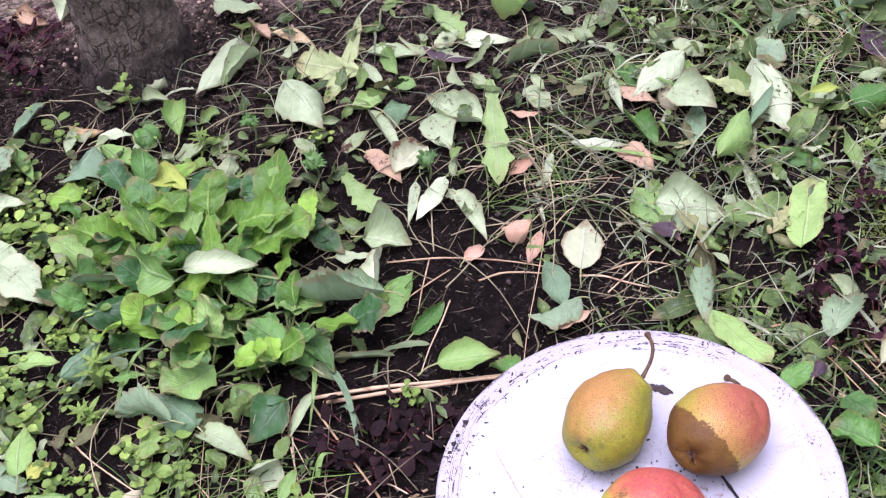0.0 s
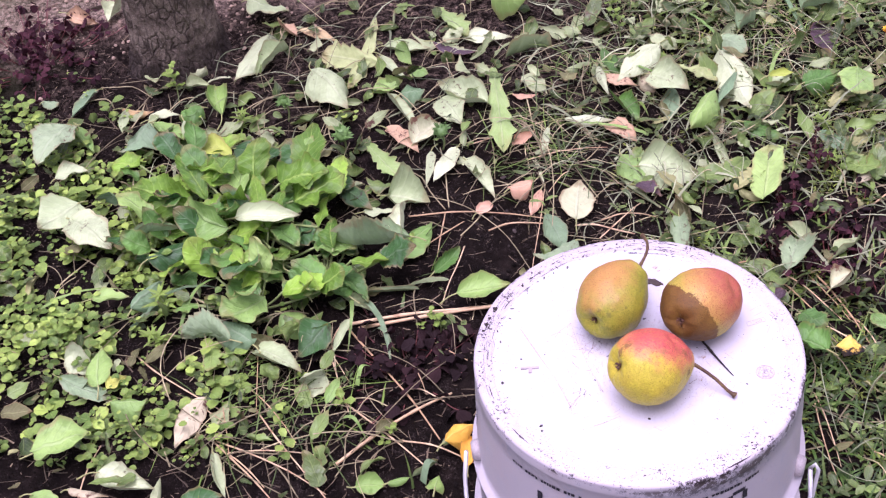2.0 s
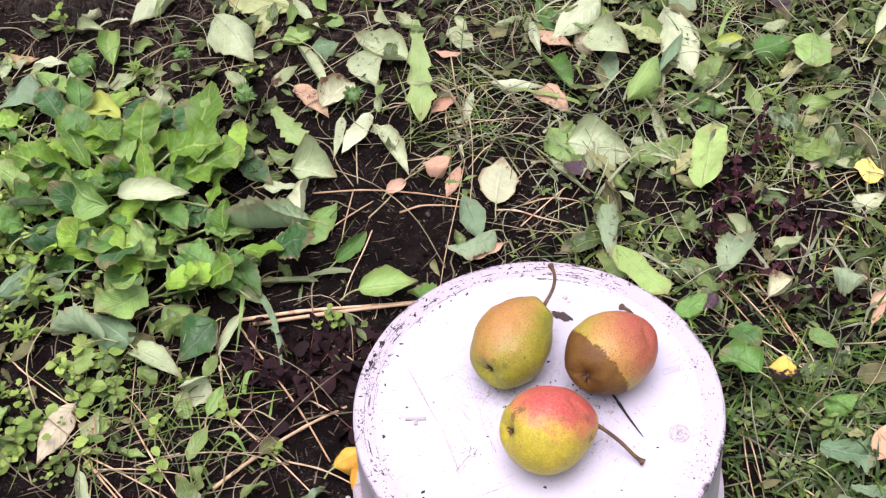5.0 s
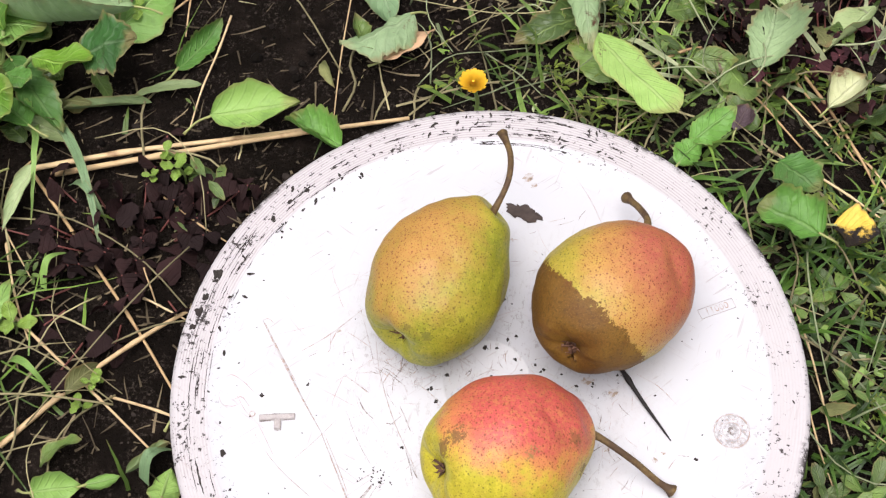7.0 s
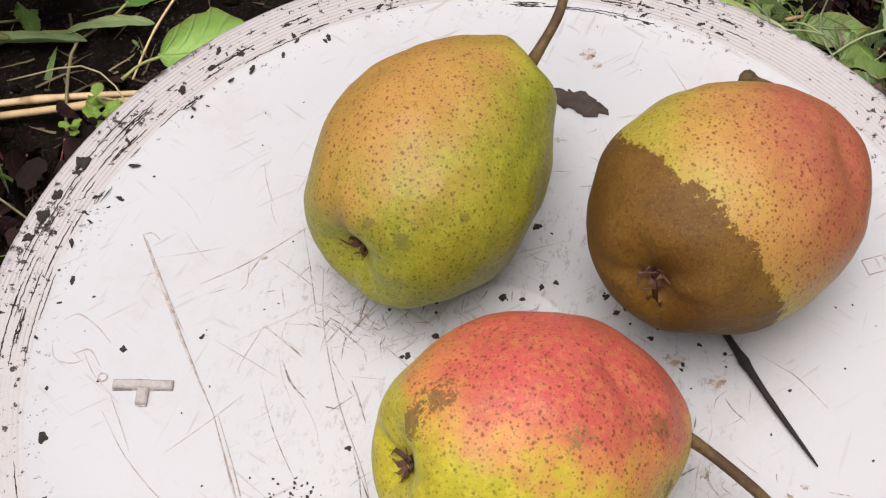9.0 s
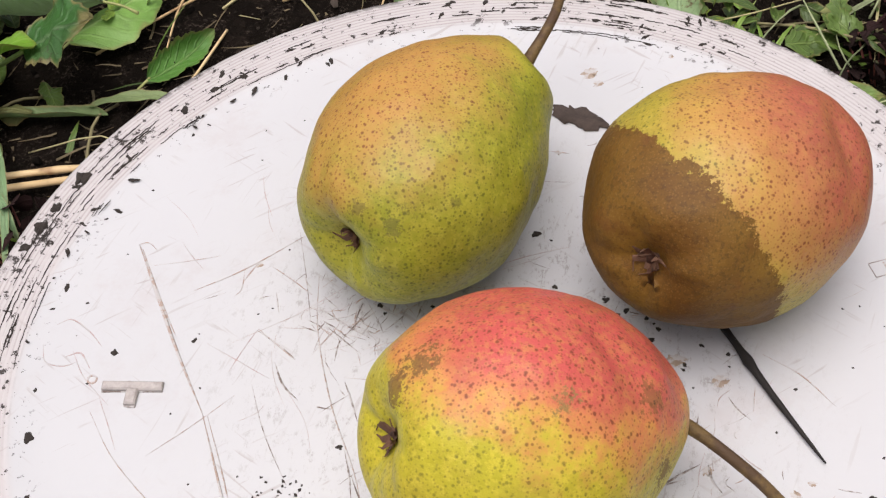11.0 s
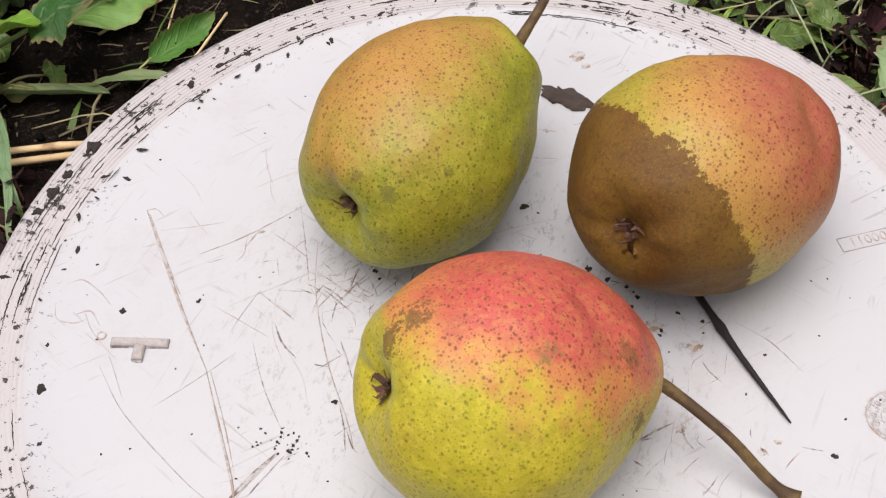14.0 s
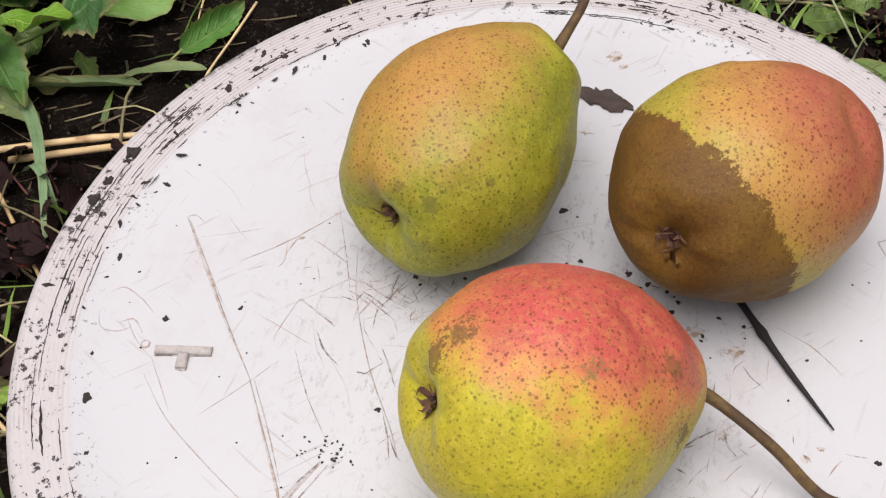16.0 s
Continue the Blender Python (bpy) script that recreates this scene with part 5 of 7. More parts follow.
def lay(kind, x0, y0, x1, y1, width, lift=0.009):
    """A fallen leaf that lies from its stalk end (x0, y0) to its tip (x1, y1)."""
    rng = leaf_rng
    shape = KIND_SHAPE.get(kind, "ovate")
    calm = 0.12 if kind == "dock" else 0.35 if kind in ("dand", "dandl", "dandd", "yellow", "yellowspot", "mallow") else 1.0
    p, q = Vector((0, 0, 0)), Vector((x1 - x0, y1 - y0, rng.gauss(0, 0.003)))
    g = Geo()
    fold = rng.uniform(0.25, 1.35) * rng.choice((1, 1, -0.8)) * calm
    blade_between(g, p, q, width * (1.06 + 0.16 * abs(fold)), shape, rng, rng.uniform(-1.1, 0.8) * calm, fold, rng.uniform(-0.4, 0.4) * calm, rng.gauss(0, 0.16))
    low = min(v.z for v in g.v)
    z = max(0.5 * (ground_z(x0, y0) + ground_z(x1, y1)) + lift, ground_z(0.5 * (x0 + x1), 0.5 * (y0 + y1)) + 0.001 - low)
    ob = tagged(part("fallen_leaf", g, LEAF[kind]), KIND_WORDS[kind], "leaf", "fallen leaves")
    ob.location = (x0, y0, z + (0.008 if x0 > 0.15 and y0 < 0.3 else 0.0))
    if shape != "dand" and kind not in ("strapg", "dock"):
        l = q.length * rng.uniform(0.15, 0.35)
        d = -q.normalized()
        s = Vector((-d.y, d.x, 0)) * rng.gauss(0, 0.25)
        g = Geo()
        tube(g, bend([d * -0.002, (d + s * 0.5) * l * 0.5 + Vector((0, 0, -0.002)), (d + s) * l + Vector((0, 0, -0.005))], 6), [0.0008, 0.0008, 0.0007, 0.0007, 0.0007, 0.0008, 0.0010], 6)
        part("petiole", g, M_PETIOLE, ob)
    return ob


lay("pink", -0.810, 0.756, -0.754, 0.727, 0.025)
lay("pale", -0.739, 0.778, -0.744, 0.735, 0.034)
lay("pale", -0.548, 0.765, -0.487, 0.748, 0.060)
lay("pink", -0.497, 0.741, -0.469, 0.708, 0.020)
lay("orange", -0.470, 0.723, -0.414, 0.701, 0.019)
lay("pale", -0.507, 0.708, -0.528, 0.597, 0.035)
lay("pale", -0.477, 0.681, -0.507, 0.625, 0.021)
lay("pale", -0.429, 0.615, -0.369, 0.548, 0.053, 0.02)
lay("dandl", -0.370, 0.746, -0.378, 0.592, 0.028)
lay("dandl", -0.350, 0.648, -0.425, 0.661, 0.054)
lay("orange", -0.667, 0.550, -0.620, 0.541, 0.015)
lay("pale", -0.660, 0.546, -0.650, 0.501, 0.015)
lay("pale", -0.623, 0.526, -0.584, 0.535, 0.018)
lay("blue", -0.606, 0.491, -0.629, 0.438, 0.052, 0.03)
lay("bluepale", -0.708, 0.489, -0.726, 0.417, 0.054, 0.03)
lay("green", -0.705, 0.501, -0.669, 0.454, 0.019, 0.02)
lay("blue", -0.714, 0.589, -0.729, 0.528, 0.024)
lay("bluepale", -0.780, 0.563, -0.755, 0.560, 0.018)
lay("green", -0.525, 0.526, -0.552, 0.590, 0.032, 0.02)
lay("deep", -0.553, 0.538, -0.579, 0.520, 0.026, 0.02)
lay("green", -0.607, 0.505, -0.556, 0.467, 0.029, 0.02)
lay("pale", -0.567, 0.505, -0.534, 0.459, 0.019, 0.025)
lay("yellowgreen", -0.486, 0.433, -0.551, 0.441, 0.025, 0.03)
lay("dark", -0.488, 0.451, -0.423, 0.446, 0.042, 0.03)
lay("dand", -0.329, 0.471, -0.285, 0.421, 0.035, 0.02)
lay("pale", -0.446, 0.306, -0.376, 0.319, 0.028, 0.055)
lay("pale", -0.650, 0.350, -0.687, 0.310, 0.053, 0.03)
lay("pale", -0.650, 0.322, -0.585, 0.274, 0.044, 0.03)
lay("pale", -0.701, 0.403, -0.664, 0.417, 0.025, 0.02)
lay("blue", -0.597, 0.355, -0.635, 0.359, 0.020, 0.03)
lay("bluepale", -0.566, 0.293, -0.515, 0.310, 0.019, 0.035)
lay("dark", -0.541, 0.263, -0.496, 0.292, 0.039, 0.03)
lay("bluepale", -0.254, 0.309, -0.351, 0.302, 0.047, 0.03)
lay("pale", -0.347, 0.685, -0.286, 0.685, 0.028)
lay("green", -0.328, 0.688, -0.304, 0.642, 0.019)
lay("green", -0.307, 0.633, -0.279, 0.623, 0.022)
lay("pale", -0.346, 0.661, -0.305, 0.610, 0.016)
lay("green", -0.345, 0.585, -0.310, 0.610, 0.027)
lay("blue", -0.307, 0.573, -0.277, 0.580, 0.032)
lay("pale", -0.324, 0.579, -0.275, 0.503, 0.019)
lay("pale", -0.196, 0.562, -0.266, 0.610, 0.042)
lay("pale", -0.255, 0.569, -0.223, 0.515, 0.035)
lay("pink", -0.316, 0.516, -0.270, 0.474, 0.026)
lay("palespot", -0.279, 0.484, -0.252, 0.531, 0.039)
lay("pale", -0.255, 0.471, -0.253, 0.409, 0.011)
lay("pale", -0.225, 0.478, -0.244, 0.413, 0.023)
lay("dand", -0.196, 0.622, -0.166, 0.459, 0.038, 0.02)
lay("pale", -0.210, 0.458, -0.171, 0.396, 0.020)
lay("tan", -0.190, 0.370, -0.173, 0.390, 0.013)
lay("tan", -0.155, 0.403, -0.129, 0.419, 0.028)
lay("tan", -0.120, 0.412, -0.128, 0.369, 0.013)
lay("palespot", -0.077, 0.363, -0.077, 0.427, 0.033)
lay("blue", -0.112, 0.372, -0.086, 0.313, 0.027)
lay("pale", -0.295, 0.394, -0.245, 0.389, 0.035)
lay("pale", -0.319, 0.367, -0.283, 0.373, 0.019)
lay("dark", -0.351, 0.407, -0.309, 0.371, 0.025)
lay("pale", -0.266, 0.311, -0.268, 0.367, 0.022, 0.02)
lay("green", -0.271, 0.292, -0.236, 0.347, 0.037, 0.015)
lay("green", -0.207, 0.783, -0.157, 0.741, 0.055)
lay("dand", -0.293, 0.767, -0.239, 0.703, 0.041)
lay("pale", -0.246, 0.704, -0.181, 0.709, 0.025)
lay("purple", -0.283, 0.690, -0.222, 0.671, 0.021)
lay("strapg", -0.185, 0.663, -0.128, 0.690, 0.016)
lay("pale", 0.008, 0.677, -0.042, 0.603, 0.036, 0.02)
lay("pink", -0.057, 0.623, -0.017, 0.599, 0.027)
lay("deep", -0.063, 0.682, -0.037, 0.629, 0.025)
lay("pale", -0.067, 0.644, -0.050, 0.584, 0.012)
lay("palepink", -0.015, 0.632, 0.005, 0.589, 0.023)
lay("deep", -0.039, 0.580, -0.013, 0.536, 0.028)
lay("pink", -0.054, 0.527, -0.014, 0.501, 0.028)
lay("pale", -0.102, 0.540, -0.041, 0.531, 0.018)
lay("tan", -0.170, 0.586, -0.136, 0.580, 0.012)
lay("tan", -0.160, 0.487, -0.135, 0.510, 0.015)
lay("pale", -0.119, 0.521, -0.120, 0.472, 0.009)
lay("pale", -0.001, 0.616, 0.046, 0.581, 0.036, 0.02)
lay("dandl", 0.027, 0.630, 0.080, 0.610, 0.054, 0.02)
lay("pale", 0.081, 0.662, 0.116, 0.549, 0.041)
lay("blue", 0.026, 0.603, 0.022, 0.540, 0.022)
lay("blue", 0.102, 0.617, 0.077, 0.547, 0.017, 0.02)
lay("green", 0.076, 0.575, 0.047, 0.501, 0.035)
lay("palepink", 0.084, 0.550, 0.085, 0.519, 0.013)
lay("pale", 0.104, 0.735, 0.070, 0.677, 0.015)
lay("bluepale", 0.083, 0.691, 0.117, 0.664, 0.034)
lay("pale", -0.011, 0.445, 0.056, 0.438, 0.053, 0.015)
lay("green", -0.032, 0.471, -0.005, 0.422, 0.032)
lay("pale", -0.037, 0.436, 0.015, 0.384, 0.019)
lay("purple", -0.013, 0.422, 0.016, 0.400, 0.018)
lay("pale", 0.073, 0.512, 0.097, 0.422, 0.012)
lay("dock", 0.125, 0.387, 0.136, 0.482, 0.034, 0.02)
lay("deep", 0.109, 0.531, 0.154, 0.512, 0.028)
lay("purple", 0.208, 0.742, 0.217, 0.678, 0.036)
lay("heart", 0.243, 0.618, 0.240, 0.562, 0.035, 0.03)
lay("deep", 0.179, 0.589, 0.221, 0.610, 0.032)
lay("pale", 0.136, 0.602, 0.175, 0.606, 0.025)
lay("yellowgreen", 0.138, 0.598, 0.170, 0.608, 0.009, 0.025)
lay("blue", 0.194, 0.518, 0.233, 0.491, 0.019)
lay("palepink", 0.225, 0.430, 0.266, 0.477, 0.014)
lay("yellow", 0.285, 0.405, 0.289, 0.442, 0.027, 0.02)
lay("bluepale", 0.244, 0.286, 0.274, 0.275, 0.033)
lay("pink", 0.278, 0.253, 0.298, 0.275, 0.014)
lay("tan", 0.278, 0.234, 0.291, 0.257, 0.008)
lay("green", 0.225, 0.228, 0.248, 0.204, 0.017)
lay("dandd", 0.227, 0.104, 0.277, 0.100, 0.040)
lay("peach", 0.274, 0.121, 0.310, 0.089, 0.041)
lay("deep", 0.232, 0.140, 0.260, 0.155, 0.024)
lay("pale", 0.307, 0.619, 0.366, 0.734, 0.019, 0.03)
lay("pale", 0.340, 0.733, 0.370, 0.723, 0.032, 0.03)
lay("bluepale", 0.292, 0.755, 0.323, 0.744, 0.036)
lay("bluepale", 0.189, 0.767, 0.227, 0.787, 0.044)
lay("bluepale", 0.224, 0.787, 0.260, 0.749, 0.027)
lay("deep", 0.338, 0.569, 0.354, 0.514, 0.027)
lay("green", 0.315, 0.599, 0.345, 0.620, 0.029)
lay("green", 0.348, 0.637, 0.363, 0.593, 0.024)
lay("dandl", 0.288, 0.207, 0.313, 0.240, 0.012)
lay("dandd", 0.250, 0.067, 0.292, 0.064, 0.023)
lay("dandd", 0.240, 0.059, 0.266, 0.048, 0.018)
lay("green", 0.305, 0.118, 0.321, 0.132, 0.014)
lay("bluepale", 0.109, 0.722, 0.128, 0.737, 0.024)
lay("blue", -0.538, 0.192, -0.519, 0.241, 0.035, 0.025)
lay("green", -0.587, 0.204, -0.547, 0.211, 0.024, 0.025)
lay("bluepale", -0.417, 0.148, -0.471, 0.152, 0.053, 0.02)
lay("blue", -0.393, 0.147, -0.446, 0.178, 0.038, 0.025)
lay("green", -0.376, 0.200, -0.344, 0.178, 0.030, 0.02)
lay("dark", -0.321, 0.184, -0.343, 0.135, 0.039, 0.025)
lay("pale", -0.393, 0.148, -0.338, 0.121, 0.024, 0.015)
lay("pale", -0.316, 0.126, -0.343, 0.118, 0.028, 0.012)
lay("pale", -0.302, 0.198, -0.314, 0.152, 0.011, 0.015)
lay("green", -0.542, 0.088, -0.555, 0.140, 0.028, 0.02)
lay("pale", -0.593, 0.126, -0.559, 0.115, 0.023, 0.015)
lay("bluepale", -0.590, 0.101, -0.527, 0.078, 0.021, 0.015)
lay("green", -0.520, 0.064, -0.483, 0.071, 0.030, 0.02)
lay("yellowgreen", -0.535, 0.089, -0.519, 0.106, 0.021, 0.015)
lay("palepink", -0.431, 0.087, -0.444, 0.021, 0.027, 0.012)
lay("green", -0.576, -0.003, -0.529, 0.024, 0.046, 0.025)
lay("pale", -0.511, -0.012, -0.449, -0.028, 0.032, 0.015)
lay("palepink", -0.537, -0.030, -0.493, -0.037, 0.014)
lay("pale", -0.405, 0.019, -0.379, -0.032, 0.014, 0.015)
lay("dark", -0.423, -0.042, -0.385, -0.022, 0.028)
lay("green", -0.307, 0.087, -0.299, 0.119, 0.011)
lay("green", -0.572, -0.038, -0.536, -0.050, 0.019)
lay("green", -0.415, 0.247, -0.377, 0.237, 0.026, 0.03)
lay("deep", -0.379, 0.252, -0.331, 0.225, 0.029, 0.03)
lay("deep", -0.332, 0.272, -0.287, 0.219, 0.026, 0.02)
lay("strapg", -0.237, 0.249, -0.295, 0.241, 0.009)
lay("strapg", -0.207, 0.264, -0.250, 0.253, 0.007)
lay("deep", -0.225, 0.275, -0.202, 0.318, 0.017)
lay("green", -0.194, 0.234, -0.137, 0.242, 0.031, 0.02)
lay("deep", -0.109, 0.213, -0.147, 0.233, 0.022, 0.02)
lay("bluepale", -0.073, 0.315, -0.118, 0.290, 0.037, 0.012)
lay("tan", -0.091, 0.286, -0.059, 0.309, 0.018, 0.012)
lay("dock", 0.045, 0.297, 0.094, 0.241, 0.025, 0.03)
lay("bluepale", 0.035, 0.364, 0.042, 0.296, 0.024, 0.015)
lay("bluepale", 0.147, 0.290, 0.160, 0.337, 0.028, 0.015)
lay("palespot", 0.187, 0.258, 0.211, 0.282, 0.028, 0.012)
lay("yellowspot", 0.185, 0.175, 0.212, 0.172, 0.030, 0.015)
lay("mallow", 0.177, 0.166, 0.141, 0.183, 0.035, 0.02)
lay("mallow", 0.154, 0.213, 0.177, 0.194, 0.027, 0.02)
lay("deep", 0.096, 0.215, 0.112, 0.235, 0.019, 0.015)
lay("deep", 0.104, 0.232, 0.132, 0.257, 0.020, 0.015)
lay("purple", 0.131, 0.242, 0.140, 0.263, 0.015, 0.015)
lay("green", -0.260, -0.009, -0.233, -0.002, 0.018)
lay("green", -0.231, -0.003, -0.210, 0.003, 0.009)
lay("green", -0.185, -0.009, -0.184, 0.011, 0.018)
lay("strapg", -0.208, 0.005, -0.186, 0.024, 0.008)
lay("deep", -0.336, 0.236, -0.377, 0.262, 0.031, 0.03)
lay("deep", -0.304, 0.217, -0.336, 0.239, 0.022, 0.03)
lay("deep", -0.349, 0.216, -0.381, 0.239, 0.026, 0.03)
lay("yelloworange", -0.180, 0.037, -0.154, 0.062, 0.025)
lay("yelloworange", -0.158, 0.022, -0.154, 0.058, 0.019)


# looser leaves between the counted ones
LOOSE = {"pale": Geo(), "green": Geo(), "dry": Geo()}


def loose(kind, x, y, l, rng):
    one = Geo()
    blade(one, l, l * rng.uniform(0.34, 0.7), KIND_SHAPE.get(kind, "ovate"), rng.uniform(-1.4, 1.5), rng.uniform(0.15, 0.95) * rng.choice((1, -0.8)), 0.35, rng, 12, 6, rng.uniform(-0.9, 0.9))
    m = Euler((rng.gauss(0, 0.4), rng.gauss(-0.1, 0.25), rng.uniform(0, 6.28))).to_matrix()
    pts = [m @ Vector(p) for p in one.v]
    low = min(p.z for p in pts)
    z = ground_z(x, y) + rng.uniform(0, 0.006) - low
    to = LOOSE["pale" if kind in ("pale", "dandl", "bluepale", "dand") else "dry" if kind in ("tan", "palepink") else "green"]
    to.add([(p.x + x, p.y + y, p.z + z) for p in pts], one.f, one.uv)


def scattered(n, x0, x1, y0, y1, kinds, lo, hi, keep=lambda x, y: True):
    rng = random.Random(int(1000 * (x0 + 2 * y0)) + n)
    for _ in range(n):
        x, y = rng.uniform(x0, x1), rng.uniform(y0, y1)
        if under_bucket(x, y, 0.17) or not keep(x, y):
            continue
        loose(rng.choice(kinds), x, y, rng.uniform(lo, hi), rng)


def lawn_edge(y):
    return float(np.interp(y, (0.0, 0.18, 0.25, 0.3, 0.42, 0.6, 0.8, 1.2), (0.13, 0.10, -0.04, -0.04, -0.02, -0.01, -0.05, -0.1)))


scattered(90, -0.5, 0.12, 0.42, 0.88, ("pale", "pale", "green", "deep", "palepink", "blue", "dark", "dandl", "tan"), 0.014, 0.036)
scattered(70, -0.75, -0.28, 0.15, 0.55, ("deep", "green", "blue", "pale", "dark", "bluepale"), 0.02, 0.042)
scattered(30, -0.8, -0.4, -0.05, 0.3, ("green", "pale", "blue", "yellowgreen"), 0.02, 0.035)
scattered(190, 0.0, 0.5, 0.26, 0.95, ("deep", "blue", "green", "bluepale", "dandd", "tan", "pale", "strapg", "dand"), 0.018, 0.05, lambda x, y: x > lawn_edge(y))
scattered(60, -0.66, -0.34, 0.42, 0.62, ("green", "deep", "pale", "blue", "green", "bluepale"), 0.018, 0.042)
scattered(55, -0.28, 0.06, 0.62, 0.92, ("pale", "dand", "green", "bluepale", "strapg"), 0.02, 0.05)
scattered(30, -0.5, -0.1, 0.0, 0.3, ("deep", "tan", "green", "strapg"), 0.015, 0.03)

tagged(part("loose_pale_leaves", LOOSE["pale"], M_PALE), "scattered wilted pale grey-green leaves on soil", "leaves", kind="stuff")
tagged(part("loose_green_leaves", LOOSE["green"], M_MEADOW), "scattered green weed and tree leaves", "leaves", kind="stuff")
tagged(part("loose_dry_leaves", LOOSE["dry"], M_LITTER), "scattered dry brown and tan leaves", "leaves", kind="stuff")


# ---- straw ----
def straw(x0, y0, x1, y1, r=0.00115):
    rng = leaf_rng
    l = math.hypot(x1 - x0, y1 - y0)
    nx, ny = (y0 - y1) / l, (x1 - x0) / l
    bow = rng.gauss(0, 0.018) * l
    pts = []
    for u, b, h in ((0, 0, 0.0), (0.35, bow, 0.006), (0.7, bow * 0.8 + rng.gauss(0, 0.006) * l, 0.005), (1, 0, 0.001)):
        px, py = x0 + (x1 - x0) * u + nx * b, y0 + (y1 - y0) * u + ny * b
        pts.append((px, py, ground_z(px, py) + r + h))
    g = Geo()
    line = bend(pts, 20)
    tube(g, line, [r * (1.0 - 0.35 * k / 20) * (1.3 if k in (6, 13) else 1.0) for k in range(21)], 7)
    return tagged(part("straw_stalk", g, M_STRAW), "dry tan stalk of straw lying on soil", "straw", "straw stalks")


straw(-0.311, 0.200, -0.119, 0.240, 0.0019)
straw(-0.295, 0.198, -0.071, 0.247, 0.0020)
straw(-0.286, 0.018, -0.185, 0.112, 0.0018)
straw(-0.311, 0.111, -0.197, 0.020, 0.001)
straw(-0.307, 0.198, -0.189, 0.054, 0.0012)
straw(-0.228, 0.191, -0.174, 0.153, 0.0008)
straw(-0.226, 0.144, -0.210, 0.109, 0.0006)
straw(-0.229, 0.117, -0.191, 0.102, 0.0008)
straw(-0.267, 0.368, -0.108, 0.371, 0.001)
straw(-0.174, 0.351, -0.114, 0.360, 0.0011)
straw(-0.078, 0.360, -0.012, 0.350, 0.0011)
straw(-0.117, 0.429, -0.119, 0.236, 0.0006)
straw(-0.091, 0.451, -0.112, 0.416, 0.0007)
straw(-0.198, 0.324, -0.212, 0.235, 0.0008)
straw(-0.226, 0.375, -0.226, 0.306, 0.0008)
straw(-0.530, 0.150, -0.416, 0.079, 0.0009)
straw(-0.413, 0.042, -0.328, -0.035, 0.001)
straw(-0.411, 0.043, -0.289, -0.013, 0.0009)
straw(-0.379, 0.081, -0.275, -0.032, 0.0009)
straw(-0.394, 0.029, -0.297, 0.027, 0.0007)
straw(-0.404, 0.192, -0.376, 0.071, 0.0006)
straw(-0.527, -0.037, -0.523, 0.026, 0.0008)
straw(-0.531, 0.325, -0.377, 0.325, 0.0012)
straw(-0.321, 0.163, -0.307, 0.211, 0.0008)
straw(-0.320, 0.163, -0.293, 0.126, 0.0006)
straw(0.142, 0.299, 0.198, 0.231, 0.0008)
straw(0.162, 0.307, 0.206, 0.232, 0.0008)
straw(0.205, 0.241, 0.232, 0.191, 0.0008)
straw(0.265, 0.365, 0.241, 0.303, 0.0009)
straw(0.165, 0.134, 0.183, 0.050, 0.0007)
straw(0.208, 0.075, 0.242, 0.050, 0.0008)
straw(0.244, 0.402, 0.279, 0.433, 0.0009)
straw(0.161, 0.777, 0.187, 0.681, 0.0008)
straw(0.187, 0.684, 0.174, 0.595, 0.0007)
straw(0.170, 0.306, 0.222, 0.201, 0.0011)
straw(0.137, 0.287, 0.174, 0.238, 0.0008)
straw(0.153, 0.237, 0.222, 0.190, 0.0009)
straw(0.164, 0.126, 0.184, 0.018, 0.0007)
straw(0.076, 0.291, 0.113, 0.312, 0.0013)
straw(0.100, 0.431, 0.116, 0.469, 0.0008)
straw(-0.140, 0.470, -0.048, 0.494, 0.0007)
straw(-0.216, 0.489, -0.122, 0.542, 0.0008)
straw(-0.051, 0.371, 0.012, 0.378, 0.0008)
straw(-0.050, 0.340, -0.004, 0.401, 0.0008)
straw(-0.261, 0.296, -0.203, 0.361, 0.0009)
straw(-0.323, 0.173, -0.285, 0.085, 0.0009)
straw(-0.397, 0.029, -0.349, -0.011, 0.0008)
straw(-0.417, 0.093, -0.394, 0.028, 0.0007)
straw(-0.394, 0.109, -0.329, 0.042, 0.0007)
straw(-0.464, 0.096, -0.402, 0.061, 0.0006)
straw(-0.228, 0.052, -0.127, 0.018, 0.0009)


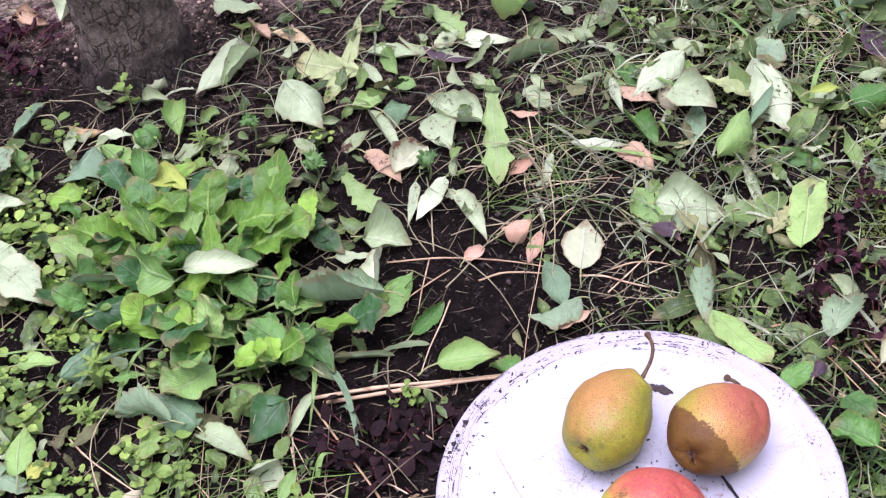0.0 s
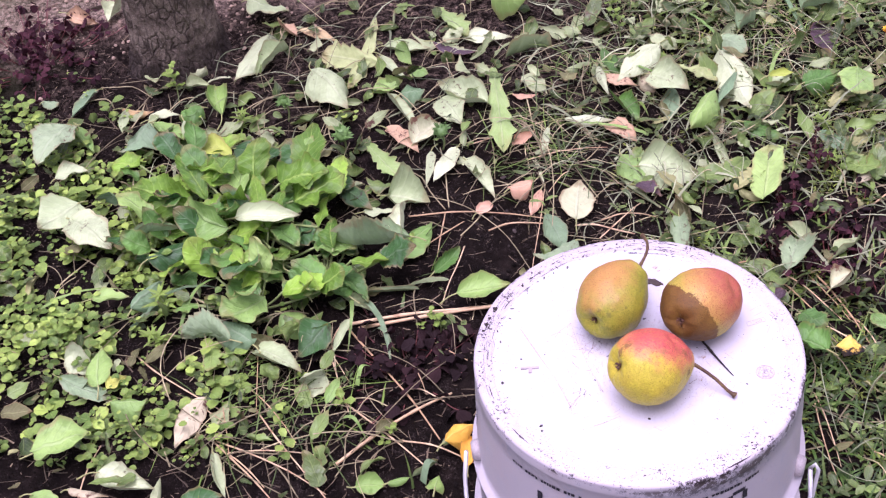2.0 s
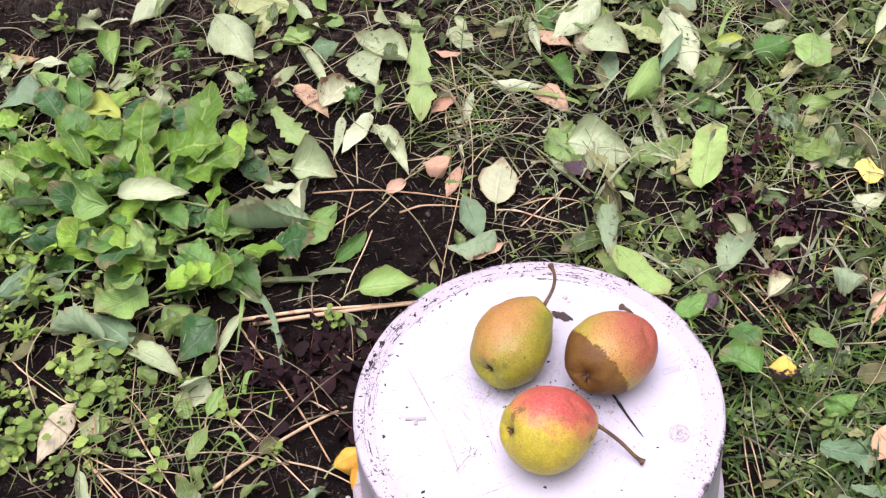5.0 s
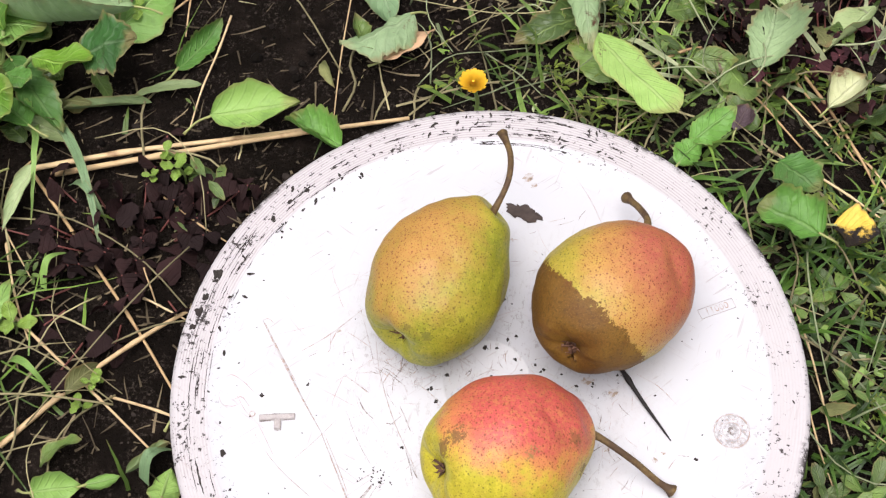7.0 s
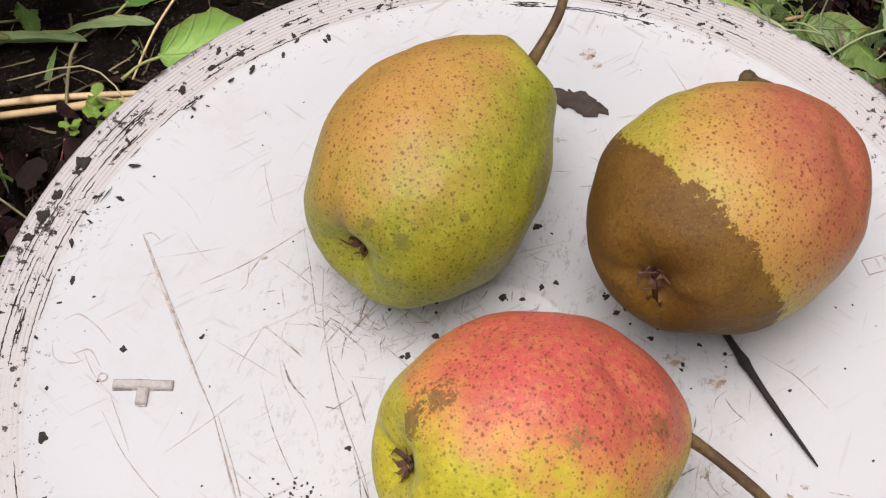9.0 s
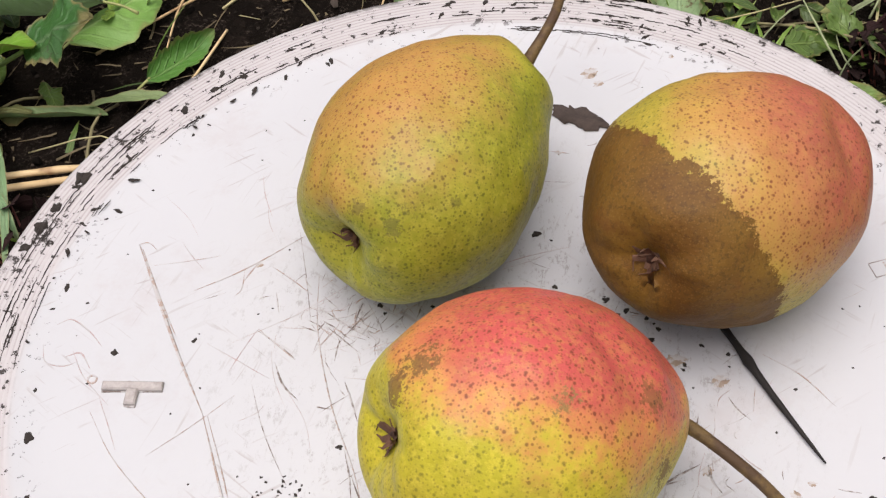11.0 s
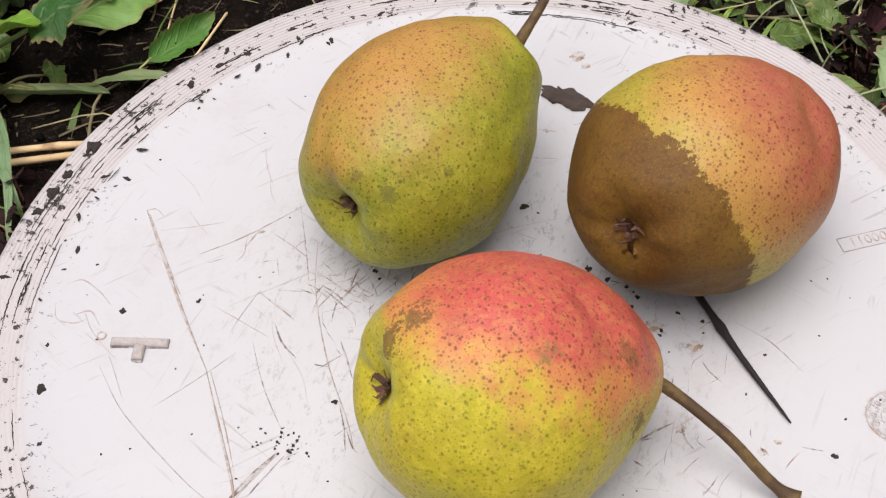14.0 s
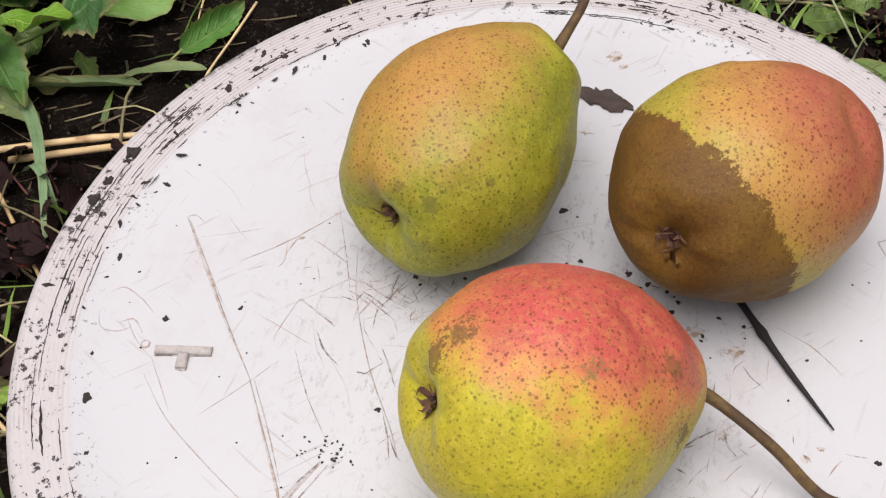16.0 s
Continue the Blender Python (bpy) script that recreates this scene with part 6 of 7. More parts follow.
# ---- weeds ----
def weed_rosette(x, y, n, seed):
    """A leafy weed with broad upright light green leaves."""
    root = tagged(new("leafy_weed"), "leafy weed with broad bright green leaves", "plant", "leafy weeds")
    root.location = (x, y, ground_z(x, y))
    rng = random.Random(seed)
    for k in range(n):
        g = Geo()
        a = k * 2.4 + rng.uniform(-0.3, 0.3)
        l = rng.uniform(0.022, 0.054)
        blade(g, l, l * rng.uniform(0.55, 0.92), rng.choice(("tooth", "round", "round", "round")), rng.uniform(-1.0, 0.5), rng.uniform(-0.3, 0.45), 0.32, rng, twist=rng.uniform(-0.4, 0.4))
        pitch = rng.uniform(-58, 8)
        r0 = rng.uniform(0.01, 0.06)
        h = rng.uniform(0.006, 0.038)
        lg = g
        mat = Matrix.Translation((r0 * math.cos(a) + 0.02 * math.cos(3 * a), r0 * math.sin(a), h)) @ Euler((rng.gauss(0, 0.3), radians(pitch), a)).to_matrix().to_4x4()
        g = Geo()
        p = mat.translation
        tube(g, bend([(0, 0, -0.004), p * 0.6 + Vector((0, 0, -0.004)), p], 5), 0.0013, 6)
        stalk = part("leaf_stalk", g, M_WEEDSTEM, root)
        part("leaf", lg, rng.choice((M_ROSETTE, M_ROSETTE, LEAF["deep"], LEAF["deep"], LEAF["dark"], LEAF["green"])), stalk).matrix_local = mat
    return root


weed_rosette(-0.530, 0.390, 14, 14)
weed_rosette(-0.455, 0.365, 16, 15)
weed_rosette(-0.400, 0.405, 8, 16)
weed_rosette(-0.420, 0.290, 18, 17)
weed_rosette(-0.345, 0.265, 12, 18)
weed_rosette(-0.500, 0.290, 14, 19)
weed_rosette(-0.570, 0.320, 10, 20)
weed_rosette(-0.410, 0.220, 10, 21)


def big_rosette(x, y, leaves):
    """The large weed: its outer leaves, each from stalk end to tip, on stalks from one crown."""
    root = tagged(new("leafy_weed"), "large leafy weed with broad bright green lobed leaves", "plant", "leafy weeds")
    root.location = (x, y, ground_z(x, y))
    rng = random.Random(44)
    for shape, x0, y0, x1, y1, w, h in leaves:
        p, q = Vector((x0 - x, y0 - y, h - 0.006)), Vector((x1 - x, y1 - y, h + rng.uniform(0.0, 0.01)))
        g = Geo()
        tube(g, bend([(0, 0, -0.003), p * 0.55 + Vector((0, 0, 0.004)), p], 6), 0.0014, 6)
        stalk = part("leaf_stalk", g, M_WEEDSTEM, root)
        g = Geo()
        blade_between(g, p, q, w * 1.1, shape, rng, rng.uniform(-0.9, 0.2), rng.uniform(0.0, 0.45), rng.uniform(-0.25, 0.25), rng.gauss(0, 0.15), 0.4)
        g.v = [v + p for v in g.v]
        part("leaf", g, rng.choice((M_ROSETTE, M_ROSETTE, M_ROSETTE, LEAF["green"], LEAF["deep"])), stalk)


ROSETTE_FOOT = (
    ("tooth", -0.390, 0.385, -0.395, 0.482, 0.042, 0.04),
    ("lobe", -0.392, 0.349, -0.337, 0.382, 0.062, 0.045),
    ("tooth", -0.510, 0.340, -0.586, 0.363, 0.054, 0.04),
    ("heartround", -0.451, 0.292, -0.502, 0.320, 0.041, 0.055),
    ("round", -0.445, 0.350, -0.471, 0.335, 0.031, 0.045),
    ("tooth", -0.526, 0.397, -0.480, 0.382, 0.027, 0.045),
    ("tooth", -0.418, 0.308, -0.444, 0.381, 0.024, 0.045),
    ("tooth", -0.411, 0.303, -0.401, 0.353, 0.024, 0.045),
    ("round", -0.357, 0.313, -0.354, 0.353, 0.017, 0.04),
    ("lobe", -0.412, 0.373, -0.355, 0.382, 0.047, 0.05),
)
ROSETTE_HEART = (
    ("tooth", -0.498, 0.360, -0.547, 0.421, 0.026, 0.035),
    ("round", -0.462, 0.355, -0.463, 0.422, 0.027, 0.04),
    ("lobe", -0.404, 0.285, -0.420, 0.257, 0.031, 0.03),
    ("tooth", -0.461, 0.284, -0.428, 0.256, 0.025, 0.03),
    ("tooth", -0.378, 0.285, -0.394, 0.262, 0.026, 0.03),
    ("round", -0.544, 0.360, -0.565, 0.339, 0.033, 0.035),
    ("tooth", -0.497, 0.372, -0.472, 0.410, 0.037, 0.05),
    ("tooth", -0.403, 0.315, -0.370, 0.280, 0.028, 0.035),
    ("tooth", -0.492, 0.283, -0.461, 0.266, 0.021, 0.03),
    ("tooth", -0.356, 0.368, -0.351, 0.436, 0.026, 0.03),
)
big_rosette(-0.455, 0.345, ROSETTE_FOOT + ROSETTE_HEART)


def oxalis(x, y, n, spread_r, seed, tall=0.03, mat=M_OXALIS, leaf=0.005):
    """A clump of dark purple three-part leaves."""
    root = tagged(new("oxalis"), "clump of dark purple three-part sorrel leaves", "plant", "purple sorrel clumps")
    root.location = (x, y, ground_z(x, y))
    rng = random.Random(seed)
    for _ in range(n):
        px, py, h = rng.gauss(0, spread_r), rng.gauss(0, spread_r), rng.uniform(0.4, 1.2) * tall
        if under_bucket(x + px, y + py, 0.155):
            continue
        g = Geo()
        s = leaf * rng.uniform(0.68, 1.36)
        for k in range(3):
            a = 2.094 * k
            prof = ((0, 0.06), (0.35, 0.42), (0.7, 0.75), (0.95, 0.68), (1.02, 0.36), (0.86, 0.0))
            droop = rng.uniform(0.1, 1.1)
            left = [(u * s, w * s * 0.85, -droop * u * u * s + 0.15 * w * s) for u, w in prof]
            right = [(u * s, -w * s * 0.85, -droop * u * u * s + 0.15 * w * s) for u, w in prof[:-1]]
            rib = [(u * s, 0, -droop * u * u * s - 0.05 * s) for u, _ in prof[:-1]]
            pts = left + right + rib
            ca, sa = math.cos(a), math.sin(a)
            pts = [(p[0] * ca - p[1] * sa, p[0] * sa + p[1] * ca, p[2]) for p in pts]
            fs = []
            for i in range(4):
                fs.append((11 + i, 12 + i, 1 + i, i))
                fs.append((6 + i, 7 + i, 12 + i, 11 + i))
            fs += [(15, 5, 4), (10, 5, 15)]
            g.add(pts, fs, [(p[0] / s * 0.5 + 0.5, 0.9) for p in pts])
        ob = part("leaf", g, mat, root)
        ob.matrix_local = Matrix.Translation((px, py, h)) @ Euler((rng.gauss(0, 0.6), rng.gauss(0, 0.6), rng.uniform(0, 6.28))).to_matrix().to_4x4()
        g = Geo()
        tube(g, bend([(px * 0.6, py * 0.6, -0.003), (px * 0.9, py * 0.9, h * 0.6), (px, py, h)], 4), 0.0006, 5)
        part("stalk", g, M_OXSTEM, root)


oxalis(-0.835, 0.665, 120, 0.048, 1, 0.02, leaf=0.007)
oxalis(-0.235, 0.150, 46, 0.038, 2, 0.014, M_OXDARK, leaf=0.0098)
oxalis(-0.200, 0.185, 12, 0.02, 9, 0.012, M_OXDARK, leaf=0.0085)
oxalis(0.160, 0.395, 26, 0.022, 3, 0.018, leaf=0.0062)
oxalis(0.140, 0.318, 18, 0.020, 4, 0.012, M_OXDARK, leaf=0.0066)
oxalis(0.196, 0.316, 26, 0.024, 5, 0.013, leaf=0.0066)
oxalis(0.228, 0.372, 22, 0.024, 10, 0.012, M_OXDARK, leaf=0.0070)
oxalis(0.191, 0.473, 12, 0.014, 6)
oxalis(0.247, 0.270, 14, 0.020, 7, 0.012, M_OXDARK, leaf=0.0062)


def sprig(geo, x, y, rng, size, height, n, slim=0.75):
    """A little stem with pairs of small round leaves."""
    z0 = ground_z(x, y)
    a = rng.uniform(0, 6.28)
    lean = rng.uniform(0.2, 1.0) * height
    for k in range(n):
        u = (k + 0.6) / n
        px, py, pz = x + lean * u * math.cos(a), y + lean * u * math.sin(a), z0 + height * u
        for s in (0, 1):
            ang = a + 1.57 * k + 3.14 * s + rng.gauss(0, 0.3)
            l = size * rng.uniform(0.6, 1.15)
            w = l * slim * rng.uniform(0.8, 1.2)
            tilt = rng.uniform(-0.15, 0.45)
            ca, sa = math.cos(ang), math.sin(ang)
            vs, uv = [], []
            for q, ww, dz in ((0.05, 0.1, 0), (0.35, 0.85, 0.05), (0.7, 0.9, 0.03), (1.0, 0.25, -0.1)):
                for v in (-1, 0, 1):
                    lx, ly = q * l * math.cos(tilt) + 0.001, v * ww * w * 0.5
                    vs.append((px + lx * ca - ly * sa, py + lx * sa + ly * ca, pz + q * l * math.sin(tilt) + dz * l + 0.10 * w * abs(v)))
                    uv.append((q, 0.5 + 0.5 * v))
            geo.add(vs, [(3 * i + j, 3 * i + j + 1, 3 * i + j + 4, 3 * i + j + 3) for i in range(3) for j in range(2)], uv)


def sorrel(x, y):
    """How much the purple sorrel crowds out the lawn at a place."""
    return max(math.exp(-((x - a) ** 2 + (y - b) ** 2) / (r * r)) for a, b, r in ((0.150, 0.215, 0.03), (0.16, 0.395, 0.045), (0.14, 0.315, 0.034), (0.20, 0.315, 0.045), (0.23, 0.37, 0.045), (0.25, 0.27, 0.035), (0.19, 0.25, 0.03)))


def build_weed_carpets():
    rng = random.Random(31)
    g, m = Geo(), Geo()
    # chickweed on the far side of the soil
    for _ in range(4300):
        x, y = rng.uniform(-0.95, -0.33), rng.uniform(0.0, 0.62)
        f = 0.5 + 0.9 * noise.noise((x * 7, y * 7, 9.0))
        edge = float(np.interp(y, (0.0, 0.13, 0.3, 0.42, 0.5, 0.6), (-0.42, -0.44, -0.44, -0.6, -0.74, -0.9)))
        p = max(0.05, min(1, (edge + 0.06 - x) / 0.14)) * f
        if y < 0.3:
            p *= 0.25 + 1.5 * max(0.0, 0.4 + noise.noise((x * 15, y * 15, 3.0)))
        if rng.random() < p * 0.85:
            sprig(g, x, y, rng, rng.choice((0.005, 0.007, 0.010, 0.014)) * rng.uniform(0.85, 1.15), rng.uniform(0.006, 0.030), rng.randint(2, 4), 0.85)
    tagged(part("chickweed_carpet", g, M_CHICK), "carpet of small round-leaved light green chickweed", "weeds", kind="stuff")
    # low mixed weeds in the lawn
    for _ in range(2000):
        x, y = rng.uniform(-0.3, 0.62), rng.uniform(-0.1, 1.1)
        if under_bucket(x, y, 0.155):
            continue
        p = max(0.04, min(1, (x - lawn_edge(y) + 0.05) / 0.1)) * (0.5 + 0.8 * noise.noise((x * 9, y * 9, 2.0))) * (1 - 0.6 * sorrel(x, y))
        if rng.random() < p * 1.2:
            sprig(m, x, y, rng, rng.choice((0.005, 0.007, 0.010, 0.016)) * rng.uniform(0.8, 1.2), rng.uniform(0.004, 0.024), rng.randint(1, 4), rng.uniform(0.22, 0.6))
    # clumps of tiny moss-like leaflets between the grass
    t = Geo()
    for _ in range(5200):
        x, y = rng.uniform(-0.15, 0.5), rng.uniform(-0.05, 1.0)
        if under_bucket(x, y, 0.155) or x < lawn_edge(y) - 0.02:
            continue
        if rng.random() < ((0.12 if y < 0.3 else 0.02) + 1.6 * noise.noise((x * 12, y * 12, 5.0))) * (1 - 0.75 * sorrel(x, y)):
            sprig(t, x, y, rng, rng.uniform(0.004, 0.009), rng.uniform(0.004, 0.020), rng.randint(2, 4), rng.uniform(0.16, 0.34))
    tagged(part("lawn_leaflets", t, M_MOSS), "clumps of tiny yellow-green leaflets in the lawn", "weeds", kind="stuff")
    tagged(part("lawn_weeds", m, M_MEADOW), "low mixed green weeds among the grass", "weeds", kind="stuff")


build_weed_carpets()


def build_broad_weeds():
    """Low broad leaves too many to count, under and between the fallen ones."""
    rng = random.Random(41)
    g, d = Geo(), Geo()
    for _ in range(3000):
        x, y = rng.uniform(-0.85, 0.46), rng.uniform(-0.05, 0.95)
        if under_bucket(x, y, 0.17):
            continue
        left = 0.45 * max(0.0, min(1.0, (-0.28 - x) / 0.1)) * max(0.0, min(1.0, (0.56 - y) / 0.1))
        back = 0.14 * max(0.0, min(1.0, (y - 0.42) / 0.06)) * max(0.0, min(1.0, (x + 0.52) / 0.05))
        lawn = 0.36 + 0.7 * noise.noise((x * 11, y * 11, 8.0)) if x > lawn_edge(y) + 0.02 else 0.0
        lawn *= 1 - 0.6 * sorrel(x, y)
        if rng.random() > left + back + lawn:
            continue
        one = Geo()
        l = rng.choice((0.012, 0.016, 0.022, 0.032)) * rng.uniform(0.8, 1.2) * (1.45 if lawn and y > 0.3 else 1.0)
        blade(one, l, l * rng.uniform(0.3, 0.75), rng.choice(("ovate", "tooth", "lance", "lobe", "dand")), rng.uniform(-1.2, 1.0), rng.uniform(-0.3, 0.7), 0.25, rng, 8, 4, rng.uniform(-0.6, 0.6))
        m = Matrix.Translation((x, y, ground_z(x, y) + (rng.uniform(0.002, 0.012) if x > lawn_edge(y) else rng.uniform(0.002, 0.025)))) @ Euler((rng.gauss(0, 0.4), rng.gauss(-0.2, 0.4), rng.uniform(0, 6.28))).to_matrix().to_4x4()
        (g if rng.random() < 0.8 else d).add([m @ Vector(p) for p in one.v], one.f, one.uv)
    tagged(part("broad_weeds", g, M_MEADOW), "low broad-leaved green weeds on the soil", "weeds", kind="stuff")
    tagged(part("leaf_litter", d, M_LITTER), "broken grey-green and brown leaf litter", "litter", kind="stuff")


build_broad_weeds()


def grass_blade(geo, x, y, heading, length, width, lean, rng, rise=None):
    z = ground_z(x, y)
    ca, sa = math.cos(heading), math.sin(heading)
    vs, uv, r, h = [], [], 0.0, 0.0
    ang = math.pi / 2 - lean * 0.4 if rise is None else rise
    sway = 0.0
    n = 5
    for i in range(n + 1):
        u = i / n
        w = width * (1 - u ** 2.2) * 0.5 + 0.0001
        for v in (-1, 1):
            vs.append((x + r * ca - (v * w + sway) * sa, y + r * sa + (v * w + sway) * ca, max(z + 0.0005, z + h)))
            uv.append((u, 0.5 + 0.3 * v))
        ang -= lean * rng.uniform(0.5, 1.5) / n
        sway += rng.gauss(0, 0.06) * length / n
        r += math.cos(ang) * length / n
        h += math.sin(ang) * length / n
    geo.add(vs, [(2 * i, 2 * i + 1, 2 * i + 3, 2 * i + 2) for i in range(n)], uv)


def build_grass():
    rng = random.Random(77)
    g, d, lush = Geo(), Geo(), Geo()
    for _ in range(24000):
        x, y = rng.uniform(-0.3, 0.65), rng.uniform(-0.25, 1.15)
        if under_bucket(x, y, 0.15):
            continue
        p = max(0.02, min(1, (x - lawn_edge(y) + 0.03) / 0.12)) * (0.5 + 1.3 * noise.noise((x * 9, y * 9, 6.0)))
        if y > 0.34:   # thin and patchy under the fallen leaves
            p *= 0.28
        p *= 1 - 0.72 * sorrel(x, y)
        if rng.random() < p * 0.85:
            grass_blade(lush if x > 0.1 and y < 0.24 + 0.05 * rng.gauss(0, 1) and rng.random() < 0.75 else g, x, y, rng.uniform(0, 6.28), rng.uniform(0.010, 0.05), rng.choice((0.0009, 0.0014, 0.0022, 0.0036)), rng.uniform(0.1, 1.4), rng, rng.uniform(0.05, 1.25))
        elif x > lawn_edge(y) - 0.05 and rng.random() < 0.06:
            grass_blade(d, x, y, rng.uniform(0, 6.28), rng.uniform(0.02, 0.10), rng.uniform(0.0006, 0.0016), rng.uniform(0.1, 0.9), rng, rng.uniform(0.05, 0.5))
    for _ in range(9000):   # lusher tufts in the lawn
        x, y = rng.uniform(0.08, 0.5), rng.uniform(-0.12, 0.95)
        tuft = noise.noise((x * 16, y * 16, 12.0))
        if under_bucket(x, y, 0.15) or x < lawn_edge(y) or rng.random() > ((0.75 if y < 0.22 else 0.14) + 0.9 * tuft) * (1 - 0.8 * sorrel(x, y)):
            continue
        grass_blade(lush if y < 0.24 and rng.random() < 0.8 else g, x, y, rng.gauss(3.0 * noise.noise((x * 7, y * 7, 3.0)), 1.2), rng.uniform(0.012, 0.044), rng.uniform(0.0012, 0.0036), rng.uniform(0.6, 2.4), rng, rng.uniform(0.5, 1.4))
    for _ in range(700):   # dead thatch under the lawn
        x, y = rng.uniform(-0.2, 0.6), rng.uniform(-0.2, 1.1)
        if under_bucket(x, y, 0.15) or x < lawn_edge(y) - 0.03 or (x > 0.12 and y < 0.3 and rng.random() < 0.7):
            continue
        grass_blade(d, x, y, rng.uniform(0, 6.28), rng.uniform(0.015, 0.06), rng.uniform(0.0005, 0.0012), rng.uniform(0.1, 0.8), rng, rng.uniform(0.0, 0.3))
    for _ in range(200):   # dry bits over the bare soil
        x, y = rng.uniform(-0.9, 0.15), rng.uniform(-0.1, 1.0)
        if under_bucket(x, y, 0.16):
            continue
        grass_blade(d, x, y, rng.uniform(0, 6.28), rng.uniform(0.008, 0.04), rng.uniform(0.0005, 0.0012), rng.uniform(0.1, 0.8), rng, rng.uniform(0.0, 0.25))
    for cx, cy, n in ((-0.119, 0.482, 90), (-0.13, 0.56, 60), (-0.09, 0.66, 60), (-0.36, 0.09, 45), (-0.42, 0.06, 25), (-0.33, 0.06, 30), (0.02, 0.80, 90), (0.12, 0.75, 90)):   # lank tufts
        for _ in range(n):
            x, y = rng.gauss(cx, 0.028), rng.gauss(cy, 0.028)
            grass_blade(g if rng.random() < 0.7 else d, x, y, rng.uniform(0, 6.28), rng.uniform(0.05, 0.13), rng.uniform(0.0006, 0.0015), rng.uniform(1.6, 2.6), rng)
    tagged(part("grass", g, M_GRASS), "short uneven green grass mixed with weeds", "grass", kind="stuff")
    tagged(part("lush_grass", lush, M_LUSH), "lush deep green grass beside the bucket", "grass", kind="stuff")
    tagged(part("dry_grass", d, M_DRYGRASS), "loose dry grass bits on the soil", "grass", kind="stuff")


build_grass()


def build_soil_bits():
    """Short broken bits of stalk and leaf trodden into the soil."""
    rng, g = random.Random(61), Geo()
    for _ in range(5200):
        x, y = rng.uniform(-0.8, 0.1), rng.uniform(-0.05, 0.9)
        if under_bucket(x, y, 0.15):
            continue
        grass_blade(g, x, y, rng.uniform(0, 6.28), rng.choice((0.003, 0.005, 0.008, 0.014, 0.022)) * rng.uniform(0.7, 1.4), rng.uniform(0.0004, 0.0015), rng.uniform(-0.3, 0.9), rng, rng.uniform(0.0, 0.5))
    tagged(part("soil_litter", g, M_BITS), "short broken bits of stalk and leaf on soil", "litter", kind="stuff")


build_soil_bits()


def build_turf():
    """Rough turf round the bed, out of the way."""
    rng, g = random.Random(99), Geo()
    for _ in range(5200):
        x, y = rng.uniform(-4.0, 4.0), rng.uniform(-4.0, 4.5)
        if (-1.0 < x < 0.62 and -0.25 < y < 1.15) or math.hypot(x + 0.75, y - 1.1) < 0.55 or math.hypot(x, y + 0.7) < 0.45:
            continue
        for _ in range(5):
            grass_blade(g, rng.gauss(x, 0.02), rng.gauss(y, 0.02), rng.uniform(0, 6.28), rng.uniform(0.05, 0.11), rng.uniform(0.003, 0.006), rng.uniform(0.6, 2.0), rng)
    tagged(part("turf", g, M_GRASS), "rough green turf round the garden bed", "grass", kind="stuff")


build_turf()


def build_stem_litter():
    """Loose thin stems and leaf stalks lying across everything."""
    rng, g = random.Random(53), Geo()
    for _ in range(200):
        x, y = rng.uniform(-0.75, 0.42), rng.uniform(0.0, 0.9)
        if under_bucket(x, y, 0.2):
            continue
        l, a = rng.uniform(0.02, 0.10), rng.uniform(0, 6.28)
        h = rng.uniform(0.001, 0.018)
        pts = []
        for u in (-0.5, -0.15, 0.2, 0.5):
            px, py = x + u * l * math.cos(a) + rng.gauss(0, 0.05) * l, y + u * l * math.sin(a) + rng.gauss(0, 0.05) * l
            pts.append((px, py, ground_z(px, py) + 0.001 + h * (1 - 3 * u * u)))
        r = rng.uniform(0.0004, 0.0009)
        tube(g, bend(pts, 8), r, 5)
    for n, x0, x1, y0, y1, lo, hi in ((40, -0.5, -0.05, 0.45, 0.85, 0.05, 0.14), (30, -0.65, -0.3, 0.3, 0.55, 0.05, 0.14), (36, -0.25, 0.38, 0.3, 0.85, 0.08, 0.2), (34, -0.47, -0.22, 0.0, 0.2, 0.04, 0.16), (20, -0.75, -0.4, 0.1, 0.5, 0.06, 0.16), (24, 0.16, 0.4, 0.0, 0.3, 0.05, 0.14)):
        for _ in range(n):   # long thin stalks lying crosswise
            x, y, l, a = rng.uniform(x0, x1), rng.uniform(y0, y1), rng.uniform(lo, hi), rng.uniform(0, 6.28)
            h, bow, pts = rng.uniform(0.004, 0.028), rng.gauss(0, 0.12) * l, []
            for u in (-0.5, -0.2, 0.15, 0.5):
                o = bow * (1 - 4 * u * u)
                px, py = x + u * l * math.cos(a) - o * math.sin(a), y + u * l * math.sin(a) + o * math.cos(a)
                pts.append((px, py, ground_z(px, py) + 0.001 + h * (1 - 3 * u * u)))
            if any(under_bucket(p[0], p[1], 0.155) for p in pts):
                continue
            tube(g, bend(pts, 10), rng.uniform(0.0003, 0.0007), 5)
    tagged(part("stem_litter", g, M_DRYGRASS), "loose thin dry stems and leaf stalks", "litter", kind="stuff")


build_stem_litter()


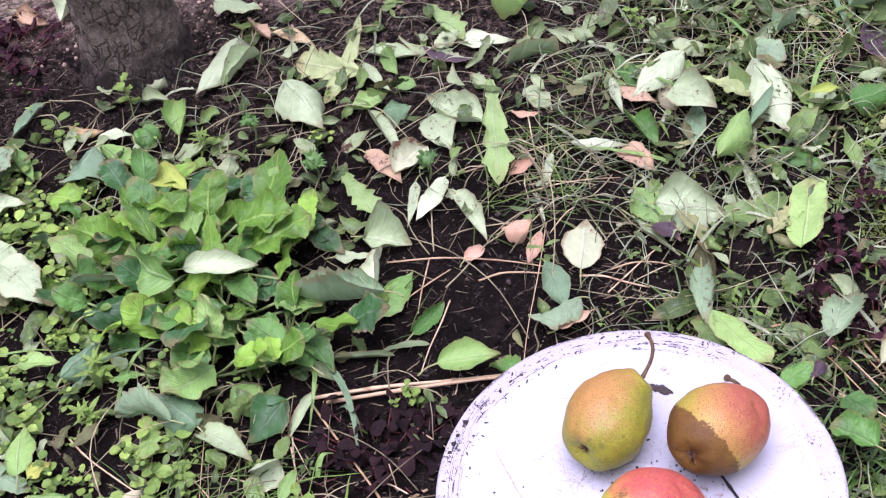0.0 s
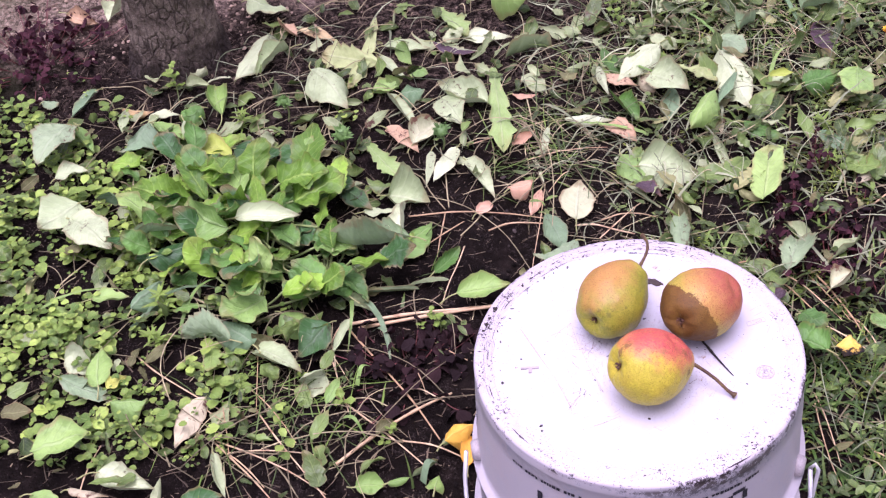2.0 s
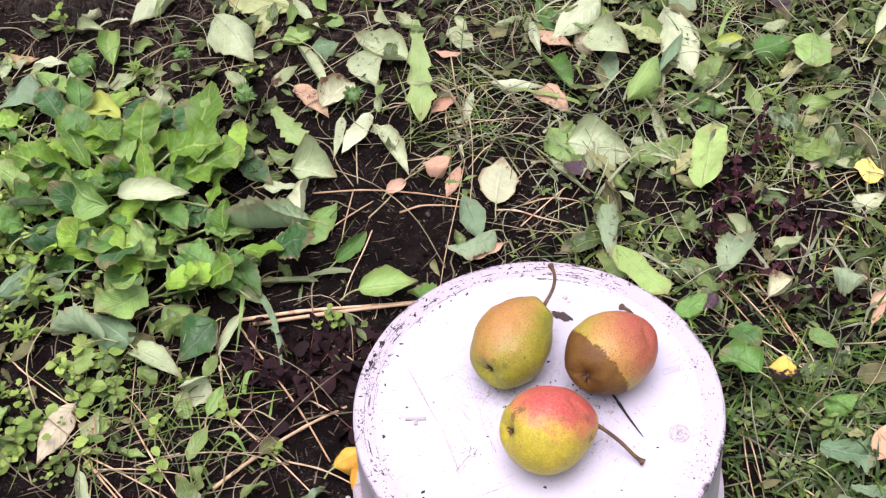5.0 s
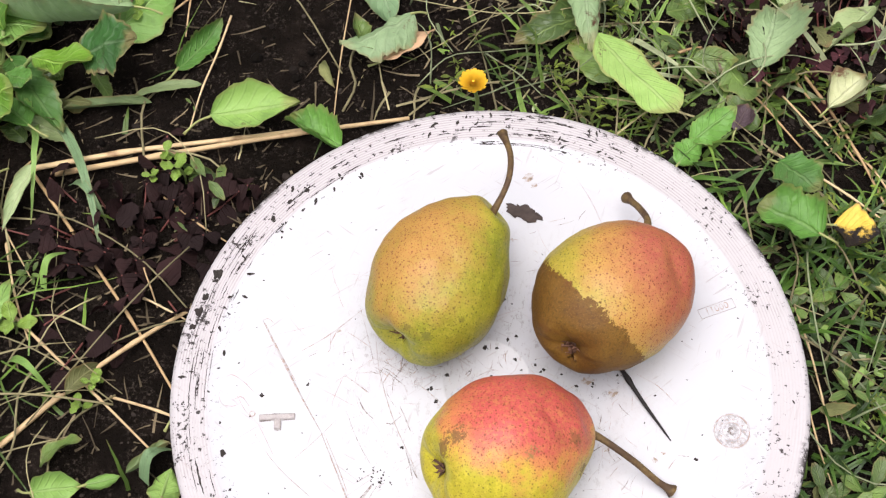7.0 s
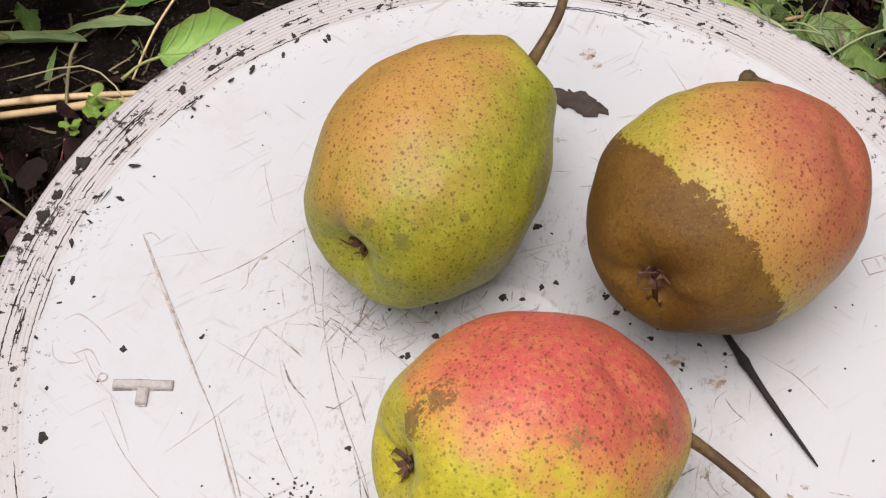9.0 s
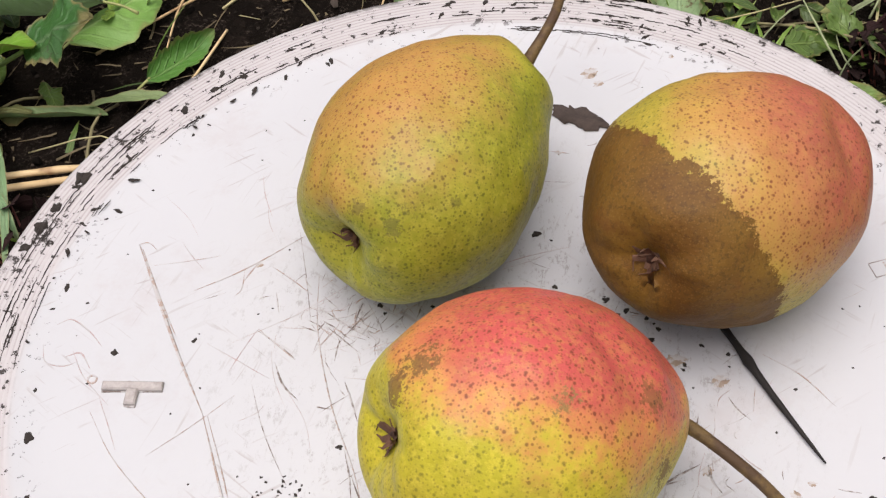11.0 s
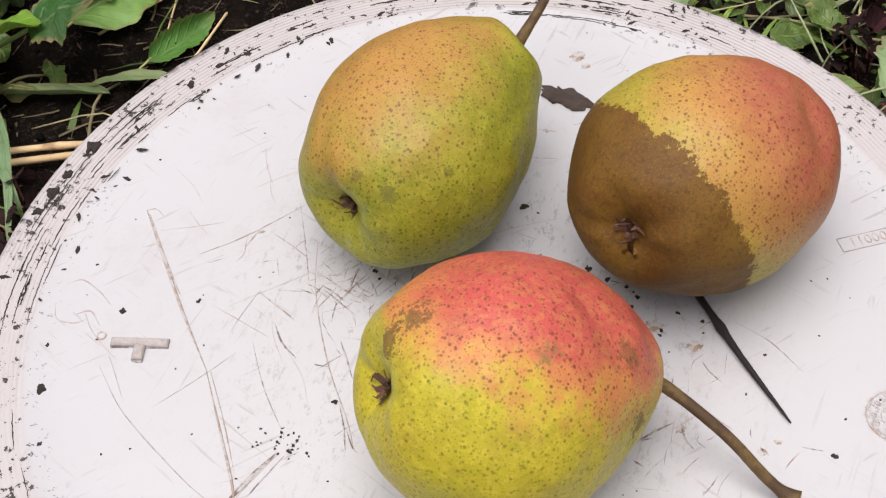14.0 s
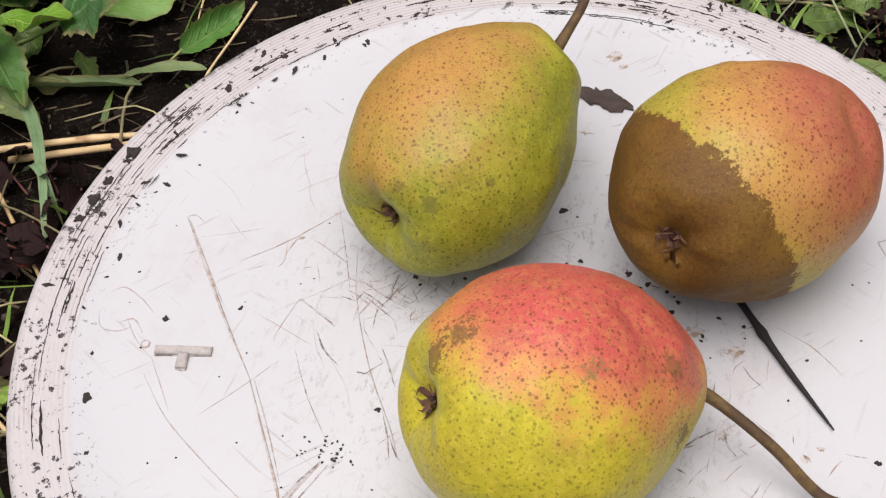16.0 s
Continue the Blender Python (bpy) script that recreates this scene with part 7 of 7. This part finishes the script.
def build_wilted_stalks():
    """Tangled wilted stalks and limp straps lying through the back of the lawn."""
    rng, g = random.Random(67), Geo()
    for n, x0, x1, y0, y1 in ((380, -0.16, 0.5, 0.42, 0.95), (180, -0.1, 0.4, 0.28, 0.55), (60, -0.62, -0.2, 0.4, 0.75), (90, 0.17, 0.42, 0.0, 0.35)):
        for _ in range(n):
            x, y, l, a = rng.uniform(x0, x1), rng.uniform(y0, y1), rng.uniform(0.025, 0.11), rng.uniform(0, 6.28)
            if under_bucket(x, y, 0.2):
                continue
            if rng.random() < 0.45:
                grass_blade(g, x, y, a, l * 0.8, rng.uniform(0.0015, 0.0045), rng.uniform(0.8, 2.4), rng, rng.uniform(0.3, 1.1))
                continue
            bow, h, pts = rng.gauss(0, 0.2) * l, rng.uniform(0.006, 0.03), []
            for u in (-0.5, -0.2, 0.15, 0.5):
                o = bow * (1 - 4 * u * u) + rng.gauss(0, 0.03) * l
                px, py = x + u * l * math.cos(a) - o * math.sin(a), y + u * l * math.sin(a) + o * math.cos(a)
                pts.append((px, py, ground_z(px, py) + 0.001 + h * max(0.0, 1 - 3.6 * u * u + rng.gauss(0, 0.1))))
            tube(g, bend(pts, 10), [rng.uniform(0.0004, 0.0009) * (1 - 0.05 * k) for k in range(11)], 5)
    tagged(part("wilted_stalks", g, M_WILTED), "tangled wilted grey-green stalks and straps", "litter", kind="stuff")


build_wilted_stalks()


def green_blade(x0, y0, x1, y1, width=0.006, h=0.02):
    """A single long arching grass blade."""
    g, n = Geo(), 16
    l = math.hypot(x1 - x0, y1 - y0)
    nx, ny = (y0 - y1) / l, (x1 - x0) / l
    vs, uv = [], []
    for i in range(n + 1):
        u = i / n
        w = width * 0.5 * (1 - u ** 2) + 0.0002
        bow = 0.08 * l * math.sin(math.pi * u)
        px, py = x0 + (x1 - x0) * u + nx * bow, y0 + (y1 - y0) * u + ny * bow
        z = ground_z(px, py) + 0.001 + h * math.sin(math.pi * min(1, u * 0.95 + 0.05))
        for v in (-1, 0, 1):
            vs.append((px + nx * w * v, py + ny * w * v, z + 0.25 * w * abs(v)))
            uv.append((u, 0.5 + 0.5 * v))
    g.add(vs, [(3 * i + j, 3 * i + j + 1, 3 * i + j + 4, 3 * i + j + 3) for i in range(n) for j in range(2)], uv)
    tagged(part("grass_blade", g, LEAF["blue"] if width > 0.005 else LEAF["green"]), "single long arching green grass blade", "grass", "long grass blades")


green_blade(-0.663, 0.171, -0.555, 0.242, .004)
green_blade(-0.539, 0.179, -0.449, 0.249, .006)
green_blade(-0.485, 0.177, -0.447, 0.273, .004)
green_blade(-0.317, 0.252, -0.301, 0.161, .005)
green_blade(-0.306, 0.244, -0.248, 0.131, .007)
green_blade(-0.279, 0.191, -0.251, 0.163, .006)
green_blade(-0.291, 0.070, -0.260, 0.049, .005)
green_blade(-0.282, 0.118, -0.268, 0.145, .005)
green_blade(-0.198, 0.002, -0.183, 0.022, .008)
green_blade(0.049, 0.613, -0.092, 0.672, .004)
green_blade(-0.001, 0.518, -0.106, 0.536, .005)
green_blade(0.090, 0.704, 0.034, 0.773, .004)
green_blade(0.191, 0.721, 0.166, 0.841, .006)
green_blade(0.140, 0.587, 0.177, 0.697, .005)


def flower(x, y, h, r, petals=150):
    root = tagged(new("dandelion"), "small yellow dandelion flower on a short stalk", "flower", "yellow flowers")
    root.location = (x, y, ground_z(x, y))
    rng = random.Random(int(x * 1000))
    g = Geo()
    tube(g, bend([(0, 0, -0.002), (0.002, 0, h * 0.5), (0, 0, h)], 6), 0.0013, 7)
    part("stalk", g, M_WEEDSTEM, root)
    g = Geo()
    for k in range(petals):
        a, l, t = 2.4 * k, r * (0.75 + 0.4 * k / petals), 1.45 - 0.75 * k / petals
        ca, sa = math.cos(a), math.sin(a)
        vs = []
        for q, w in ((0, 0.0007), (0.6, 0.0014), (1, 0.0010)):
            for v in (-1, 1):
                lx = q * l * math.cos(t)
                vs.append((lx * ca - v * w * sa, lx * sa + v * w * ca, h + q * l * math.sin(t) * 0.8))
        g.add(vs, [(0, 1, 3, 2), (2, 3, 5, 4)])
    pebble(g, (0, 0, h + r * 0.25), r * 0.55, rng, 0.9)
    part("petals", g, M_PETAL, root, "ragged yellow petals")


def seedling(x, y, n, size, height, seed, label="small light green seedling with paired leaves"):
    """A little upright plant: a thin stem with pairs of leaves."""
    root = tagged(new("seedling"), label, "plant", "seedlings")
    root.location = (x, y, ground_z(x, y))
    rng = random.Random(seed)
    top = Vector((rng.gauss(0, 0.15) * height, rng.gauss(0, 0.15) * height, height))
    g = Geo()
    line = bend([(0, 0, -0.003), top * 0.5 + Vector((0.002, 0.001, 0)), top], 8)
    tube(g, line, 0.0008, 6)
    part("stem", g, M_WEEDSTEM, root)
    for k in range(n):
        p = line[min(8, 3 + int(5 * (k // 2 + 1) / max(1, n // 2)))]
        a = 3.1416 * k + 1.57 * (k // 2) + rng.gauss(0, 0.25)
        g = Geo()
        l = size * rng.uniform(0.75, 1.15)
        blade(g, l, l * rng.uniform(0.6, 0.8), "round", rng.uniform(-0.8, 0.2), rng.uniform(0, 0.5), 0.3, rng, 8, 4)
        part("leaf", g, M_CHICK, root).matrix_local = Matrix.Translation(p) @ Euler((rng.gauss(0, 0.2), -rng.uniform(0.1, 0.6), a)).to_matrix().to_4x4()


seedling(-0.598, 0.572, 8, .013, .050, 60)
seedling(-0.040, 0.714, 10, .010, .05, 61)
seedling(-0.058, 0.769, 8, .010, .04, 62)
seedling(-0.208, 0.196, 6, .010, .022, 63)
seedling(-0.214, 0.207, 4, .009, .018, 64)
seedling(-0.254, 0.314, 4, .010, .018, 65)
seedling(-0.244, 0.042, 4, .008, .012, 66)
seedling(-0.295, 0.089, 4, .012, .015, 67)
seedling(-0.237, 0.061, 6, .007, .014, 68)
seedling(-0.226, 0.194, 6, .006, .016, 69)


def whorled_weed(x, y, height, size, seed):
    """A thin stem with whorls of narrow bright leaves."""
    root = tagged(new("whorled_weed"), "bright green weed with whorls of narrow leaves", "plant", "whorled weeds")
    root.location = (x, y, ground_z(x, y))
    rng = random.Random(seed)
    top = Vector((rng.gauss(0, 0.3) * height, rng.gauss(0, 0.3) * height, height))
    g = Geo()
    line = bend([(0, 0, -0.003), top * 0.5 + Vector((0.003, 0.002, 0)), top], 9)
    tube(g, line, 0.0008, 6)
    part("stem", g, M_WEEDSTEM, root)
    for p, grow in ((line[3], 0.8), (line[6], 1.0), (line[9], 0.7)):
        turn = rng.uniform(0, 6.28)
        for k in range(7):
            g = Geo()
            l = size * grow * rng.uniform(0.8, 1.15)
            blade(g, l, l * 0.26, "lance", rng.uniform(-0.7, 0.2), rng.uniform(0.1, 0.5), 0.1, rng, 8, 4)
            part("leaf", g, M_CHICK, root).matrix_local = Matrix.Translation(p) @ Euler((0, -rng.uniform(0.0, 0.5), turn + 0.9 * k + rng.gauss(0, 0.1))).to_matrix().to_4x4()


def seed_head(x, y, h, r, seed):
    """A round green bud with bristly bracts on a short stalk."""
    root = tagged(new("seed_head"), "bristly round green seed head on a stalk", "plant", "seed heads")
    root.location = (x, y, ground_z(x, y))
    rng = random.Random(seed)
    g = Geo()
    tube(g, bend([(0, 0, -0.002), (0.003, 0.001, h * 0.5), (0, 0, h)], 6), 0.0012, 7)
    part("stalk", g, M_WEEDSTEM, root)
    g = Geo()
    pebble(g, (0, 0, h), r * 0.7, rng, 1.0)
    for _ in range(60):
        d = Vector((rng.gauss(0, 1), rng.gauss(0, 1), rng.gauss(0.3, 0.8))).normalized()
        s = d.orthogonal().normalized() * r * 0.14
        p = Vector((0, 0, h))
        g.add([p + d * r * 0.5 - s, p + d * r * 0.5 + s, p + d * r * rng.uniform(0.9, 1.3)], [(0, 1, 2)])
    part("bud", g, LEAF["deep"], root)


whorled_weed(-0.509, 0.198, 0.03, 0.022, 80)
whorled_weed(-0.499, 0.157, 0.025, 0.02, 81)
whorled_weed(-0.505, 0.515, 0.03, 0.016, 82)
whorled_weed(0.204, 0.528, 0.02, 0.014, 83)
whorled_weed(0.203, 0.472, 0.02, 0.014, 84)
whorled_weed(-0.589, 0.341, 0.025, 0.014, 85)
seed_head(-0.363, 0.481, 0.03, 0.013, 5)
seed_head(-0.243, 0.484, 0.03, 0.011, 6)
seed_head(-0.447, 0.542, 0.03, 0.01, 7)
flower(0.301, 0.338, 0.022, 0.011)
flower(0.286, 0.687, 0.03, 0.010)
flower(-0.030, 0.255, 0.032, 0.0105)
